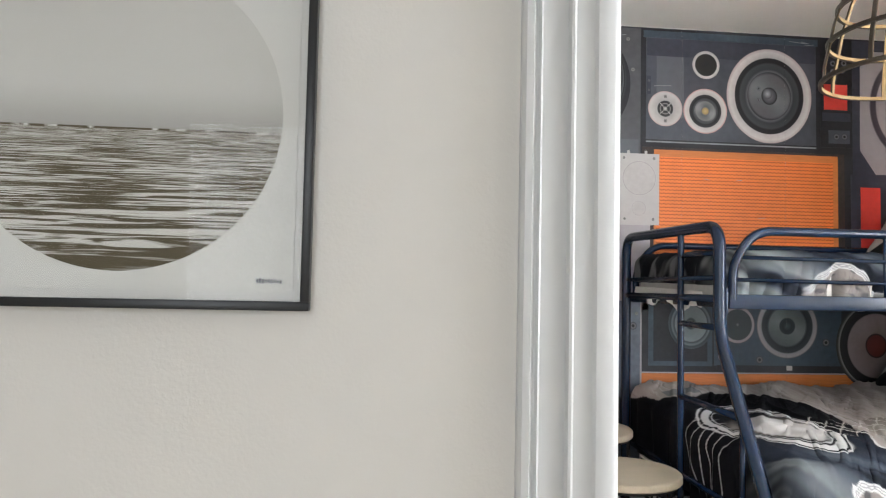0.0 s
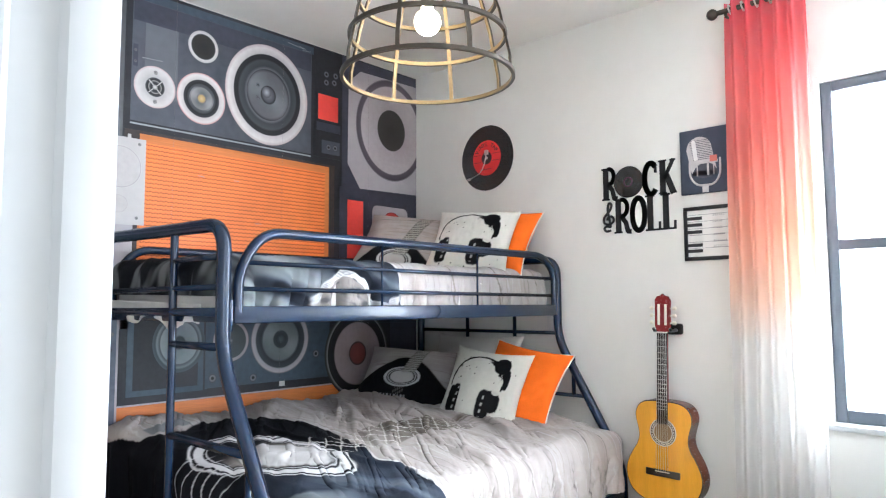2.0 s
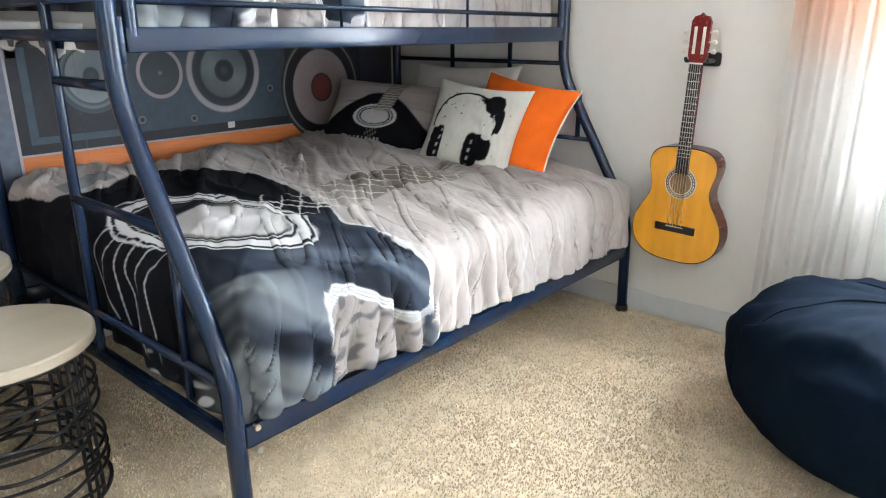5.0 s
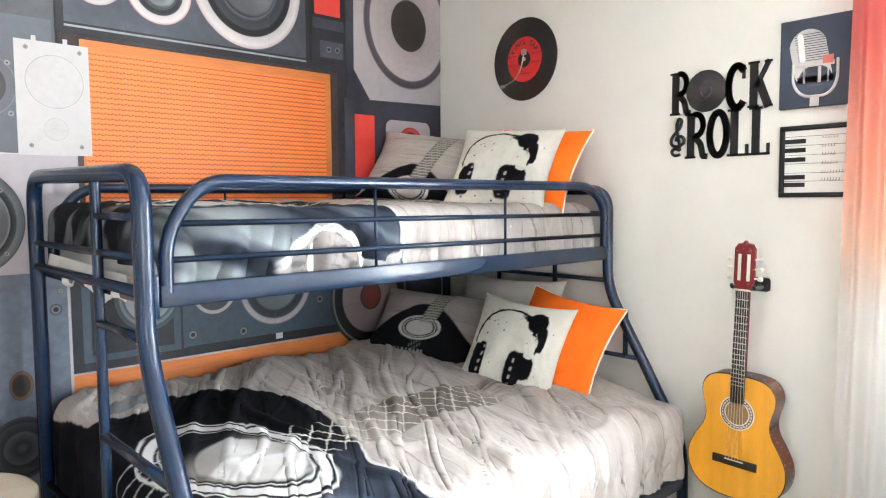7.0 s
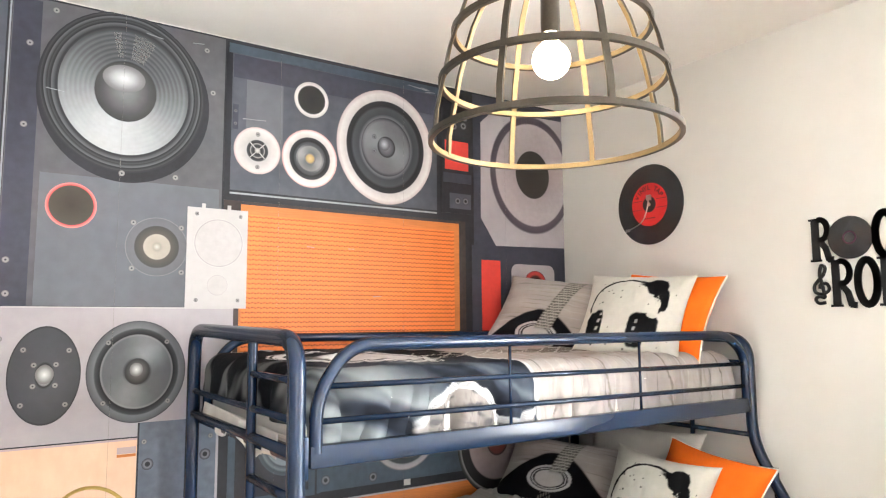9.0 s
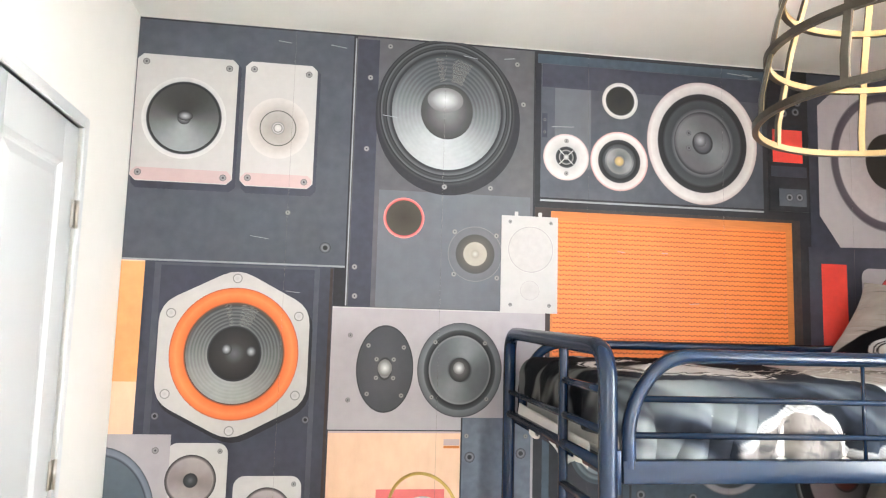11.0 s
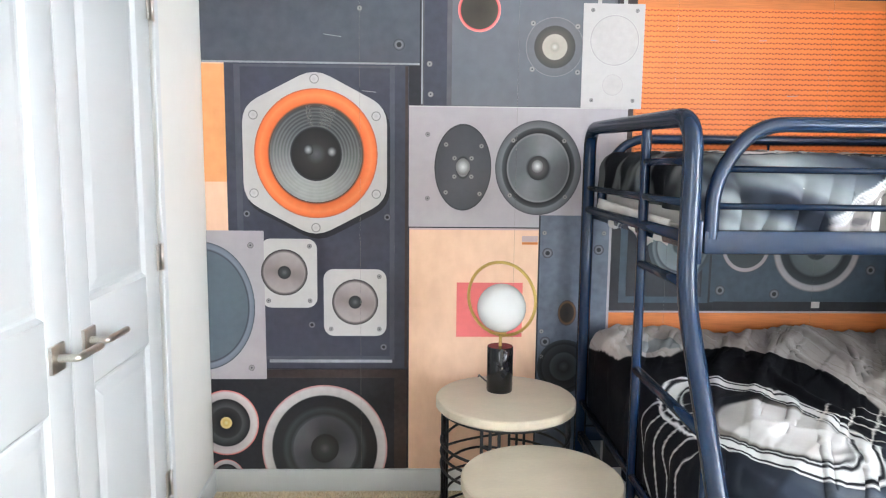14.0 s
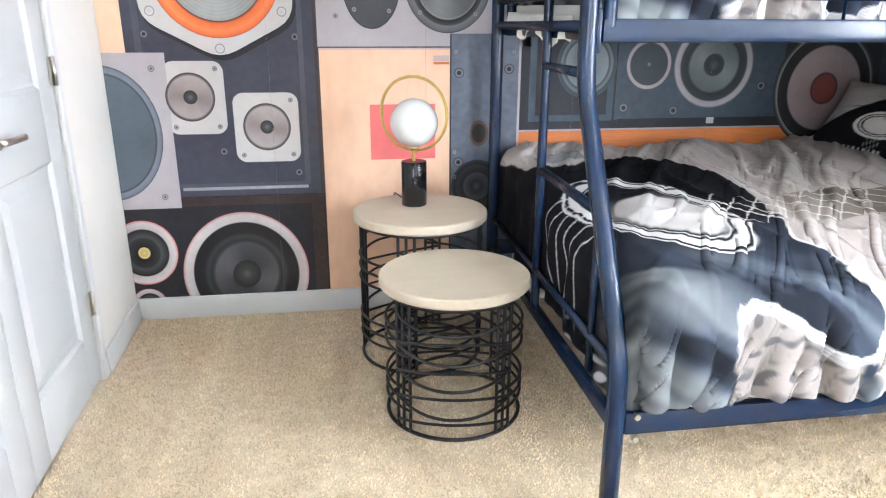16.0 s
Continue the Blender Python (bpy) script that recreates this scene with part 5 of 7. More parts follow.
# the white under-sheet that hangs out at the foot of the upper bunk
ta, tb = np.meshgrid(np.linspace(0, 1, 60), np.linspace(0, 1, 8), indexing="ij")
low_edge = 1.228 + 0.022 * np.sin(ta * 15) + 0.014 * smooth_noise(ta, ta * 0, 81, 0.12) - 0.05 * ta
sheet_pos = np.stack([2.050 - 0.010 * tb + 0.006 * np.sin(ta * 40) * tb, 3.52 - 0.78 * ta, 1.285 - 0.02 * ta + (low_edge - 1.285 + 0.02 * ta) * tb], -1)
us = thing("bed_sheet", (2.06, 3.1, 1.23), "crumpled white under-sheet hanging out at the foot of the upper bunk", "bed sheet")
o = put("hanging_edge", grid_mesh("hanging_edge", sheet_pos), SHEET, us)
sol = o.modifiers.new("thickness", "SOLIDIFY")
sol.thickness = 0.003

# ---- pillows ----


def cushion(name, w, h, t, m, mat, label, print_fn=None, n=56, corner=0.06, piping=None, seed=1, category="pillow"):
    """A stuffed cushion: two bulging faces that meet in a seam with drawn-out corners. Its face looks along its own -y."""
    a = np.linspace(-1, 1, n)
    S, T = np.meshgrid(a, a, indexing="ij")
    bul = (np.clip(1 - np.abs(S) ** 2.6, 0, 1) * np.clip(1 - np.abs(T) ** 2.6, 0, 1)) ** 0.5
    pinch = 1 - corner * (1 - np.abs(T) ** 2) * np.abs(S) ** 3 * 2
    pinch2 = 1 - corner * (1 - np.abs(S) ** 2) * np.abs(T) ** 3 * 2
    X, Z = S * w / 2 * pinch, T * h / 2 * pinch2
    wr = 0.007 * smooth_noise(S, T, seed, 0.5) * bul + 0.004 * smooth_noise(S * 2, T, seed + 4, 0.4) * bul
    top = thing(name, m.translation, label, category)
    top.matrix_basis = m
    for side, nm in ((-1, "cushion_front"), (1, "cushion_back")):
        pos = np.stack([X, side * (t / 2 * bul + wr), Z], -1)
        cols = None
        if print_fn is not None:
            cols = print_fn(S, T) if side < 0 else np.broadcast_to(np.array((0.6, 0.57, 0.52)), S.shape + (3,)).copy()
        me = grid_mesh(nm, pos if side < 0 else pos[::-1], cols if side < 0 or cols is None else cols[::-1])
        me.materials.append(CLOTH if print_fn is not None else mat)
        me.polygons.foreach_set("use_smooth", [True] * len(me.polygons))
        o = new(nm, me)
        o.parent = top
    if piping:
        line = [(X[i, 0], 0, Z[i, 0]) for i in range(0, n, 3)] + [(X[-1, i], 0, Z[-1, i]) for i in range(0, n, 3)] + [(X[i, -1], 0, Z[i, -1]) for i in range(n - 1, 0, -3)] + [(X[0, i], 0, Z[0, i]) for i in range(n - 1, 0, -3)]
        bm = tube(bmesh.new(), line, 0.0042, 8, closed=True)
        me = bpy.data.meshes.new("piping")
        bm.to_mesh(me)
        bm.free()
        me.materials.append(piping)
        o = new("piping", me)
        o.parent = top
    return top


def headphones(S, T):
    """Black headphones on off-white cotton, with spatters."""
    c = np.broadcast_to(np.array((0.66, 0.64, 0.58)), S.shape + (3,)).copy()
    blk = np.array((0.008, 0.008, 0.009))
    q = 0.02 * smooth_noise(S * 3, T * 3, 71, 0.5)
    r = np.hypot((S + 0.08) / 0.66, (T - 0.02) / 0.68) + q
    band = step(0.045, 0.025, np.abs(r - 1.0)) * step(-0.12, -0.06, T)
    thick = step(0.12, 0.09, np.abs(r - 0.96)) * step(0.05, 0.22, S) * step(0.95, 0.7, S) * step(0.02, 0.10, T) * step(0.25, 0.45, smooth_noise(S * 2, T * 2, 75, 0.5) + 0.5)
    c = mixc(c, blk, np.clip(band + thick, 0, 1))

    def blob(cx, cz, rx, rz, p=4):
        return step(1.08, 0.95, ((np.abs(S - cx) / rx) ** p + (np.abs(T - cz) / rz) ** p) ** (1 / p) + q * 3)
    cup = np.clip(blob(-0.58, -0.42, 0.15, 0.33) + blob(-0.52, -0.40, 0.09, 0.34) + blob(0.22, -0.48, 0.16, 0.36) + blob(0.40, -0.36, 0.20, 0.25, 2.5) + blob(0.45, 0.52, 0.19, 0.21, 2.2) + blob(0.62, 0.20, 0.09, 0.24, 2.5), 0, 1)
    c = mixc(c, blk, cup)
    slit = step(0.03, 0.018, np.abs(S + 0.50 - 0.10 * (T + 0.4))) * step(0.30, 0.26, np.abs(T + 0.4)) + step(0.03, 0.018, np.abs(S - 0.20 - 0.08 * (T + 0.45))) * step(0.30, 0.26, np.abs(T + 0.48))
    c = mixc(c, np.array((0.5, 0.48, 0.44)), np.clip(slit, 0, 1) * step(-0.1, 0.2, np.sin(T * 38)) * 0.8)
    tear = blob(0.50, 0.10, 0.07, 0.12, 2) + blob(0.47, -0.13, 0.10, 0.07, 2)
    c = mixc(c, np.array((0.66, 0.64, 0.58)), np.clip(tear, 0, 1) * 0.9)
    rng = np.random.default_rng(8)
    for k in range(46):
        x, z, s = rng.normal(0.45 if k % 2 else -0.35, 0.25), rng.normal(0.45 if k % 3 else -0.75, 0.16), rng.uniform(0.008, 0.022)
        c = mixc(c, blk, step(s * 1.4, s * 0.6, np.hypot(S - x, T - z)))
    return c


def guitar_pillow(S, T, low=0.0, slope=0.20):
    """A guitar's body and neck over pale boards."""
    x, y = S * 0.33, T * 0.22 + low
    c = wood_print(y * 1.3, x, 91)
    edge = 0.02 + 0.10 * np.cos((x + 0.02) * 8.5)
    inside = step(0.006, -0.006, y - edge) * step(-0.23, -0.22, y)
    c = mixc(c, INKB, inside)
    e = np.hypot((x + 0.02) / 0.115, (y + 0.02) / 0.07)
    c = mixc(c, WHITE * 0.8, step(1.0, 0.97, e) * step(0.82, 0.85, e))
    c = mixc(c, WHITE * 0.8, step(0.78, 0.76, e) * step(0.70, 0.72, e))
    c = mixc(c, np.array((0.5, 0.48, 0.46)), step(0.66, 0.6, e))
    neck = step(0.045, 0.038, np.abs(x - 0.005 - slope * y)) * step(0.0, 0.03, y)
    c = mixc(c, np.array((0.15, 0.14, 0.125)), neck)
    fr = np.abs((y / 0.016) % 1 - 0.5) * 0.016
    c = mixc(c, np.array((0.5, 0.48, 0.43)), neck * step(0.0032, 0.0012, fr))
    for k in range(6):
        c = mixc(c, np.array((0.45, 0.43, 0.38)), step(0.0022, 0.001, np.abs(x - 0.005 - slope * y - 0.026 + 0.0105 * k)) * step(-0.14, -0.13, y) * (0.35 + 0.4 * neck))
    br = step(0.09, 0.085, np.abs(x + 0.06)) * step(0.010, 0.006, np.abs(y + 0.145))
    c = mixc(c, WHITE * 0.75, br * step(-0.2, 0.2, np.sin(x * 300)))
    return c


def lean(x, y, z, tilt, turn, roll=0):
    """A pose for a cushion that looks towards -x, turned and leaning back."""
    return Matrix.Translation((x, y, z)) @ Matrix.Rotation(radians(-90 + turn), 4, "Z") @ Matrix.Rotation(radians(-tilt), 4, "X") @ Matrix.Rotation(radians(roll), 4, "Y")


cushion("throw_pillow", 0.47, 0.46, 0.15, lean(3.68, 2.775, 0.81, 28, 14, 6), CLOTH, "off-white throw pillow printed with black headphones on the lower bunk", headphones, n=120, seed=3)
cushion("throw_pillow", 0.47, 0.46, 0.15, lean(3.84, 2.655, 0.835, 34, 14, 11), ORANGE, "plain orange throw pillow with white piping on the lower bunk", piping=PIPING, seed=5)
cushion("bed_pillow", 0.66, 0.44, 0.17, lean(3.66, 3.30, 0.83, 44, 24, 4), CLOTH, "pillow printed with a black guitar on the lower bunk", lambda S, T: guitar_pillow(S, T, 0.03), n=110, seed=7)
cushion("bed_pillow", 0.66, 0.44, 0.16, lean(3.93, 3.07, 0.88, 22, 0, 0), SHEET, "plain white bed pillow against the bed head", seed=9)
cushion("throw_pillow", 0.49, 0.47, 0.15, lean(3.71, 2.875, 1.595, 35, 22, 3), CLOTH, "off-white throw pillow printed with black headphones on the upper bunk", headphones, n=120, seed=13)
cushion("throw_pillow", 0.47, 0.46, 0.14, lean(3.86, 2.835, 1.60, 34, 14, 5), ORANGE, "orange throw pillow with white piping on the upper bunk", piping=PIPING, seed=15)
cushion("bed_pillow", 0.66, 0.42, 0.17, lean(3.66, 3.32, 1.61, 34, 24, 9), CLOTH, "pillow printed with a guitar on the upper bunk", lambda S, T: guitar_pillow(S, T, 0.15, 0.26), n=110, seed=17)

# ---- drum side tables ----


def drum_table(x, y, r, ztop, label, seed):
    t = thing("side_table", (x, y, 0), label, "side table", "wire drum side tables")
    part("tabletop", lathe(bmesh.new(), [(0, ztop - 0.034), (r - 0.006, ztop - 0.034), (r, ztop - 0.028), (r, ztop - 0.005), (r - 0.005, ztop), (0, ztop)], (x, y, 0), 64), STONE, t, "round cream stone top")
    rf = r - 0.022
    zb, zt = 0.007, ztop - 0.042

    def ring(z, rr=rf, k=48, w=0.0):
        return [(x + rr * math.cos(2 * math.pi * i / k), y + rr * math.sin(2 * math.pi * i / k), z) for i in range(k)]
    for z in (zb, zt):
        part("hoop", tube(bmesh.new(), ring(z), 0.0065, 8, closed=True), BLACKSTEEL, t)
    # four bundles of three uprights, and bowed wires between the bundles
    for b in range(4):
        a0 = 2 * math.pi * (b + 0.5) / 4 + seed
        for off in (-0.13, 0.0, 0.13):
            a = a0 + off
            part("upright", rod((x + rf * math.cos(a), y + rf * math.sin(a), zb), (x + rf * math.cos(a), y + rf * math.sin(a), zt), r=0.0055, seg=8), BLACKSTEEL, t)
        span = 2 * math.pi / 4
        # two sets of three hoop wires in the panels that face the room and the wall, bellied wires in the panels between
        level = b % 2 == 1
        for f, belly in (((0.17, 0), (0.25, 0), (0.33, 0), (0.60, 0), (0.69, 0), (0.77, 0)) if level else ((0.10, 1), (0.22, -1), (0.30, 1), (0.44, -1), (0.50, 1), (0.64, -1), (0.72, 1), (0.86, -1))):
            pts = []
            for i in range(17):
                w_ = i / 16
                a = a0 - 0.13 + (span + 0.26) * w_
                arch = 4 * w_ * (1 - w_)
                out = rf + 0.002 + (0.012 * arch if not level else 0)
                pts.append((x + out * math.cos(a), y + out * math.sin(a), zb + (zt - zb) * f + belly * 0.035 * (arch - 0.5)))
            part("bowed_wire", tube(bmesh.new(), pts, 0.005, 6), BLACKSTEEL, t)
    return t


drum_table(1.722, 2.80, 0.243, 0.485, "lower round side table, cream stone top on a black wire drum", -0.166)
drum_table(1.665, 3.25, 0.252, 0.578, "taller round side table, cream stone top on a black wire drum", 0.45)

# ---- table lamp ----
LX, LYY, LZ = 1.650, 3.318, 0.579
tl = thing("table_lamp", (LX, LYY, LZ), "table lamp with white glass globe, gold ring and black marble base", "table lamp")
part("base", lathe(bmesh.new(), [(0, 0), (0.046, 0), (0.048, 0.003), (0.048, 0.166), (0.046, 0.169), (0, 0.169)], (LX, LYY, LZ), 48), MARBLE, tl, "black marble cylinder")
part("stem", rod((LX, LYY, LZ + 0.165), (LX, LYY, LZ + 0.235), r=0.006), BRASS, tl)
part("collar", lathe(bmesh.new(), [(0, 0), (0.016, 0), (0.022, 0.006), (0.022, 0.012), (0, 0.012)], (LX, LYY, LZ + 0.212), 24), BRASS, tl)
ca, sa = math.cos(radians(-32)), math.sin(radians(-32))
part("ring", tube(bmesh.new(), [(LX + 0.135 * math.cos(a) * ca, LYY + 0.135 * math.cos(a) * sa, LZ + 0.345 + 0.135 * math.sin(a)) for a in (2 * math.pi * i / 72 for i in range(72))], 0.0058, 10, closed=True), BRASS, tl, "brushed gold hoop")
part("globe", lathe(bmesh.new(), [(0.089 * math.sin(a), -0.089 * math.cos(a)) for a in (math.pi * i / 24 for i in range(25))], (LX + 0.002, LYY + 0.0, LZ + 0.312), 48), OPAL, tl, "white opal glass globe")
part("cord", rod((LX - 0.03, LYY + 0.04, LZ + 0.008), (LX - 0.06, LYY + 0.10, LZ + 0.02), (LX - 0.065, LYY + 0.16, LZ + 0.012), (LX - 0.065, LYY + 0.2, LZ - 0.1), r=0.003, bend=0.04), BLACKP, tl)

# ---- pendant lamp ----
PX, PY = 2.355, 1.902
pl = thing("pendant_lamp", (PX, PY, CH), "dome-shaped open cage pendant lamp with one lit bulb", "pendant lamp")
prof = [(0.271, 1.975), (0.269, 2.021), (0.251, 2.104), (0.238, 2.166), (0.220, 2.221), (0.201, 2.276), (0.171, 2.331), (0.132, 2.379), (0.088, 2.417), (0.048, 2.434)]


def flat_hoop(r, z, h, t):
    return lathe(bmesh.new(), [(r - t, z - h / 2), (r, z - h / 2), (r + 0.0005, z + h / 2), (r - t, z + h / 2), (r - t, z - h / 2)], (PX, PY, 0), 72)


# hoops and ribs are dark outside, with a thin gold-toned strip on the inner face
for r, z in ((0.273, 1.975), (0.250, 2.107), (0.220, 2.221)):
    hp = part("hoop", flat_hoop(r + 0.003, z, 0.0125, 0.010), BRONZE, pl)
    part("hoop_lining", flat_hoop(r - 0.0072, z, 0.0122, 0.0014), GOLDIN, hp, "gold-toned inner face")
for k in range(8):
    a = 2 * math.pi * (k + 0.57) / 8
    ca, sa = math.cos(a), math.sin(a)
    rib = None
    for nm, off, tt, mt_ in (("rib", 0.0, 0.006, BRONZE), ("rib_lining", -0.0062, 0.0014, GOLDIN)):
        bm = bmesh.new()
        rows = []
        for r, z in prof:
            r = r + off
            rows.append([bm.verts.new((PX + (r + dr) * ca - dw * sa, PY + (r + dr) * sa + dw * ca, z)) for dr, dw in ((0, -0.0063), (0, 0.0063), (-tt, 0.0063), (-tt, -0.0063))])
        for p, q in zip(rows, rows[1:]):
            for i in range(4):
                bm.faces.new((p[i], p[(i + 1) % 4], q[(i + 1) % 4], q[i]))
        bm.faces.new(rows[0])
        bm.faces.new(rows[-1][::-1])
        rib = part(nm, bm, mt_, rib or pl)
part("crown", lathe(bmesh.new(), [(0.000, 2.426), (0.058, 2.426), (0.061, 2.432), (0.058, 2.451), (0.025, 2.470), (0.000, 2.472)], (PX, PY, 0), 32), BRONZE, pl)
part("cord", rod((PX, PY, 2.297), (PX, PY, CH - 0.02), r=0.0045, seg=8), BLACKP, pl)
part("canopy", lathe(bmesh.new(), [(0, CH), (0.06, CH), (0.06, CH - 0.018), (0.02, CH - 0.026), (0, CH - 0.026)], (PX, PY, 0), 32), BRONZE, pl)
part("socket", lathe(bmesh.new(), [(0.000, 2.331), (0.014, 2.331), (0.021, 2.304), (0.022, 2.242), (0.021, 2.217), (0.000, 2.217)], (PX, PY, 0), 24), BRONZE, pl)
bulbm = bpy.data.materials.new("lit_warm_bulb")
bulbm.use_nodes = True
be = bulbm.node_tree.nodes.new("ShaderNodeEmission")
be.inputs[0].default_value, be.inputs[1].default_value = (1.0, 0.82, 0.56, 1), 42.0
bulbm.node_tree.links.new(be.outputs[0], bulbm.node_tree.nodes["Material Output"].inputs[0])
part("bulb", lathe(bmesh.new(), [(0.0425 * math.sin(a), 2.156 - 0.0425 * math.cos(a)) for a in (math.pi * i / 14 for i in range(13))] + [(0.018, 2.217), (0, 2.217)], (PX, PY, 0), 24), bulbm, pl, "lit warm white globe bulb")

# ---- guitar on the wall ----
gt = thing("guitar", (3.99, 1.91, 0.31), "amber classical guitar with dark red headstock hung on the wall", "guitar")
GXF, GXB = 3.975, 4.062
GY, GZ0 = 1.915, 0.312
gprof = [(0.0, 0.0), (0.06, 0.002), (0.12, 0.018), (0.165, 0.055), (0.187, 0.11), (0.184, 0.165), (0.160, 0.22), (0.133, 0.265), (0.122, 0.305), (0.127, 0.345), (0.138, 0.385), (0.139, 0.42), (0.125, 0.452), (0.095, 0.473), (0.05, 0.481), (0.0, 0.482)]
tiltm = Matrix.Translation((0, GY, 0.8)) @ Matrix.Rotation(radians(1.5), 4, "X") @ Matrix.Translation((0, -GY, -0.8))


def smooth_outline(pr, n=4):
    pts = [Vector((a, b, 0)) for a, b in pr]
    out = []
    for i in range(len(pts) - 1):
        p0, p1, p2, p3 = pts[max(i - 1, 0)], pts[i], pts[i + 1], pts[min(i + 2, len(pts) - 1)]
        for s in (k / n for k in range(n)):
            out.append(0.5 * ((2 * p1) + (p2 - p0) * s + (2 * p0 - 5 * p1 + 4 * p2 - p3) * s * s + (3 * p1 - p0 - 3 * p2 + p3) * s ** 3))
    return [(v.x, v.y) for v in out] + [pr[-1]]


half_o = smooth_outline(gprof)
gout = half_o + [(-a, b) for a, b in half_o[-2:0:-1]]


def gplate(x0, x1, scale=1.0, grow=0.0):
    bm = bmesh.new()
    f = bm.faces.new([bm.verts.new((x0, GY + a * scale, GZ0 + 0.24 + (b - 0.24) * scale)) for a, b in gout])
    g = bmesh.ops.extrude_face_region(bm, geom=[f])
    bmesh.ops.translate(bm, verts=[v for v in g["geom"] if isinstance(v, bmesh.types.BMVert)], vec=(x1 - x0, 0, 0))
    bmesh.ops.transform(bm, matrix=tiltm, verts=bm.verts)
    return bm


def gbox(a, b, bevel=0.0):
    bm = boxed(a, b, bevel)
    bmesh.ops.transform(bm, matrix=tiltm, verts=bm.verts)
    return bm


part("body", gplate(GXF + 0.003, GXB), GUITARSIDE, gt, "dark red-brown sides and back", smooth=True)
part("soundboard", gplate(GXF, GXF + 0.003, 0.985), GUITARTOP, gt, "amber varnished top")
part("binding", gplate(GXF + 0.001, GXF + 0.0035, 1.004), BLACKP, gt)
SHZ = GZ0 + 0.335
for r0, r1, mt_, d in ((0.044, 0.066, IVORY, 0.0008), (0.049, 0.052, ROSEW, 0.0014), (0.058, 0.061, ROSEW, 0.0014)):
    bm = lathe(bmesh.new(), [(r0, 0), (r1, 0), (r1, d), (r0, d), (r0, 0)], seg=48, m=tiltm @ pose(GXF, GY, SHZ, 0, -90, 0))
    part("rosette", bm, mt_, gt)
for k in range(28):
    a = 2 * math.pi * k / 28
    bm = boxed((-0.002, -0.002, 0.0), (0.002, 0.002, 0.002))
    bmesh.ops.transform(bm, matrix=tiltm @ pose(GXF, GY + 0.055 * math.cos(a), SHZ + 0.055 * math.sin(a), 0, -90, 0), verts=bm.verts)
    part("rosette_inlay", bm, GUITARSIDE, gt)
HOLE = material("pale_guitar_inside", (0.30, 0.19, 0.09), 0.8, vary=0.2)
part("sound_hole", lathe(bmesh.new(), [(0, 0.0006), (0.044, 0.0006), (0.044, 0), (0, 0)], seg=40, m=tiltm @ pose(GXF, GY, SHZ, 0, -90, 0)), HOLE, gt)
brg = part("bridge", gbox((GXF - 0.009, GY - 0.085, GZ0 + 0.128), (GXF, GY + 0.085, GZ0 + 0.160), 0.003), ROSEW, gt, "dark bridge")
part("saddle", gbox((GXF - 0.013, GY - 0.036, GZ0 + 0.150), (GXF - 0.008, GY + 0.036, GZ0 + 0.154), 0.001), IVORY, brg)
fbd = part("fretboard", gbox((GXF - 0.008, GY - 0.026, SHZ + 0.04), (GXF - 0.001, GY + 0.026, 1.118), 0.002), ROSEW, gt, "dark fretboard")
part("neck", gbox((GXF - 0.001, GY - 0.024, GZ0 + 0.46), (GXF + 0.022, GY + 0.024, 1.118), 0.009), MAHOG, gt)
for k in range(16):
    zf = 1.118 - 0.60 * (1 - 2 ** (-(k + 1) / 12))
    if zf > SHZ + 0.045:
        part("fret", gbox((GXF - 0.0095, GY - 0.026, zf - 0.001), (GXF - 0.0078, GY + 0.026, zf + 0.001)), STEELW, fbd)
part("nut", gbox((GXF - 0.012, GY - 0.026, 1.117), (GXF - 0.001, GY + 0.026, 1.123)), IVORY, gt)
bm = bmesh.new()
hs = [(-0.026, 1.122), (0.026, 1.122), (0.037, 1.15), (0.037, 1.275), (0.026, 1.293), (0.008, 1.297), (0.0, 1.306), (-0.008, 1.297), (-0.026, 1.293), (-0.037, 1.275), (-0.037, 1.15)]
f = bm.faces.new([bm.verts.new((GXF - 0.002, GY + a, z)) for a, z in hs])
g = bmesh.ops.extrude_face_region(bm, geom=[f])
bmesh.ops.translate(bm, verts=[v for v in g["geom"] if isinstance(v, bmesh.types.BMVert)], vec=(0.018, 0, 0))
bmesh.ops.transform(bm, matrix=tiltm, verts=bm.verts)
hd = part("headstock", bm, MAHOG, gt, "dark red slotted headstock")
for s in (-1, 1):
    part("headstock_slot", gbox((GXF - 0.0035, GY + s * 0.017 - 0.006, 1.155), (GXF - 0.001, GY + s * 0.017 + 0.006, 1.255), 0.001), IVORY, gt)
    for z in (1.165, 1.20, 1.235):
        part("tuning_peg", lathe(bmesh.new(), [(0, 0), (0.003, 0), (0.003, 0.012), (0.008, 0.014), (0.009, 0.026), (0.006, 0.030), (0, 0.030)], seg=12, m=tiltm @ pose(GXF + 0.008, GY + s * 0.036, z, -90 * s, 0, 0)), IVORY, hd)
for k in range(6):
    y = GY - 0.021 + 0.0084 * k
    bm = rod((GXF - 0.012, y * 1.0 + (y - GY) * 0.4, GZ0 + 0.152), (GXF - 0.0125, y, 1.12), r=0.0008, seg=5)
    bmesh.ops.transform(bm, matrix=tiltm, verts=bm.verts)
    part("string", bm, STEELW, gt)
hk = thing("guitar_hook", (XR, 1.90, 1.14), "black wall hook holding the guitar's headstock", "wall hook")
part("back_plate", boxed((XR - 0.016, 1.855, 1.105), (XR, 1.945, 1.16), 0.012), BLACKP, hk)
for s in (-1, 1):
    part("prong", rod((XR - 0.012, 1.905 + s * 0.012, 1.13), (XR - 0.06, 1.905 + s * 0.042, 1.128), (3.972, 1.905 + s * 0.042, 1.128), (3.965, 1.905 + s * 0.042, 1.14), r=0.007, bend=0.015), BLACKP, hk)

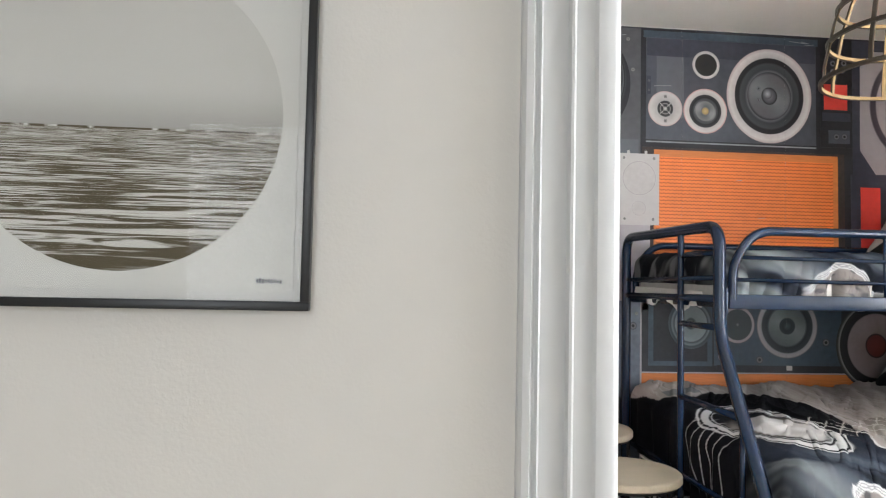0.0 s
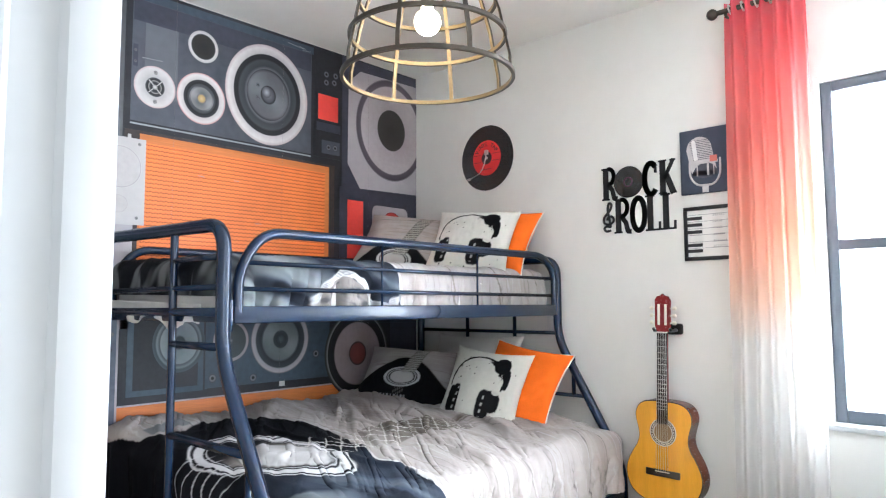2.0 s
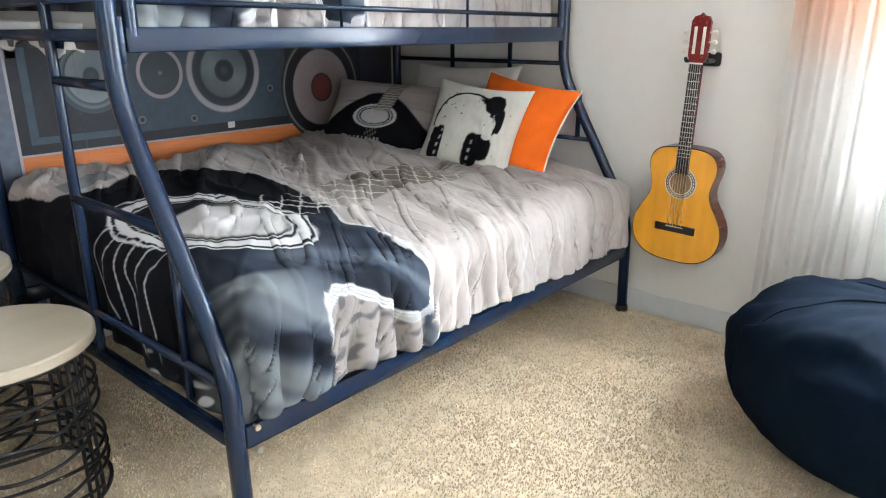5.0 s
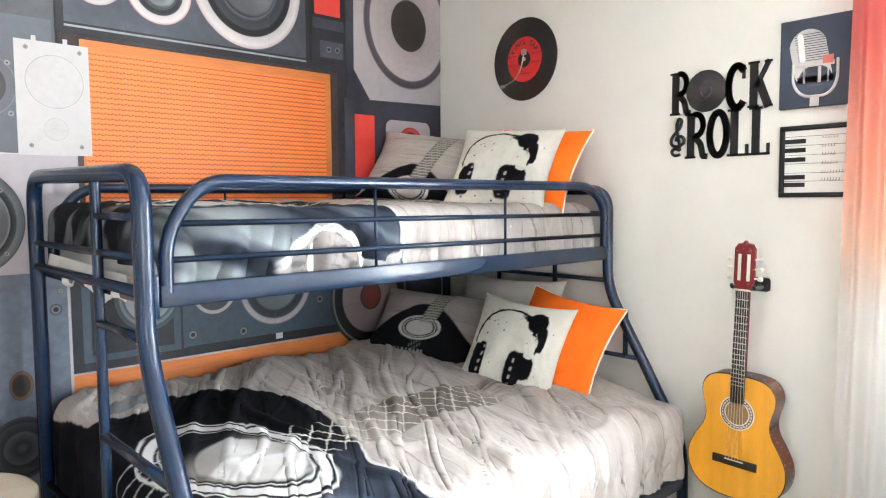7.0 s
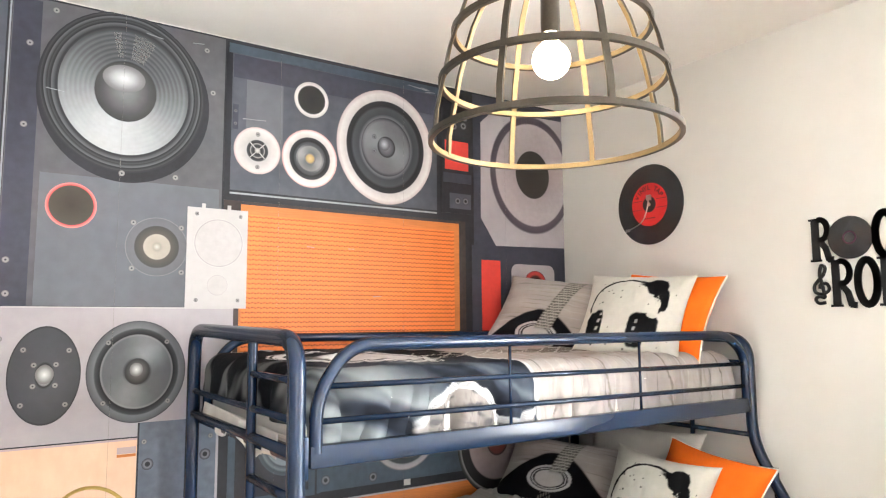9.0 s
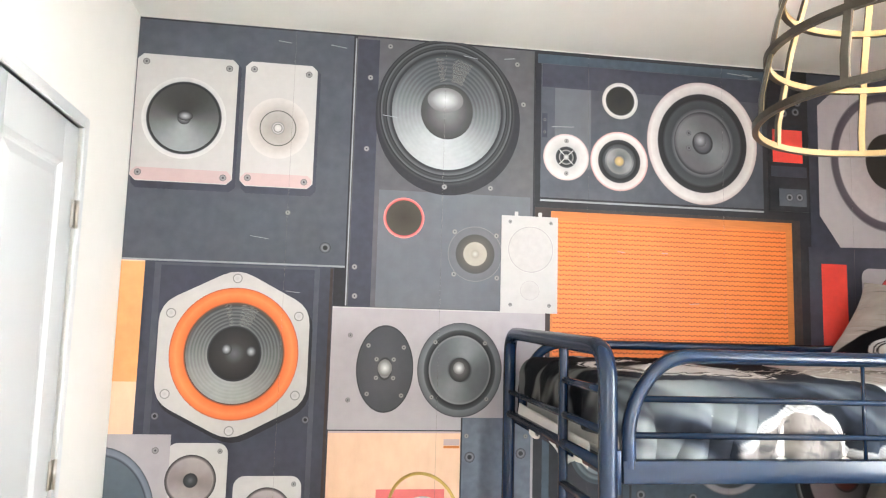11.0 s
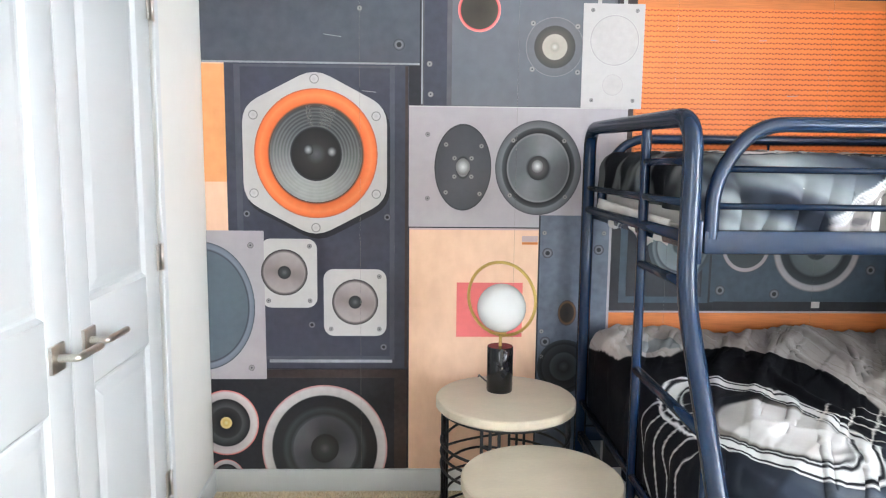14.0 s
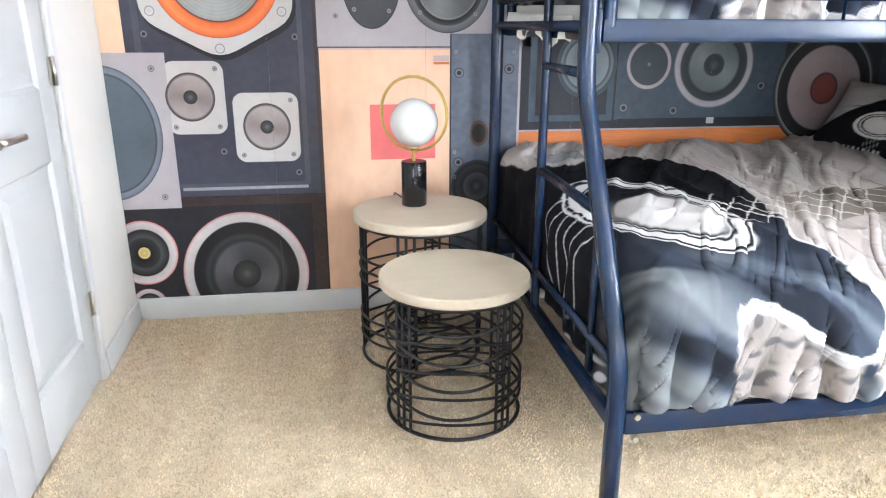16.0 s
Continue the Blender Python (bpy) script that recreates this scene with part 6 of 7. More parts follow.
# ---- wall pieces on the window wall ----
rec = thing("record_clock", (XR, 3.072, 2.162), "vinyl record wall clock with a red label and silver arm", "record clock")
VIN = material("black_vinyl", (0.010, 0.010, 0.011), 0.22, vary=0.1)
nt, n = VIN.node_tree, VIN.node_tree.nodes
wv, tc, bn = n.new("ShaderNodeTexWave"), n.new("ShaderNodeTexCoord"), n.new("ShaderNodeBump")
wv.wave_type, wv.rings_direction = "RINGS", "X"
wv.inputs["Scale"].default_value = 90
nt.links.new(tc.outputs["Object"], wv.inputs["Vector"])
bn.inputs["Strength"].default_value, bn.inputs["Distance"].default_value = 0.5, 0.001
nt.links.new(wv.outputs["Fac"], bn.inputs["Height"])
nt.links.new(bn.outputs[0], n["Principled BSDF"].inputs["Normal"])
tg = n.new("ShaderNodeTangent")
tg.direction_type, tg.axis = "RADIAL", "X"
nt.links.new(tg.outputs[0], n["Principled BSDF"].inputs["Tangent"])
n["Principled BSDF"].inputs["Anisotropic"].default_value = 0.9
n["Principled BSDF"].inputs["Specular IOR Level"].default_value = 0.9
PLUM = material("plum_record_ring", (0.09, 0.02, 0.05), 0.4)
REDL = material("red_record_label", (0.68, 0.028, 0.028), 0.4, vary=0.08, scale=30)


def wall_disc(name, y, z, r, x, t, mat, parent, label="", r0=0.0):
    pr = [(r0, 0), (r, 0), (r, t), (r0, t)] + ([(r0, 0)] if r0 else [])
    bm = lathe(bmesh.new(), pr, seg=72, m=pose(0, 0, 0, 0, -90, 0))
    me = bpy.data.meshes.new(name)
    bmesh.ops.recalc_face_normals(bm, faces=bm.faces)
    bm.to_mesh(me)
    bm.free()
    me.materials.append(mat)
    o = new(name, me)
    o.parent = parent
    o.location = Vector((x, y, z)) - parent.location
    if label:
        tagged(o, label)
    return o


RY, RZ = 3.072, 2.162
wall_disc("disc", RY, RZ, 0.203, XR - 0.004, 0.004, VIN, rec, "black grooved vinyl disc")
wall_disc("record_label", RY, RZ, 0.110, XR - 0.0081, 0.0012, REDL, rec, "red paper label")
wall_disc("label_middle", RY, RZ, 0.040, XR - 0.0094, 0.0008, BLACKP, rec, "black middle of the label")
wall_disc("spindle", RY, RZ, 0.009, XR - 0.0102, 0.003, NICKEL, rec)
for dz in (0.022, -0.022):
    for sg in (-1, 1):
        part("label_line", boxed((XR - 0.0100, RY + sg * 0.045, RZ + dz - 0.0011), (XR - 0.0092, RY + sg * 0.106, RZ + dz + 0.0011)), BLACKP, rec, smooth=False)
for k in range(5):
    part("label_bar", boxed((XR - 0.0100, RY - 0.032 + 0.014 * k, RZ - 0.073), (XR - 0.0092, RY - 0.023 + 0.014 * k, RZ - 0.067)), BLACKP, rec, smooth=False)
part("tone_arm", rod((XR - 0.013, RY, RZ + 0.03), (XR - 0.014, RY + 0.012, RZ - 0.03), (XR - 0.014, RY + 0.045, RZ - 0.09), (XR - 0.012, RY + 0.135, RZ - 0.118), r=0.0032, bend=0.04), NICKEL, rec, "silver tone arm")
part("arm_head", boxed((XR - 0.018, RY + 0.128, RZ - 0.126), (XR - 0.009, RY + 0.152, RZ - 0.112), 0.002), NICKEL, rec)
part("arm_pivot", boxed((XR - 0.02, RY - 0.016, RZ + 0.02), (XR - 0.009, RY + 0.012, RZ + 0.048), 0.003), NICKEL, rec)


def letters(name, text, size, thick, y, z, x, mat, parent, squeeze=1.0, align="LEFT", spacing=1.0, heavy=0.0, label=""):
    """Raised letters on the window wall, reading as one faces it. y is where the first letter begins."""
    cu = bpy.data.curves.new(name, "FONT")
    cu.body, cu.size, cu.extrude, cu.offset, cu.space_character = text, size, thick / 2, heavy, spacing
    cu.align_x = align
    o = new("draft", cu)
    me = bpy.data.meshes.new_from_object(o)
    bpy.data.objects.remove(o)
    me.name = name
    me.transform(Matrix.Translation((x - thick / 2, y, z)) @ Matrix.Rotation(radians(-90), 4, "Z") @ Matrix.Rotation(radians(90), 4, "X") @ Matrix.Diagonal((squeeze, 1, 1, 1)))
    return put(name, me, mat, parent, label, smooth=False)


for k, ch in enumerate("VINYL TAP"):
    if ch != " ":
        a = radians(150 - 15 * k)
        o = letters("label_letter", ch, 0.034, 0.0008, 0, 0, 0, BLACKP, rec, align="CENTER", heavy=0.0008)
        o.data.transform(Matrix.Translation((XR - 0.0096, RY - 0.074 * math.cos(a), RZ + 0.074 * math.sin(a))) @ Matrix.Rotation(a - radians(90), 4, "X").inverted())
rock = thing("wall_sign", (XR, 2.07, 1.63), "black cut-out metal wall sign reading ROCK & ROLL", "wall sign")
SH = 0.228


def slab_letter(ch, y0, y1, z0, z1, x0=XR - 0.008, x1=XR - 0.002):
    """A narrow slab-serif capital in strokes, between y0 (its left, as read) and y1."""
    bm = bmesh.new()
    w = y0 - y1
    st = 0.030

    def bar(a, b, c, d):
        box(bm, (x0, y0 - a * w, z0 + c * (z1 - z0)), (x1, y0 - b * w, z0 + d * (z1 - z0)))

    def strokes(pts, t):
        for p, q in zip(pts, pts[1:]):
            a, b = Vector((0, y0 - p[0] * w, z0 + p[1] * (z1 - z0))), Vector((0, y0 - q[0] * w, z0 + q[1] * (z1 - z0)))
            d = (b - a).normalized()
            nrm = Vector((0, -d.z, d.y)) * t / 2
            e = d * t * 0.18
            vs = [bm.verts.new((xx, v.y, v.z)) for xx in (x0, x1) for v in (a - e + nrm, b + e + nrm, b + e - nrm, a - e - nrm)]
            for f in ((0, 1, 2, 3), (7, 6, 5, 4), (0, 4, 5, 1), (1, 5, 6, 2), (2, 6, 7, 3), (3, 7, 4, 0)):
                bm.faces.new([vs[i] for i in f])

    def oval(a0, a1, cx, cz, rx, rz, t, n=22):
        strokes([(cx + rx * math.cos(radians(a0 + (a1 - a0) * i / n)), cz + rz * math.sin(radians(a0 + (a1 - a0) * i / n))) for i in range(n + 1)], t)
    k = st / w
    if ch == "R":
        bar(0.10, 0.10 + k, 0, 1)
        bar(0, 0.10 + k + 0.06, 0, 0.05)
        bar(0, 0.5, 0.95, 1)
        oval(100, -95, 0.50, 0.73, 0.33, 0.235, 0.022)
        strokes([(0.42, 0.5), (0.72, 0.30), (0.84, 0.04), (1.0, 0.03)], 0.024)
    elif ch == "O":
        oval(0, 360, 0.5, 0.5, 0.36, 0.46, 0.027, 32)
        strokes([(0.16, 0.3), (0.16, 0.7)], 0.02)
        strokes([(0.84, 0.3), (0.84, 0.7)], 0.02)
    elif ch == "C":
        oval(50, 310, 0.52, 0.5, 0.40, 0.46, 0.027, 30)
        strokes([(0.14, 0.3), (0.14, 0.7)], 0.02)
        bar(0.74, 0.88, 0.66, 0.96)
    elif ch == "K":
        bar(0.08, 0.08 + k, 0, 1)
        bar(0, 0.08 + k + 0.06, 0, 0.05)
        bar(0, 0.08 + k + 0.06, 0.95, 1)
        strokes([(0.36, 0.46), (0.86, 0.98)], 0.018)
        strokes([(0.46, 0.56), (0.86, 0.02)], 0.030)
        bar(0.68, 1.0, 0.95, 1)
        bar(0.70, 1.04, 0, 0.05)
    elif ch == "L":
        bar(0.14, 0.14 + k, 0, 1)
        bar(0, 0.14 + k + 0.1, 0.95, 1)
        bar(0, 0.98, 0, 0.05)
        bar(0.84, 0.98, 0.0, 0.24)
    return bm


for ch, a, b in (("R", 2.280, 2.194), ("C", 2.044, 1.958), ("K", 1.958, 1.868)):
    part("letter", slab_letter(ch, a, b, 1.808, 1.981), BLACKP, rock, smooth=False)
for ch, a, b in (("R", 2.211, 2.119), ("O", 2.120, 2.024), ("L", 2.034, 1.950), ("L", 1.950, 1.870)):
    part("letter", slab_letter(ch, a, b, 1.627, 1.810), BLACKP, rock, smooth=False)
wall_disc("sign_record", 2.125, 1.893, 0.083, XR - 0.002, 0.006, VIN, rock, "small vinyl disc in the place of a letter")
wall_disc("sign_record_label", 2.125, 1.893, 0.026, XR - 0.0082, 0.0008, PLUM, rock, "", 0.020)
amp = [(2.232, 1.645), (2.252, 1.64), (2.262, 1.66), (2.248, 1.672), (2.232, 1.66), (2.236, 1.70), (2.245, 1.76), (2.238, 1.795), (2.226, 1.785), (2.232, 1.755), (2.262, 1.715), (2.262, 1.685), (2.236, 1.676), (2.216, 1.695), (2.224, 1.722), (2.244, 1.718), (2.246, 1.70)]
part("ampersand", tube(bmesh.new(), fillet([(XR - 0.006, 2.242 + (y - 2.239) * 1.35, z) for y, z in amp], 0.02, 5), 0.0068, 8), BLACKP, rock, "clef-shaped ampersand")

# microphone canvas
mic = thing("canvas_print", (XR, 1.70, 1.79), "square canvas print of a silver microphone on blue", "canvas print")
NAVYC = material("canvas_blue", (0.050, 0.062, 0.095), 0.8, vary=0.12, scale=10, bump=0.4, bump_scale=500)
part("canvas", boxed((XR - 0.016, 1.53, 1.787), (XR - 0.001, 1.838, 2.104), 0.003), NAVYC, mic)
SILV = material("print_silver", (0.52, 0.50, 0.50), 0.6, vary=0.12, scale=14)
SILVD = material("print_dark_silver", (0.07, 0.075, 0.10), 0.6, vary=0.2, scale=20)


def wall_shape(name, outline, mat, parent, x, t=0.0012, label=""):
    bm = bmesh.new()
    f = bm.faces.new([bm.verts.new((x, y, z)) for y, z in outline])
    g = bmesh.ops.extrude_face_region(bm, geom=[f])
    bmesh.ops.translate(bm, verts=[v for v in g["geom"] if isinstance(v, bmesh.types.BMVert)], vec=(t, 0, 0))
    return part(name, bm, mat, parent, label, smooth=False)


def pill(cy, z0, z1, hw, lean_=0.0, n=10):
    out = [(cy - hw * math.cos(math.pi * i / n) + lean_ * 1, z1 - hw + hw * math.sin(math.pi * i / n)) for i in range(n + 1)]
    return out + [(cy + hw * math.cos(math.pi * i / n), z0 + hw * 0.6 - hw * 0.6 * math.sin(math.pi * i / n)) for i in range(n + 1)]


MXF = XR - 0.0172
wall_shape("microphone_head", pill(1.722, 1.865, 2.065, 0.062, 0.02), SILV, mic, MXF, label="printed microphone")
for k in range(12):
    part("grille_line", boxed((MXF - 0.0009, 1.672 + 0.0016 * k, 1.952 + 0.0085 * k), (MXF - 0.0002, 1.772 + 0.0016 * k, 1.9545 + 0.0085 * k)), SILVD, mic, smooth=False)
wall_shape("microphone_shine", pill(1.758, 1.95, 2.05, 0.010, 0.01), material("print_bright_silver", (0.78, 0.76, 0.74), 0.6, vary=0.08), mic, MXF - 0.0016)
for y_, w_ in ((1.752, 0.006), (1.700, 0.010), (1.672, 0.004)):
    part("chrome_rib", boxed((MXF - 0.0026, y_ - w_ / 2, 1.872), (MXF - 0.0018, y_ + w_ / 2, 1.928)), SILV, mic, smooth=False)
wall_shape("microphone_lower", pill(1.715, 1.86, 1.935, 0.060), SILVD, mic, MXF - 0.0012)
part("microphone_band", boxed((MXF - 0.003, 1.652, 1.930), (MXF, 1.778, 1.944), 0.0005), SILV, mic)
part("microphone_yoke", tube(bmesh.new(), fillet([(MXF, 1.79, 1.945), (MXF, 1.79, 1.87), (MXF, 1.755, 1.825), (MXF, 1.67, 1.825), (MXF, 1.642, 1.87), (MXF, 1.642, 1.95)], 0.05, 6), 0.005, 8), SILV, mic)
part("microphone_stem", boxed((MXF - 0.003, 1.70, 1.79), (MXF, 1.73, 1.83), 0.0005), SILV, mic)
part("microphone_badge", boxed((MXF - 0.004, 1.655, 1.935), (MXF - 0.0005, 1.69, 1.965), 0.001), material("print_coral", (0.62, 0.16, 0.12), 0.6), mic)
# framed piano keys
key = thing("framed_print", (XR, 1.70, 1.464), "black-framed print of piano keys with handwritten lines", "framed print")
for a, b in (((1.53, 1.464), (1.832, 1.482)), ((1.53, 1.707), (1.832, 1.725)), ((1.53, 1.482), (1.548, 1.707)), ((1.814, 1.482), (1.832, 1.707))):
    part("frame_bar", boxed((XR - 0.015, a[0], a[1]), (XR - 0.001, b[0], b[1]), 0.002), BLACKP, key)
part("paper", boxed((XR - 0.009, 1.548, 1.482), (XR - 0.004, 1.814, 1.707)), material("white_print_paper", (0.74, 0.73, 0.70), 0.7, vary=0.02), key, smooth=False)
for z in (1.51, 1.538, 1.602, 1.636, 1.668):
    part("piano_key", boxed((XR - 0.0105, 1.742, z - 0.008), (XR - 0.0088, 1.814, z + 0.008)), BLACKP, key, smooth=False)
for z in (1.523, 1.553, 1.587, 1.618, 1.652, 1.685):
    part("key_line", boxed((XR - 0.0098, 1.60, z - 0.0007), (XR - 0.0088, 1.814, z + 0.0007)), SILVD, key, smooth=False)
for z, wd in ((1.68, 0.05), (1.65, 0.045), (1.62, 0.04), (1.588, 0.055), (1.556, 0.085), (1.53, 0.06)):
    y = 1.69
    while y > 1.69 - wd:
        part("writing_bar", boxed((XR - 0.0098, y - 0.006, z - 0.005), (XR - 0.0088, y - 0.0045, z + 0.005)), SILVD, key, smooth=False)
        part("writing_bar", boxed((XR - 0.0098, y - 0.005, z - 0.005), (XR - 0.0088, y, z - 0.0036)), SILVD, key, smooth=False)
        y -= 0.0095

# ---- curtain on its rod ----
rodt = thing("curtain_rod", (XR - 0.1, 0.6, 2.62), "bronze curtain rod with ball finials above the window", "curtain rod")
part("rod", rod((4.0, 1.60, 2.615), (4.0, -0.3, 2.615), r=0.012), BRONZE, rodt)
part("finial", lathe(bmesh.new(), [(0.026 * math.sin(a), -0.026 * math.cos(a)) for a in (math.pi * i / 14 for i in range(15))], (4.0, 1.622, 2.615), 24), BRONZE, rodt)
part("bracket", rod((4.0, 1.56, 2.615), (4.0, 1.56, 2.59), (XR, 1.56, 2.59), r=0.007, bend=0.01), BRONZE, rodt)
CURT = bpy.data.materials.new("sheer_ombre_voile")
CURT.use_nodes = True
nt, n = CURT.node_tree, CURT.node_tree.nodes
tc, sp, ramp = n.new("ShaderNodeTexCoord"), n.new("ShaderNodeSeparateXYZ"), n.new("ShaderNodeValToRGB")
nt.links.new(tc.outputs["Object"], sp.inputs[0])
mr, wob = n.new("ShaderNodeMapRange"), n.new("ShaderNodeTexNoise")
mr.inputs["From Min"].default_value, mr.inputs["From Max"].default_value = 0.0, 2.7
wob.inputs["Scale"].default_value = 6
ad = n.new("ShaderNodeMath")
ad.operation = "MULTIPLY_ADD"
ad.inputs[1].default_value = 0.10
nt.links.new(wob.outputs["Fac"], ad.inputs[0])
nt.links.new(sp.outputs["Z"], ad.inputs[2])
nt.links.new(ad.outputs[0], mr.inputs["Value"])
nt.links.new(mr.outputs[0], ramp.inputs[0])
el = ramp.color_ramp.elements
for p, c in ((0.0, (0.80, 0.78, 0.76)), (0.42, (0.80, 0.77, 0.74)), (0.50, (0.82, 0.58, 0.45)), (0.60, (0.84, 0.42, 0.30)), (0.76, (0.82, 0.24, 0.20)), (1.0, (0.76, 0.085, 0.12))):
    e = el[0] if p == 0.0 else (el[-1] if p == 1.0 else el.new(p))
    e.position, e.color = p, (*c, 1)
df, tr, tp, m1, m2 = n.new("ShaderNodeBsdfDiffuse"), n.new("ShaderNodeBsdfTranslucent"), n.new("ShaderNodeBsdfTransparent"), n.new("ShaderNodeMixShader"), n.new("ShaderNodeMixShader")
nt.links.new(ramp.outputs[0], df.inputs[0])
nt.links.new(ramp.outputs[0], tr.inputs[0])
m1.inputs[0].default_value, m2.inputs[0].default_value = 0.5, 0.16
nt.links.new(df.outputs[0], m1.inputs[1])
nt.links.new(tr.outputs[0], m1.inputs[2])
nt.links.new(m1.outputs[0], m2.inputs[1])
nt.links.new(tp.outputs[0], m2.inputs[2])
nt.links.new(m2.outputs[0], n["Material Output"].inputs[0])
ya, za = np.linspace(0, 1, 150), np.linspace(0, 1, 60)
A, B = np.meshgrid(ya, za, indexing="ij")
spread = 1.0 + 0.10 * B
Yc = 1.395 + (A - 0.5) * 0.345 * spread + 0.012 * B
Xc = 4.0 + (0.026 - 0.006 * B) * np.sin(A * 2 * math.pi * 5.5 + 0.7 * np.sin(B * 3)) + 0.012 * smooth_noise(A, B * 0.6, 5, 0.3)
Zc = 2.655 - B * 2.635
me = grid_mesh("curtain_panel", np.stack([Xc, Yc, Zc], -1))
me.materials.append(CURT)
ct = thing("curtain", (4.0, 1.4, 0.02), "sheer curtain fading from coral red to white beside the window", "curtain")
put("curtain_panel", me, CURT, ct)
for k in range(6):
    y = 1.25 + 0.058 * k
    bm = tube(bmesh.new(), [(4.0 + 0.021 * math.cos(a), y + 0.004 * math.sin(a), 2.615 + 0.021 * math.sin(a)) for a in (2 * math.pi * i / 20 for i in range(20))], 0.004, 6, closed=True)
    part("grommet", bm, NICKEL, ct)

# ---- bean bag ----
na, nb = 96, 48
th, ph = np.meshgrid(np.linspace(0, 2 * math.pi, na), np.linspace(0, math.pi, nb), indexing="ij")
rr = np.sin(ph) ** 0.72
bx = 0.52 * rr * np.cos(th) * (1 + 0.05 * np.cos(2 * th + 0.5))
by = 0.56 * rr * np.sin(th)
bz = 0.245 - 0.245 * np.sign(np.cos(ph)) * np.abs(np.cos(ph)) ** 0.8
k = smooth_noise(np.cos(th) * 0.5, np.sin(th) * 0.5 + ph * 0.2, 43, 0.3) * np.sin(ph)
k2 = smooth_noise(np.cos(th) + ph * 0.4, np.sin(th), 47, 0.22) * np.sin(ph)
up = np.clip(bz / 0.5, 0, 1)
bz = bz + up * (0.05 * k + 0.022 * k2) + 0.06 * up * np.cos(th - 2.4) * np.sin(ph)
crease = np.clip(1 - np.abs(smooth_noise(np.cos(th) * 0.55 + ph * 0.22, np.sin(th) * 0.55 - ph * 0.1, 53, 0.42)) * 6, 0, 1) ** 2
bz = bz + up * 0.022 * crease * np.sin(ph)
grow = 1 + 0.03 * k2 + 0.03 * k + 0.022 * crease * np.sin(ph)
flatten = np.clip(bz / 0.10, 0, 1)
pos = np.stack([3.555 + bx * grow * (0.86 + 0.14 * flatten), 0.94 + by * grow * (0.86 + 0.14 * flatten), np.clip(bz, 0.002, None)], -1)
bb = thing("bean_bag", (3.555, 0.94, 0), "large navy blue fabric bean bag slumped on the carpet", "bean bag")
put("bag", grid_mesh("bag", pos[:, ::-1]), DENIM, bb)
for k in range(6):
    j = int(na * k / 6)
    part("seam", tube(bmesh.new(), [Vector(p) + Vector((0, 0, 0.001)) for p in pos[j, 8:].tolist()], 0.003, 6), DENIM, bb)

# ---- framed sea print in the hall ----
pic = thing("framed_picture", (0.234, HALL_Y, 1.23), "black-framed round sea print behind glass on the hall wall", "framed picture")
PX0, PX1, PZ0, PZ1 = -0.055, 0.535, 1.221, 1.811
yb_, yf_ = HALL_Y - 0.001, HALL_Y - 0.030
for a, b in (((PX0, PZ0), (PX1, PZ0 + 0.014)), ((PX0, PZ1 - 0.014), (PX1, PZ1)), ((PX0, PZ0 + 0.014), (PX0 + 0.014, PZ1 - 0.014)), ((PX1 - 0.014, PZ0 + 0.014), (PX1, PZ1 - 0.014))):
    part("frame_bar", boxed((a[0], yf_, a[1]), (b[0], yb_, b[1]), 0.0015), BLACKP, pic)
part("mount", boxed((PX0 + 0.013, yf_ + 0.016, PZ0 + 0.013), (PX1 - 0.013, yb_, PZ1 - 0.013)), material("white_mount_board", (0.68, 0.66, 0.61), 0.8, vary=0.02), pic, smooth=False)
# deckle-edged sheet
rs = random.Random(3)
sx0, sx1, sz0, sz1 = PX0 + 0.026, PX1 - 0.026, PZ0 + 0.028, PZ1 - 0.026
edge = []
for (ax, az), (bx_, bz_) in zip(((sx0, sz0), (sx1, sz0), (sx1, sz1), (sx0, sz1)), ((sx1, sz0), (sx1, sz1), (sx0, sz1), (sx0, sz0))):
    for i in range(40):
        s = i / 40
        edge.append((ax + (bx_ - ax) * s + rs.uniform(-0.0012, 0.0012), az + (bz_ - az) * s + rs.uniform(-0.0012, 0.0012)))
part("paper_sheet", slab(bmesh.new(), edge, yf_ + 0.013, yf_ + 0.0155), material("warm_rag_paper", (0.72, 0.70, 0.64), 0.85, vary=0.02, bump=0.3, bump_scale=120), pic, smooth=False)
SEA = bpy.data.materials.new("printed_sea")
SEA.use_nodes = True
nt, n = SEA.node_tree, SEA.node_tree.nodes
p = n["Principled BSDF"]
p.inputs["Roughness"].default_value = 0.8
tc, sp = n.new("ShaderNodeTexCoord"), n.new("ShaderNodeSeparateXYZ")
nt.links.new(tc.outputs["Object"], sp.inputs[0])
HOR = 1.498


def mnode(op, a, b=None, c=None):
    k = n.new("ShaderNodeMath")
    k.operation = op
    for i, v in enumerate((a, b, c)):
        if v is None:
            continue
        if isinstance(v, (int, float)):
            k.inputs[i].default_value = v
        else:
            nt.links.new(v, k.inputs[i])
    return k.outputs[0]


depth = mnode("MAXIMUM", mnode("SUBTRACT", HOR, sp.outputs["Z"]), 0.003)
inv = mnode("DIVIDE", 0.42, mnode("ADD", depth, 0.035))
cx_ = n.new("ShaderNodeCombineXYZ")
nt.links.new(mnode("MULTIPLY", mnode("MULTIPLY", sp.outputs["X"], inv), 1.9), cx_.inputs[0])
nt.links.new(mnode("MULTIPLY", inv, 11.0), cx_.inputs[1])
sea_n = n.new("ShaderNodeTexNoise")
sea_n.inputs["Scale"].default_value, sea_n.inputs["Detail"].default_value, sea_n.inputs["Roughness"].default_value, sea_n.inputs["Distortion"].default_value = 1.0, 6, 0.58, 0.9
nt.links.new(cx_.outputs[0], sea_n.inputs["Vector"])
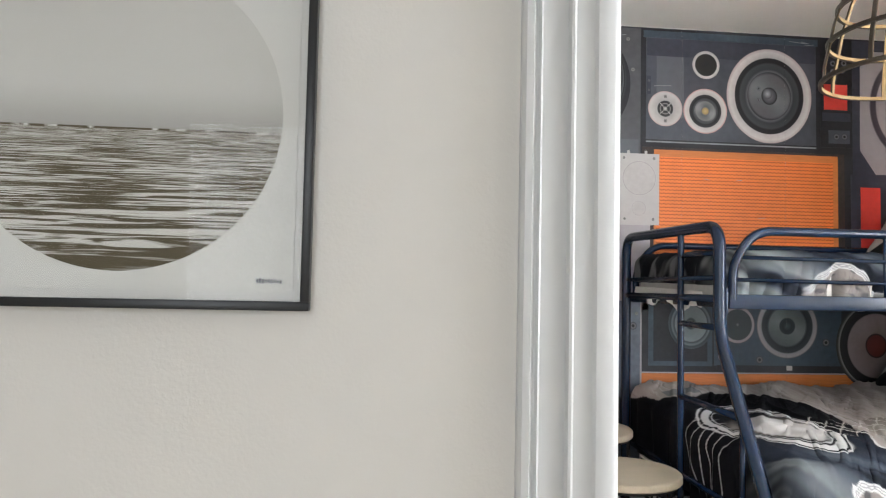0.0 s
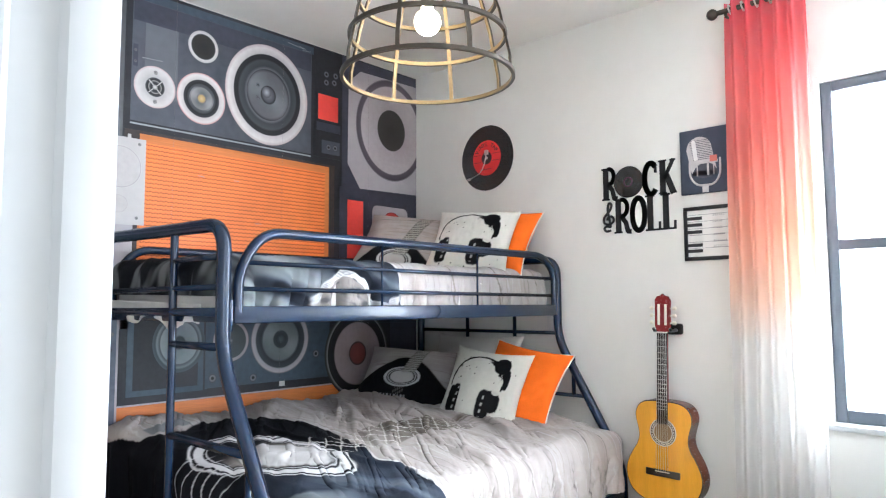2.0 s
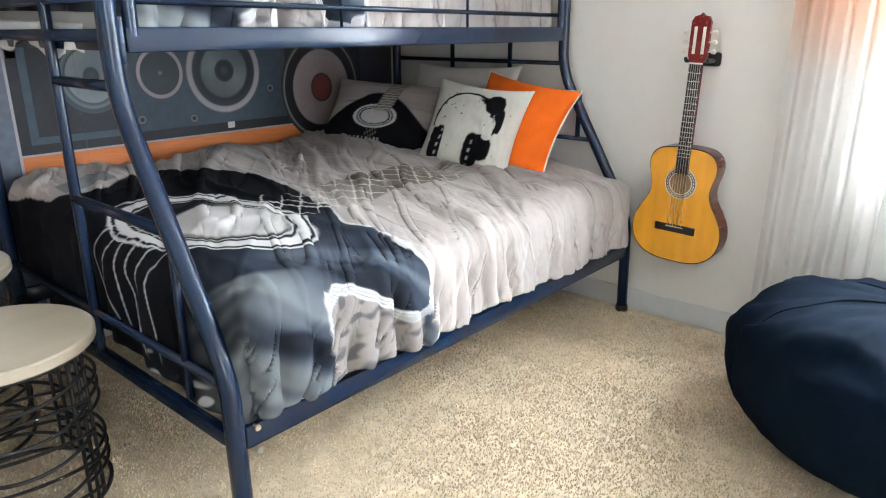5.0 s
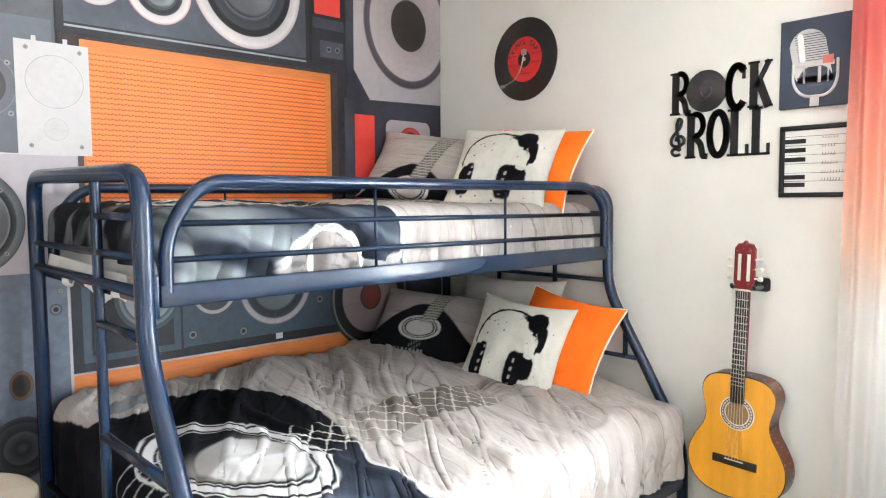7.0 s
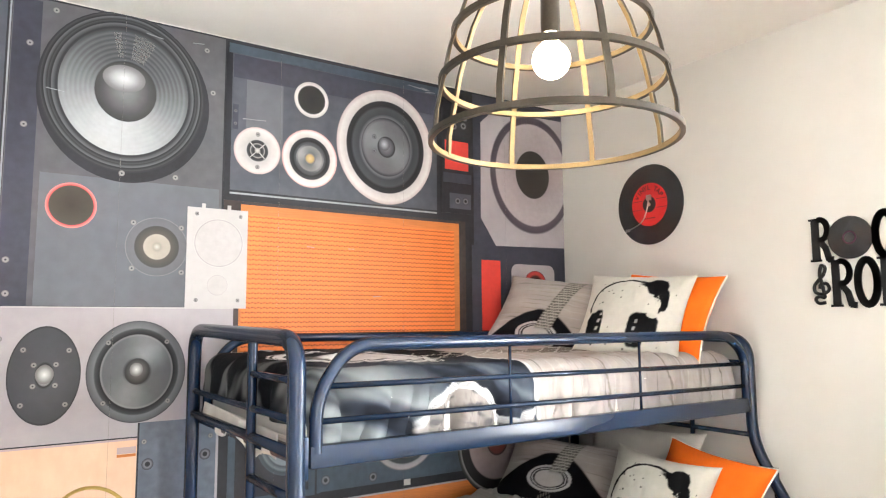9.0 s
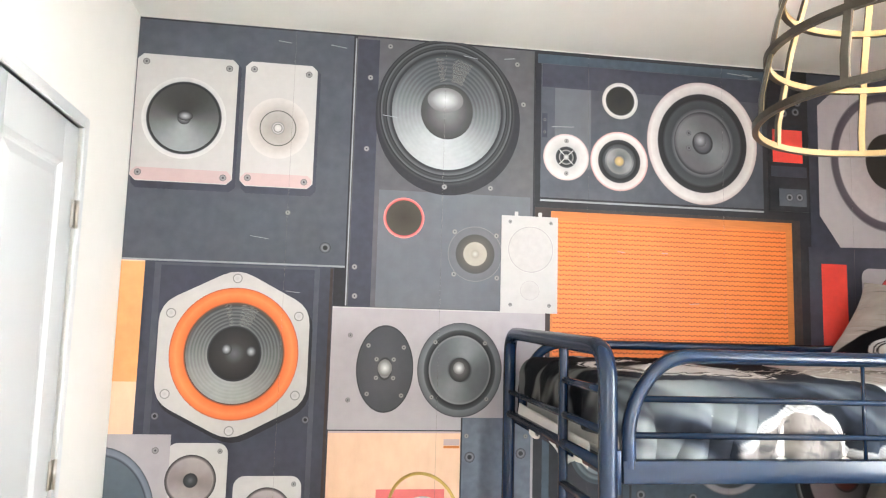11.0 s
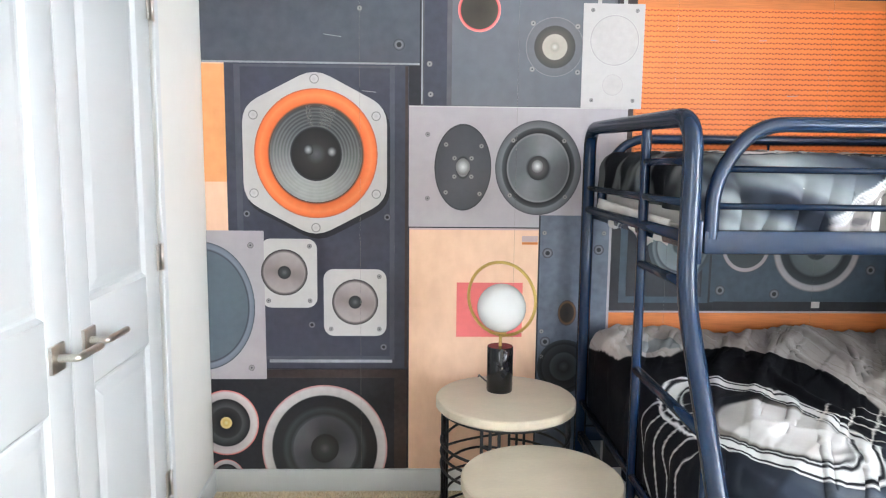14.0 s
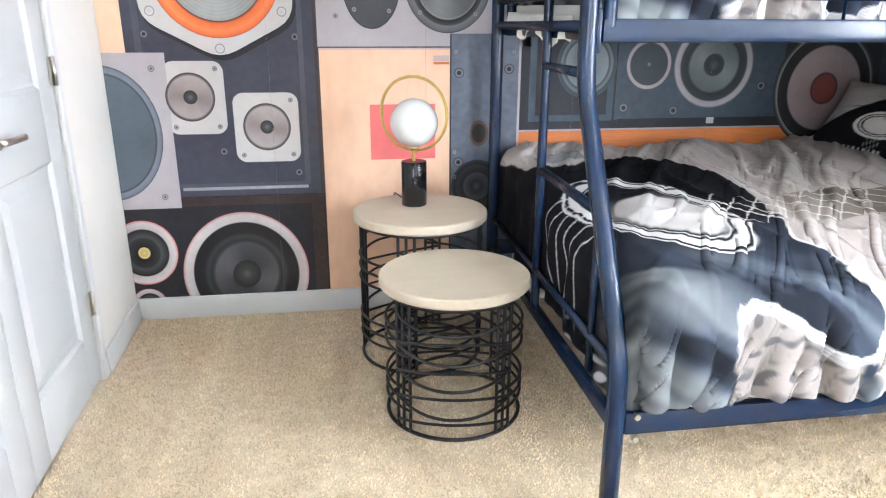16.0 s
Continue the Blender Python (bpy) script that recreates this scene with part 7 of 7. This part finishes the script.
wave = n.new("ShaderNodeValToRGB")
wave.color_ramp.elements[0].position, wave.color_ramp.elements[1].position = 0.485, 0.545
wave.color_ramp.elements[0].color, wave.color_ramp.elements[1].color = (0.105, 0.083, 0.045, 1), (0.66, 0.63, 0.57, 1)
bias = mnode("SUBTRACT", sea_n.outputs["Fac"], mnode("MULTIPLY", mnode("MAXIMUM", mnode("SUBTRACT", depth, 0.16), 0), 1.1))
nt.links.new(bias, wave.inputs[0])
skyr = n.new("ShaderNodeValToRGB")
skyr.color_ramp.elements[0].position, skyr.color_ramp.elements[1].position = 0.0, 1.0
skyr.color_ramp.elements[0].color, skyr.color_ramp.elements[1].color = (0.42, 0.40, 0.36, 1), (0.60, 0.57, 0.51, 1)
em = skyr.color_ramp.elements.new(0.25)
em.color = (0.62, 0.60, 0.54, 1)
nt.links.new(mnode("MULTIPLY", mnode("SUBTRACT", sp.outputs["Z"], HOR), 4.0), skyr.inputs[0])
mx = n.new("ShaderNodeMix")
mx.data_type = "RGBA"
nt.links.new(mnode("GREATER_THAN", sp.outputs["Z"], HOR), mx.inputs["Factor"])
nt.links.new(wave.outputs[0], mx.inputs["A"])
nt.links.new(skyr.outputs[0], mx.inputs["B"])
nt.links.new(mx.outputs["Result"], p.inputs["Base Color"])
me_b = lathe(bmesh.new(), [(0, 0), (0.245, 0), (0.245, 0.0008), (0, 0.0008)], seg=96, m=pose(0.240, yf_ + 0.0128, 1.522, 90, 0, 0))
part("sea_circle", me_b, SEA, pic, "round brown and white sea print", smooth=False)
rs = random.Random(9)
for k in range(9):
    part("signature_bar", boxed((0.452 + 0.0045 * k, yf_ + 0.0124, 1.262 + rs.uniform(0, 0.002)), (0.455 + 0.0045 * k, yf_ + 0.0131, 1.268 + rs.uniform(0, 0.003))), SILVD, pic, smooth=False)
PGL = bpy.data.materials.new("picture_glass")
PGL.use_nodes = True
q = PGL.node_tree.nodes["Principled BSDF"]
q.inputs["Transmission Weight"].default_value, q.inputs["Roughness"].default_value, q.inputs["IOR"].default_value = 1.0, 0.0, 1.14
o = part("picture_glass", boxed((PX0 + 0.0135, yf_ + 0.006, PZ0 + 0.0135), (PX1 - 0.0135, yf_ + 0.008, PZ1 - 0.0135)), PGL, pic, smooth=False)
o.visible_shadow = False

# ---- carpet pile where the camera stands nearest: tufts of yarn ----
rng = np.random.default_rng(4)
cnt = 170000
tx, ty = rng.uniform(0.5, 4.05, cnt), rng.uniform(1.1, 3.68, cnt)
hgt, ang, ln = rng.uniform(0.004, 0.010, cnt), rng.uniform(0, 6.28, cnt), rng.uniform(0.002, 0.006, cnt)
base = np.stack([tx, ty, np.zeros(cnt)], -1)
vs = []
for k in range(3):
    a = ang + k * 2.094
    vs.append(base + np.stack([0.0032 * np.cos(a), 0.0032 * np.sin(a), np.full(cnt, -0.001)], -1))
vs.append(base + np.stack([ln * np.cos(ang), ln * np.sin(ang), hgt], -1))
verts = np.stack(vs, 1).reshape(-1, 3)
i0 = np.arange(cnt) * 4
faces = np.concatenate([np.stack([i0, i0 + 1, i0 + 3], -1), np.stack([i0 + 1, i0 + 2, i0 + 3], -1), np.stack([i0 + 2, i0, i0 + 3], -1)])
me = bpy.data.meshes.new("carpet_pile")
me.from_pydata(verts.tolist(), [], faces.tolist())
o = put("carpet_pile", me, TUFT, smooth=False)
tagged(o, "beige twisted yarn tufts of the carpet pile", "carpet", kind="stuff")
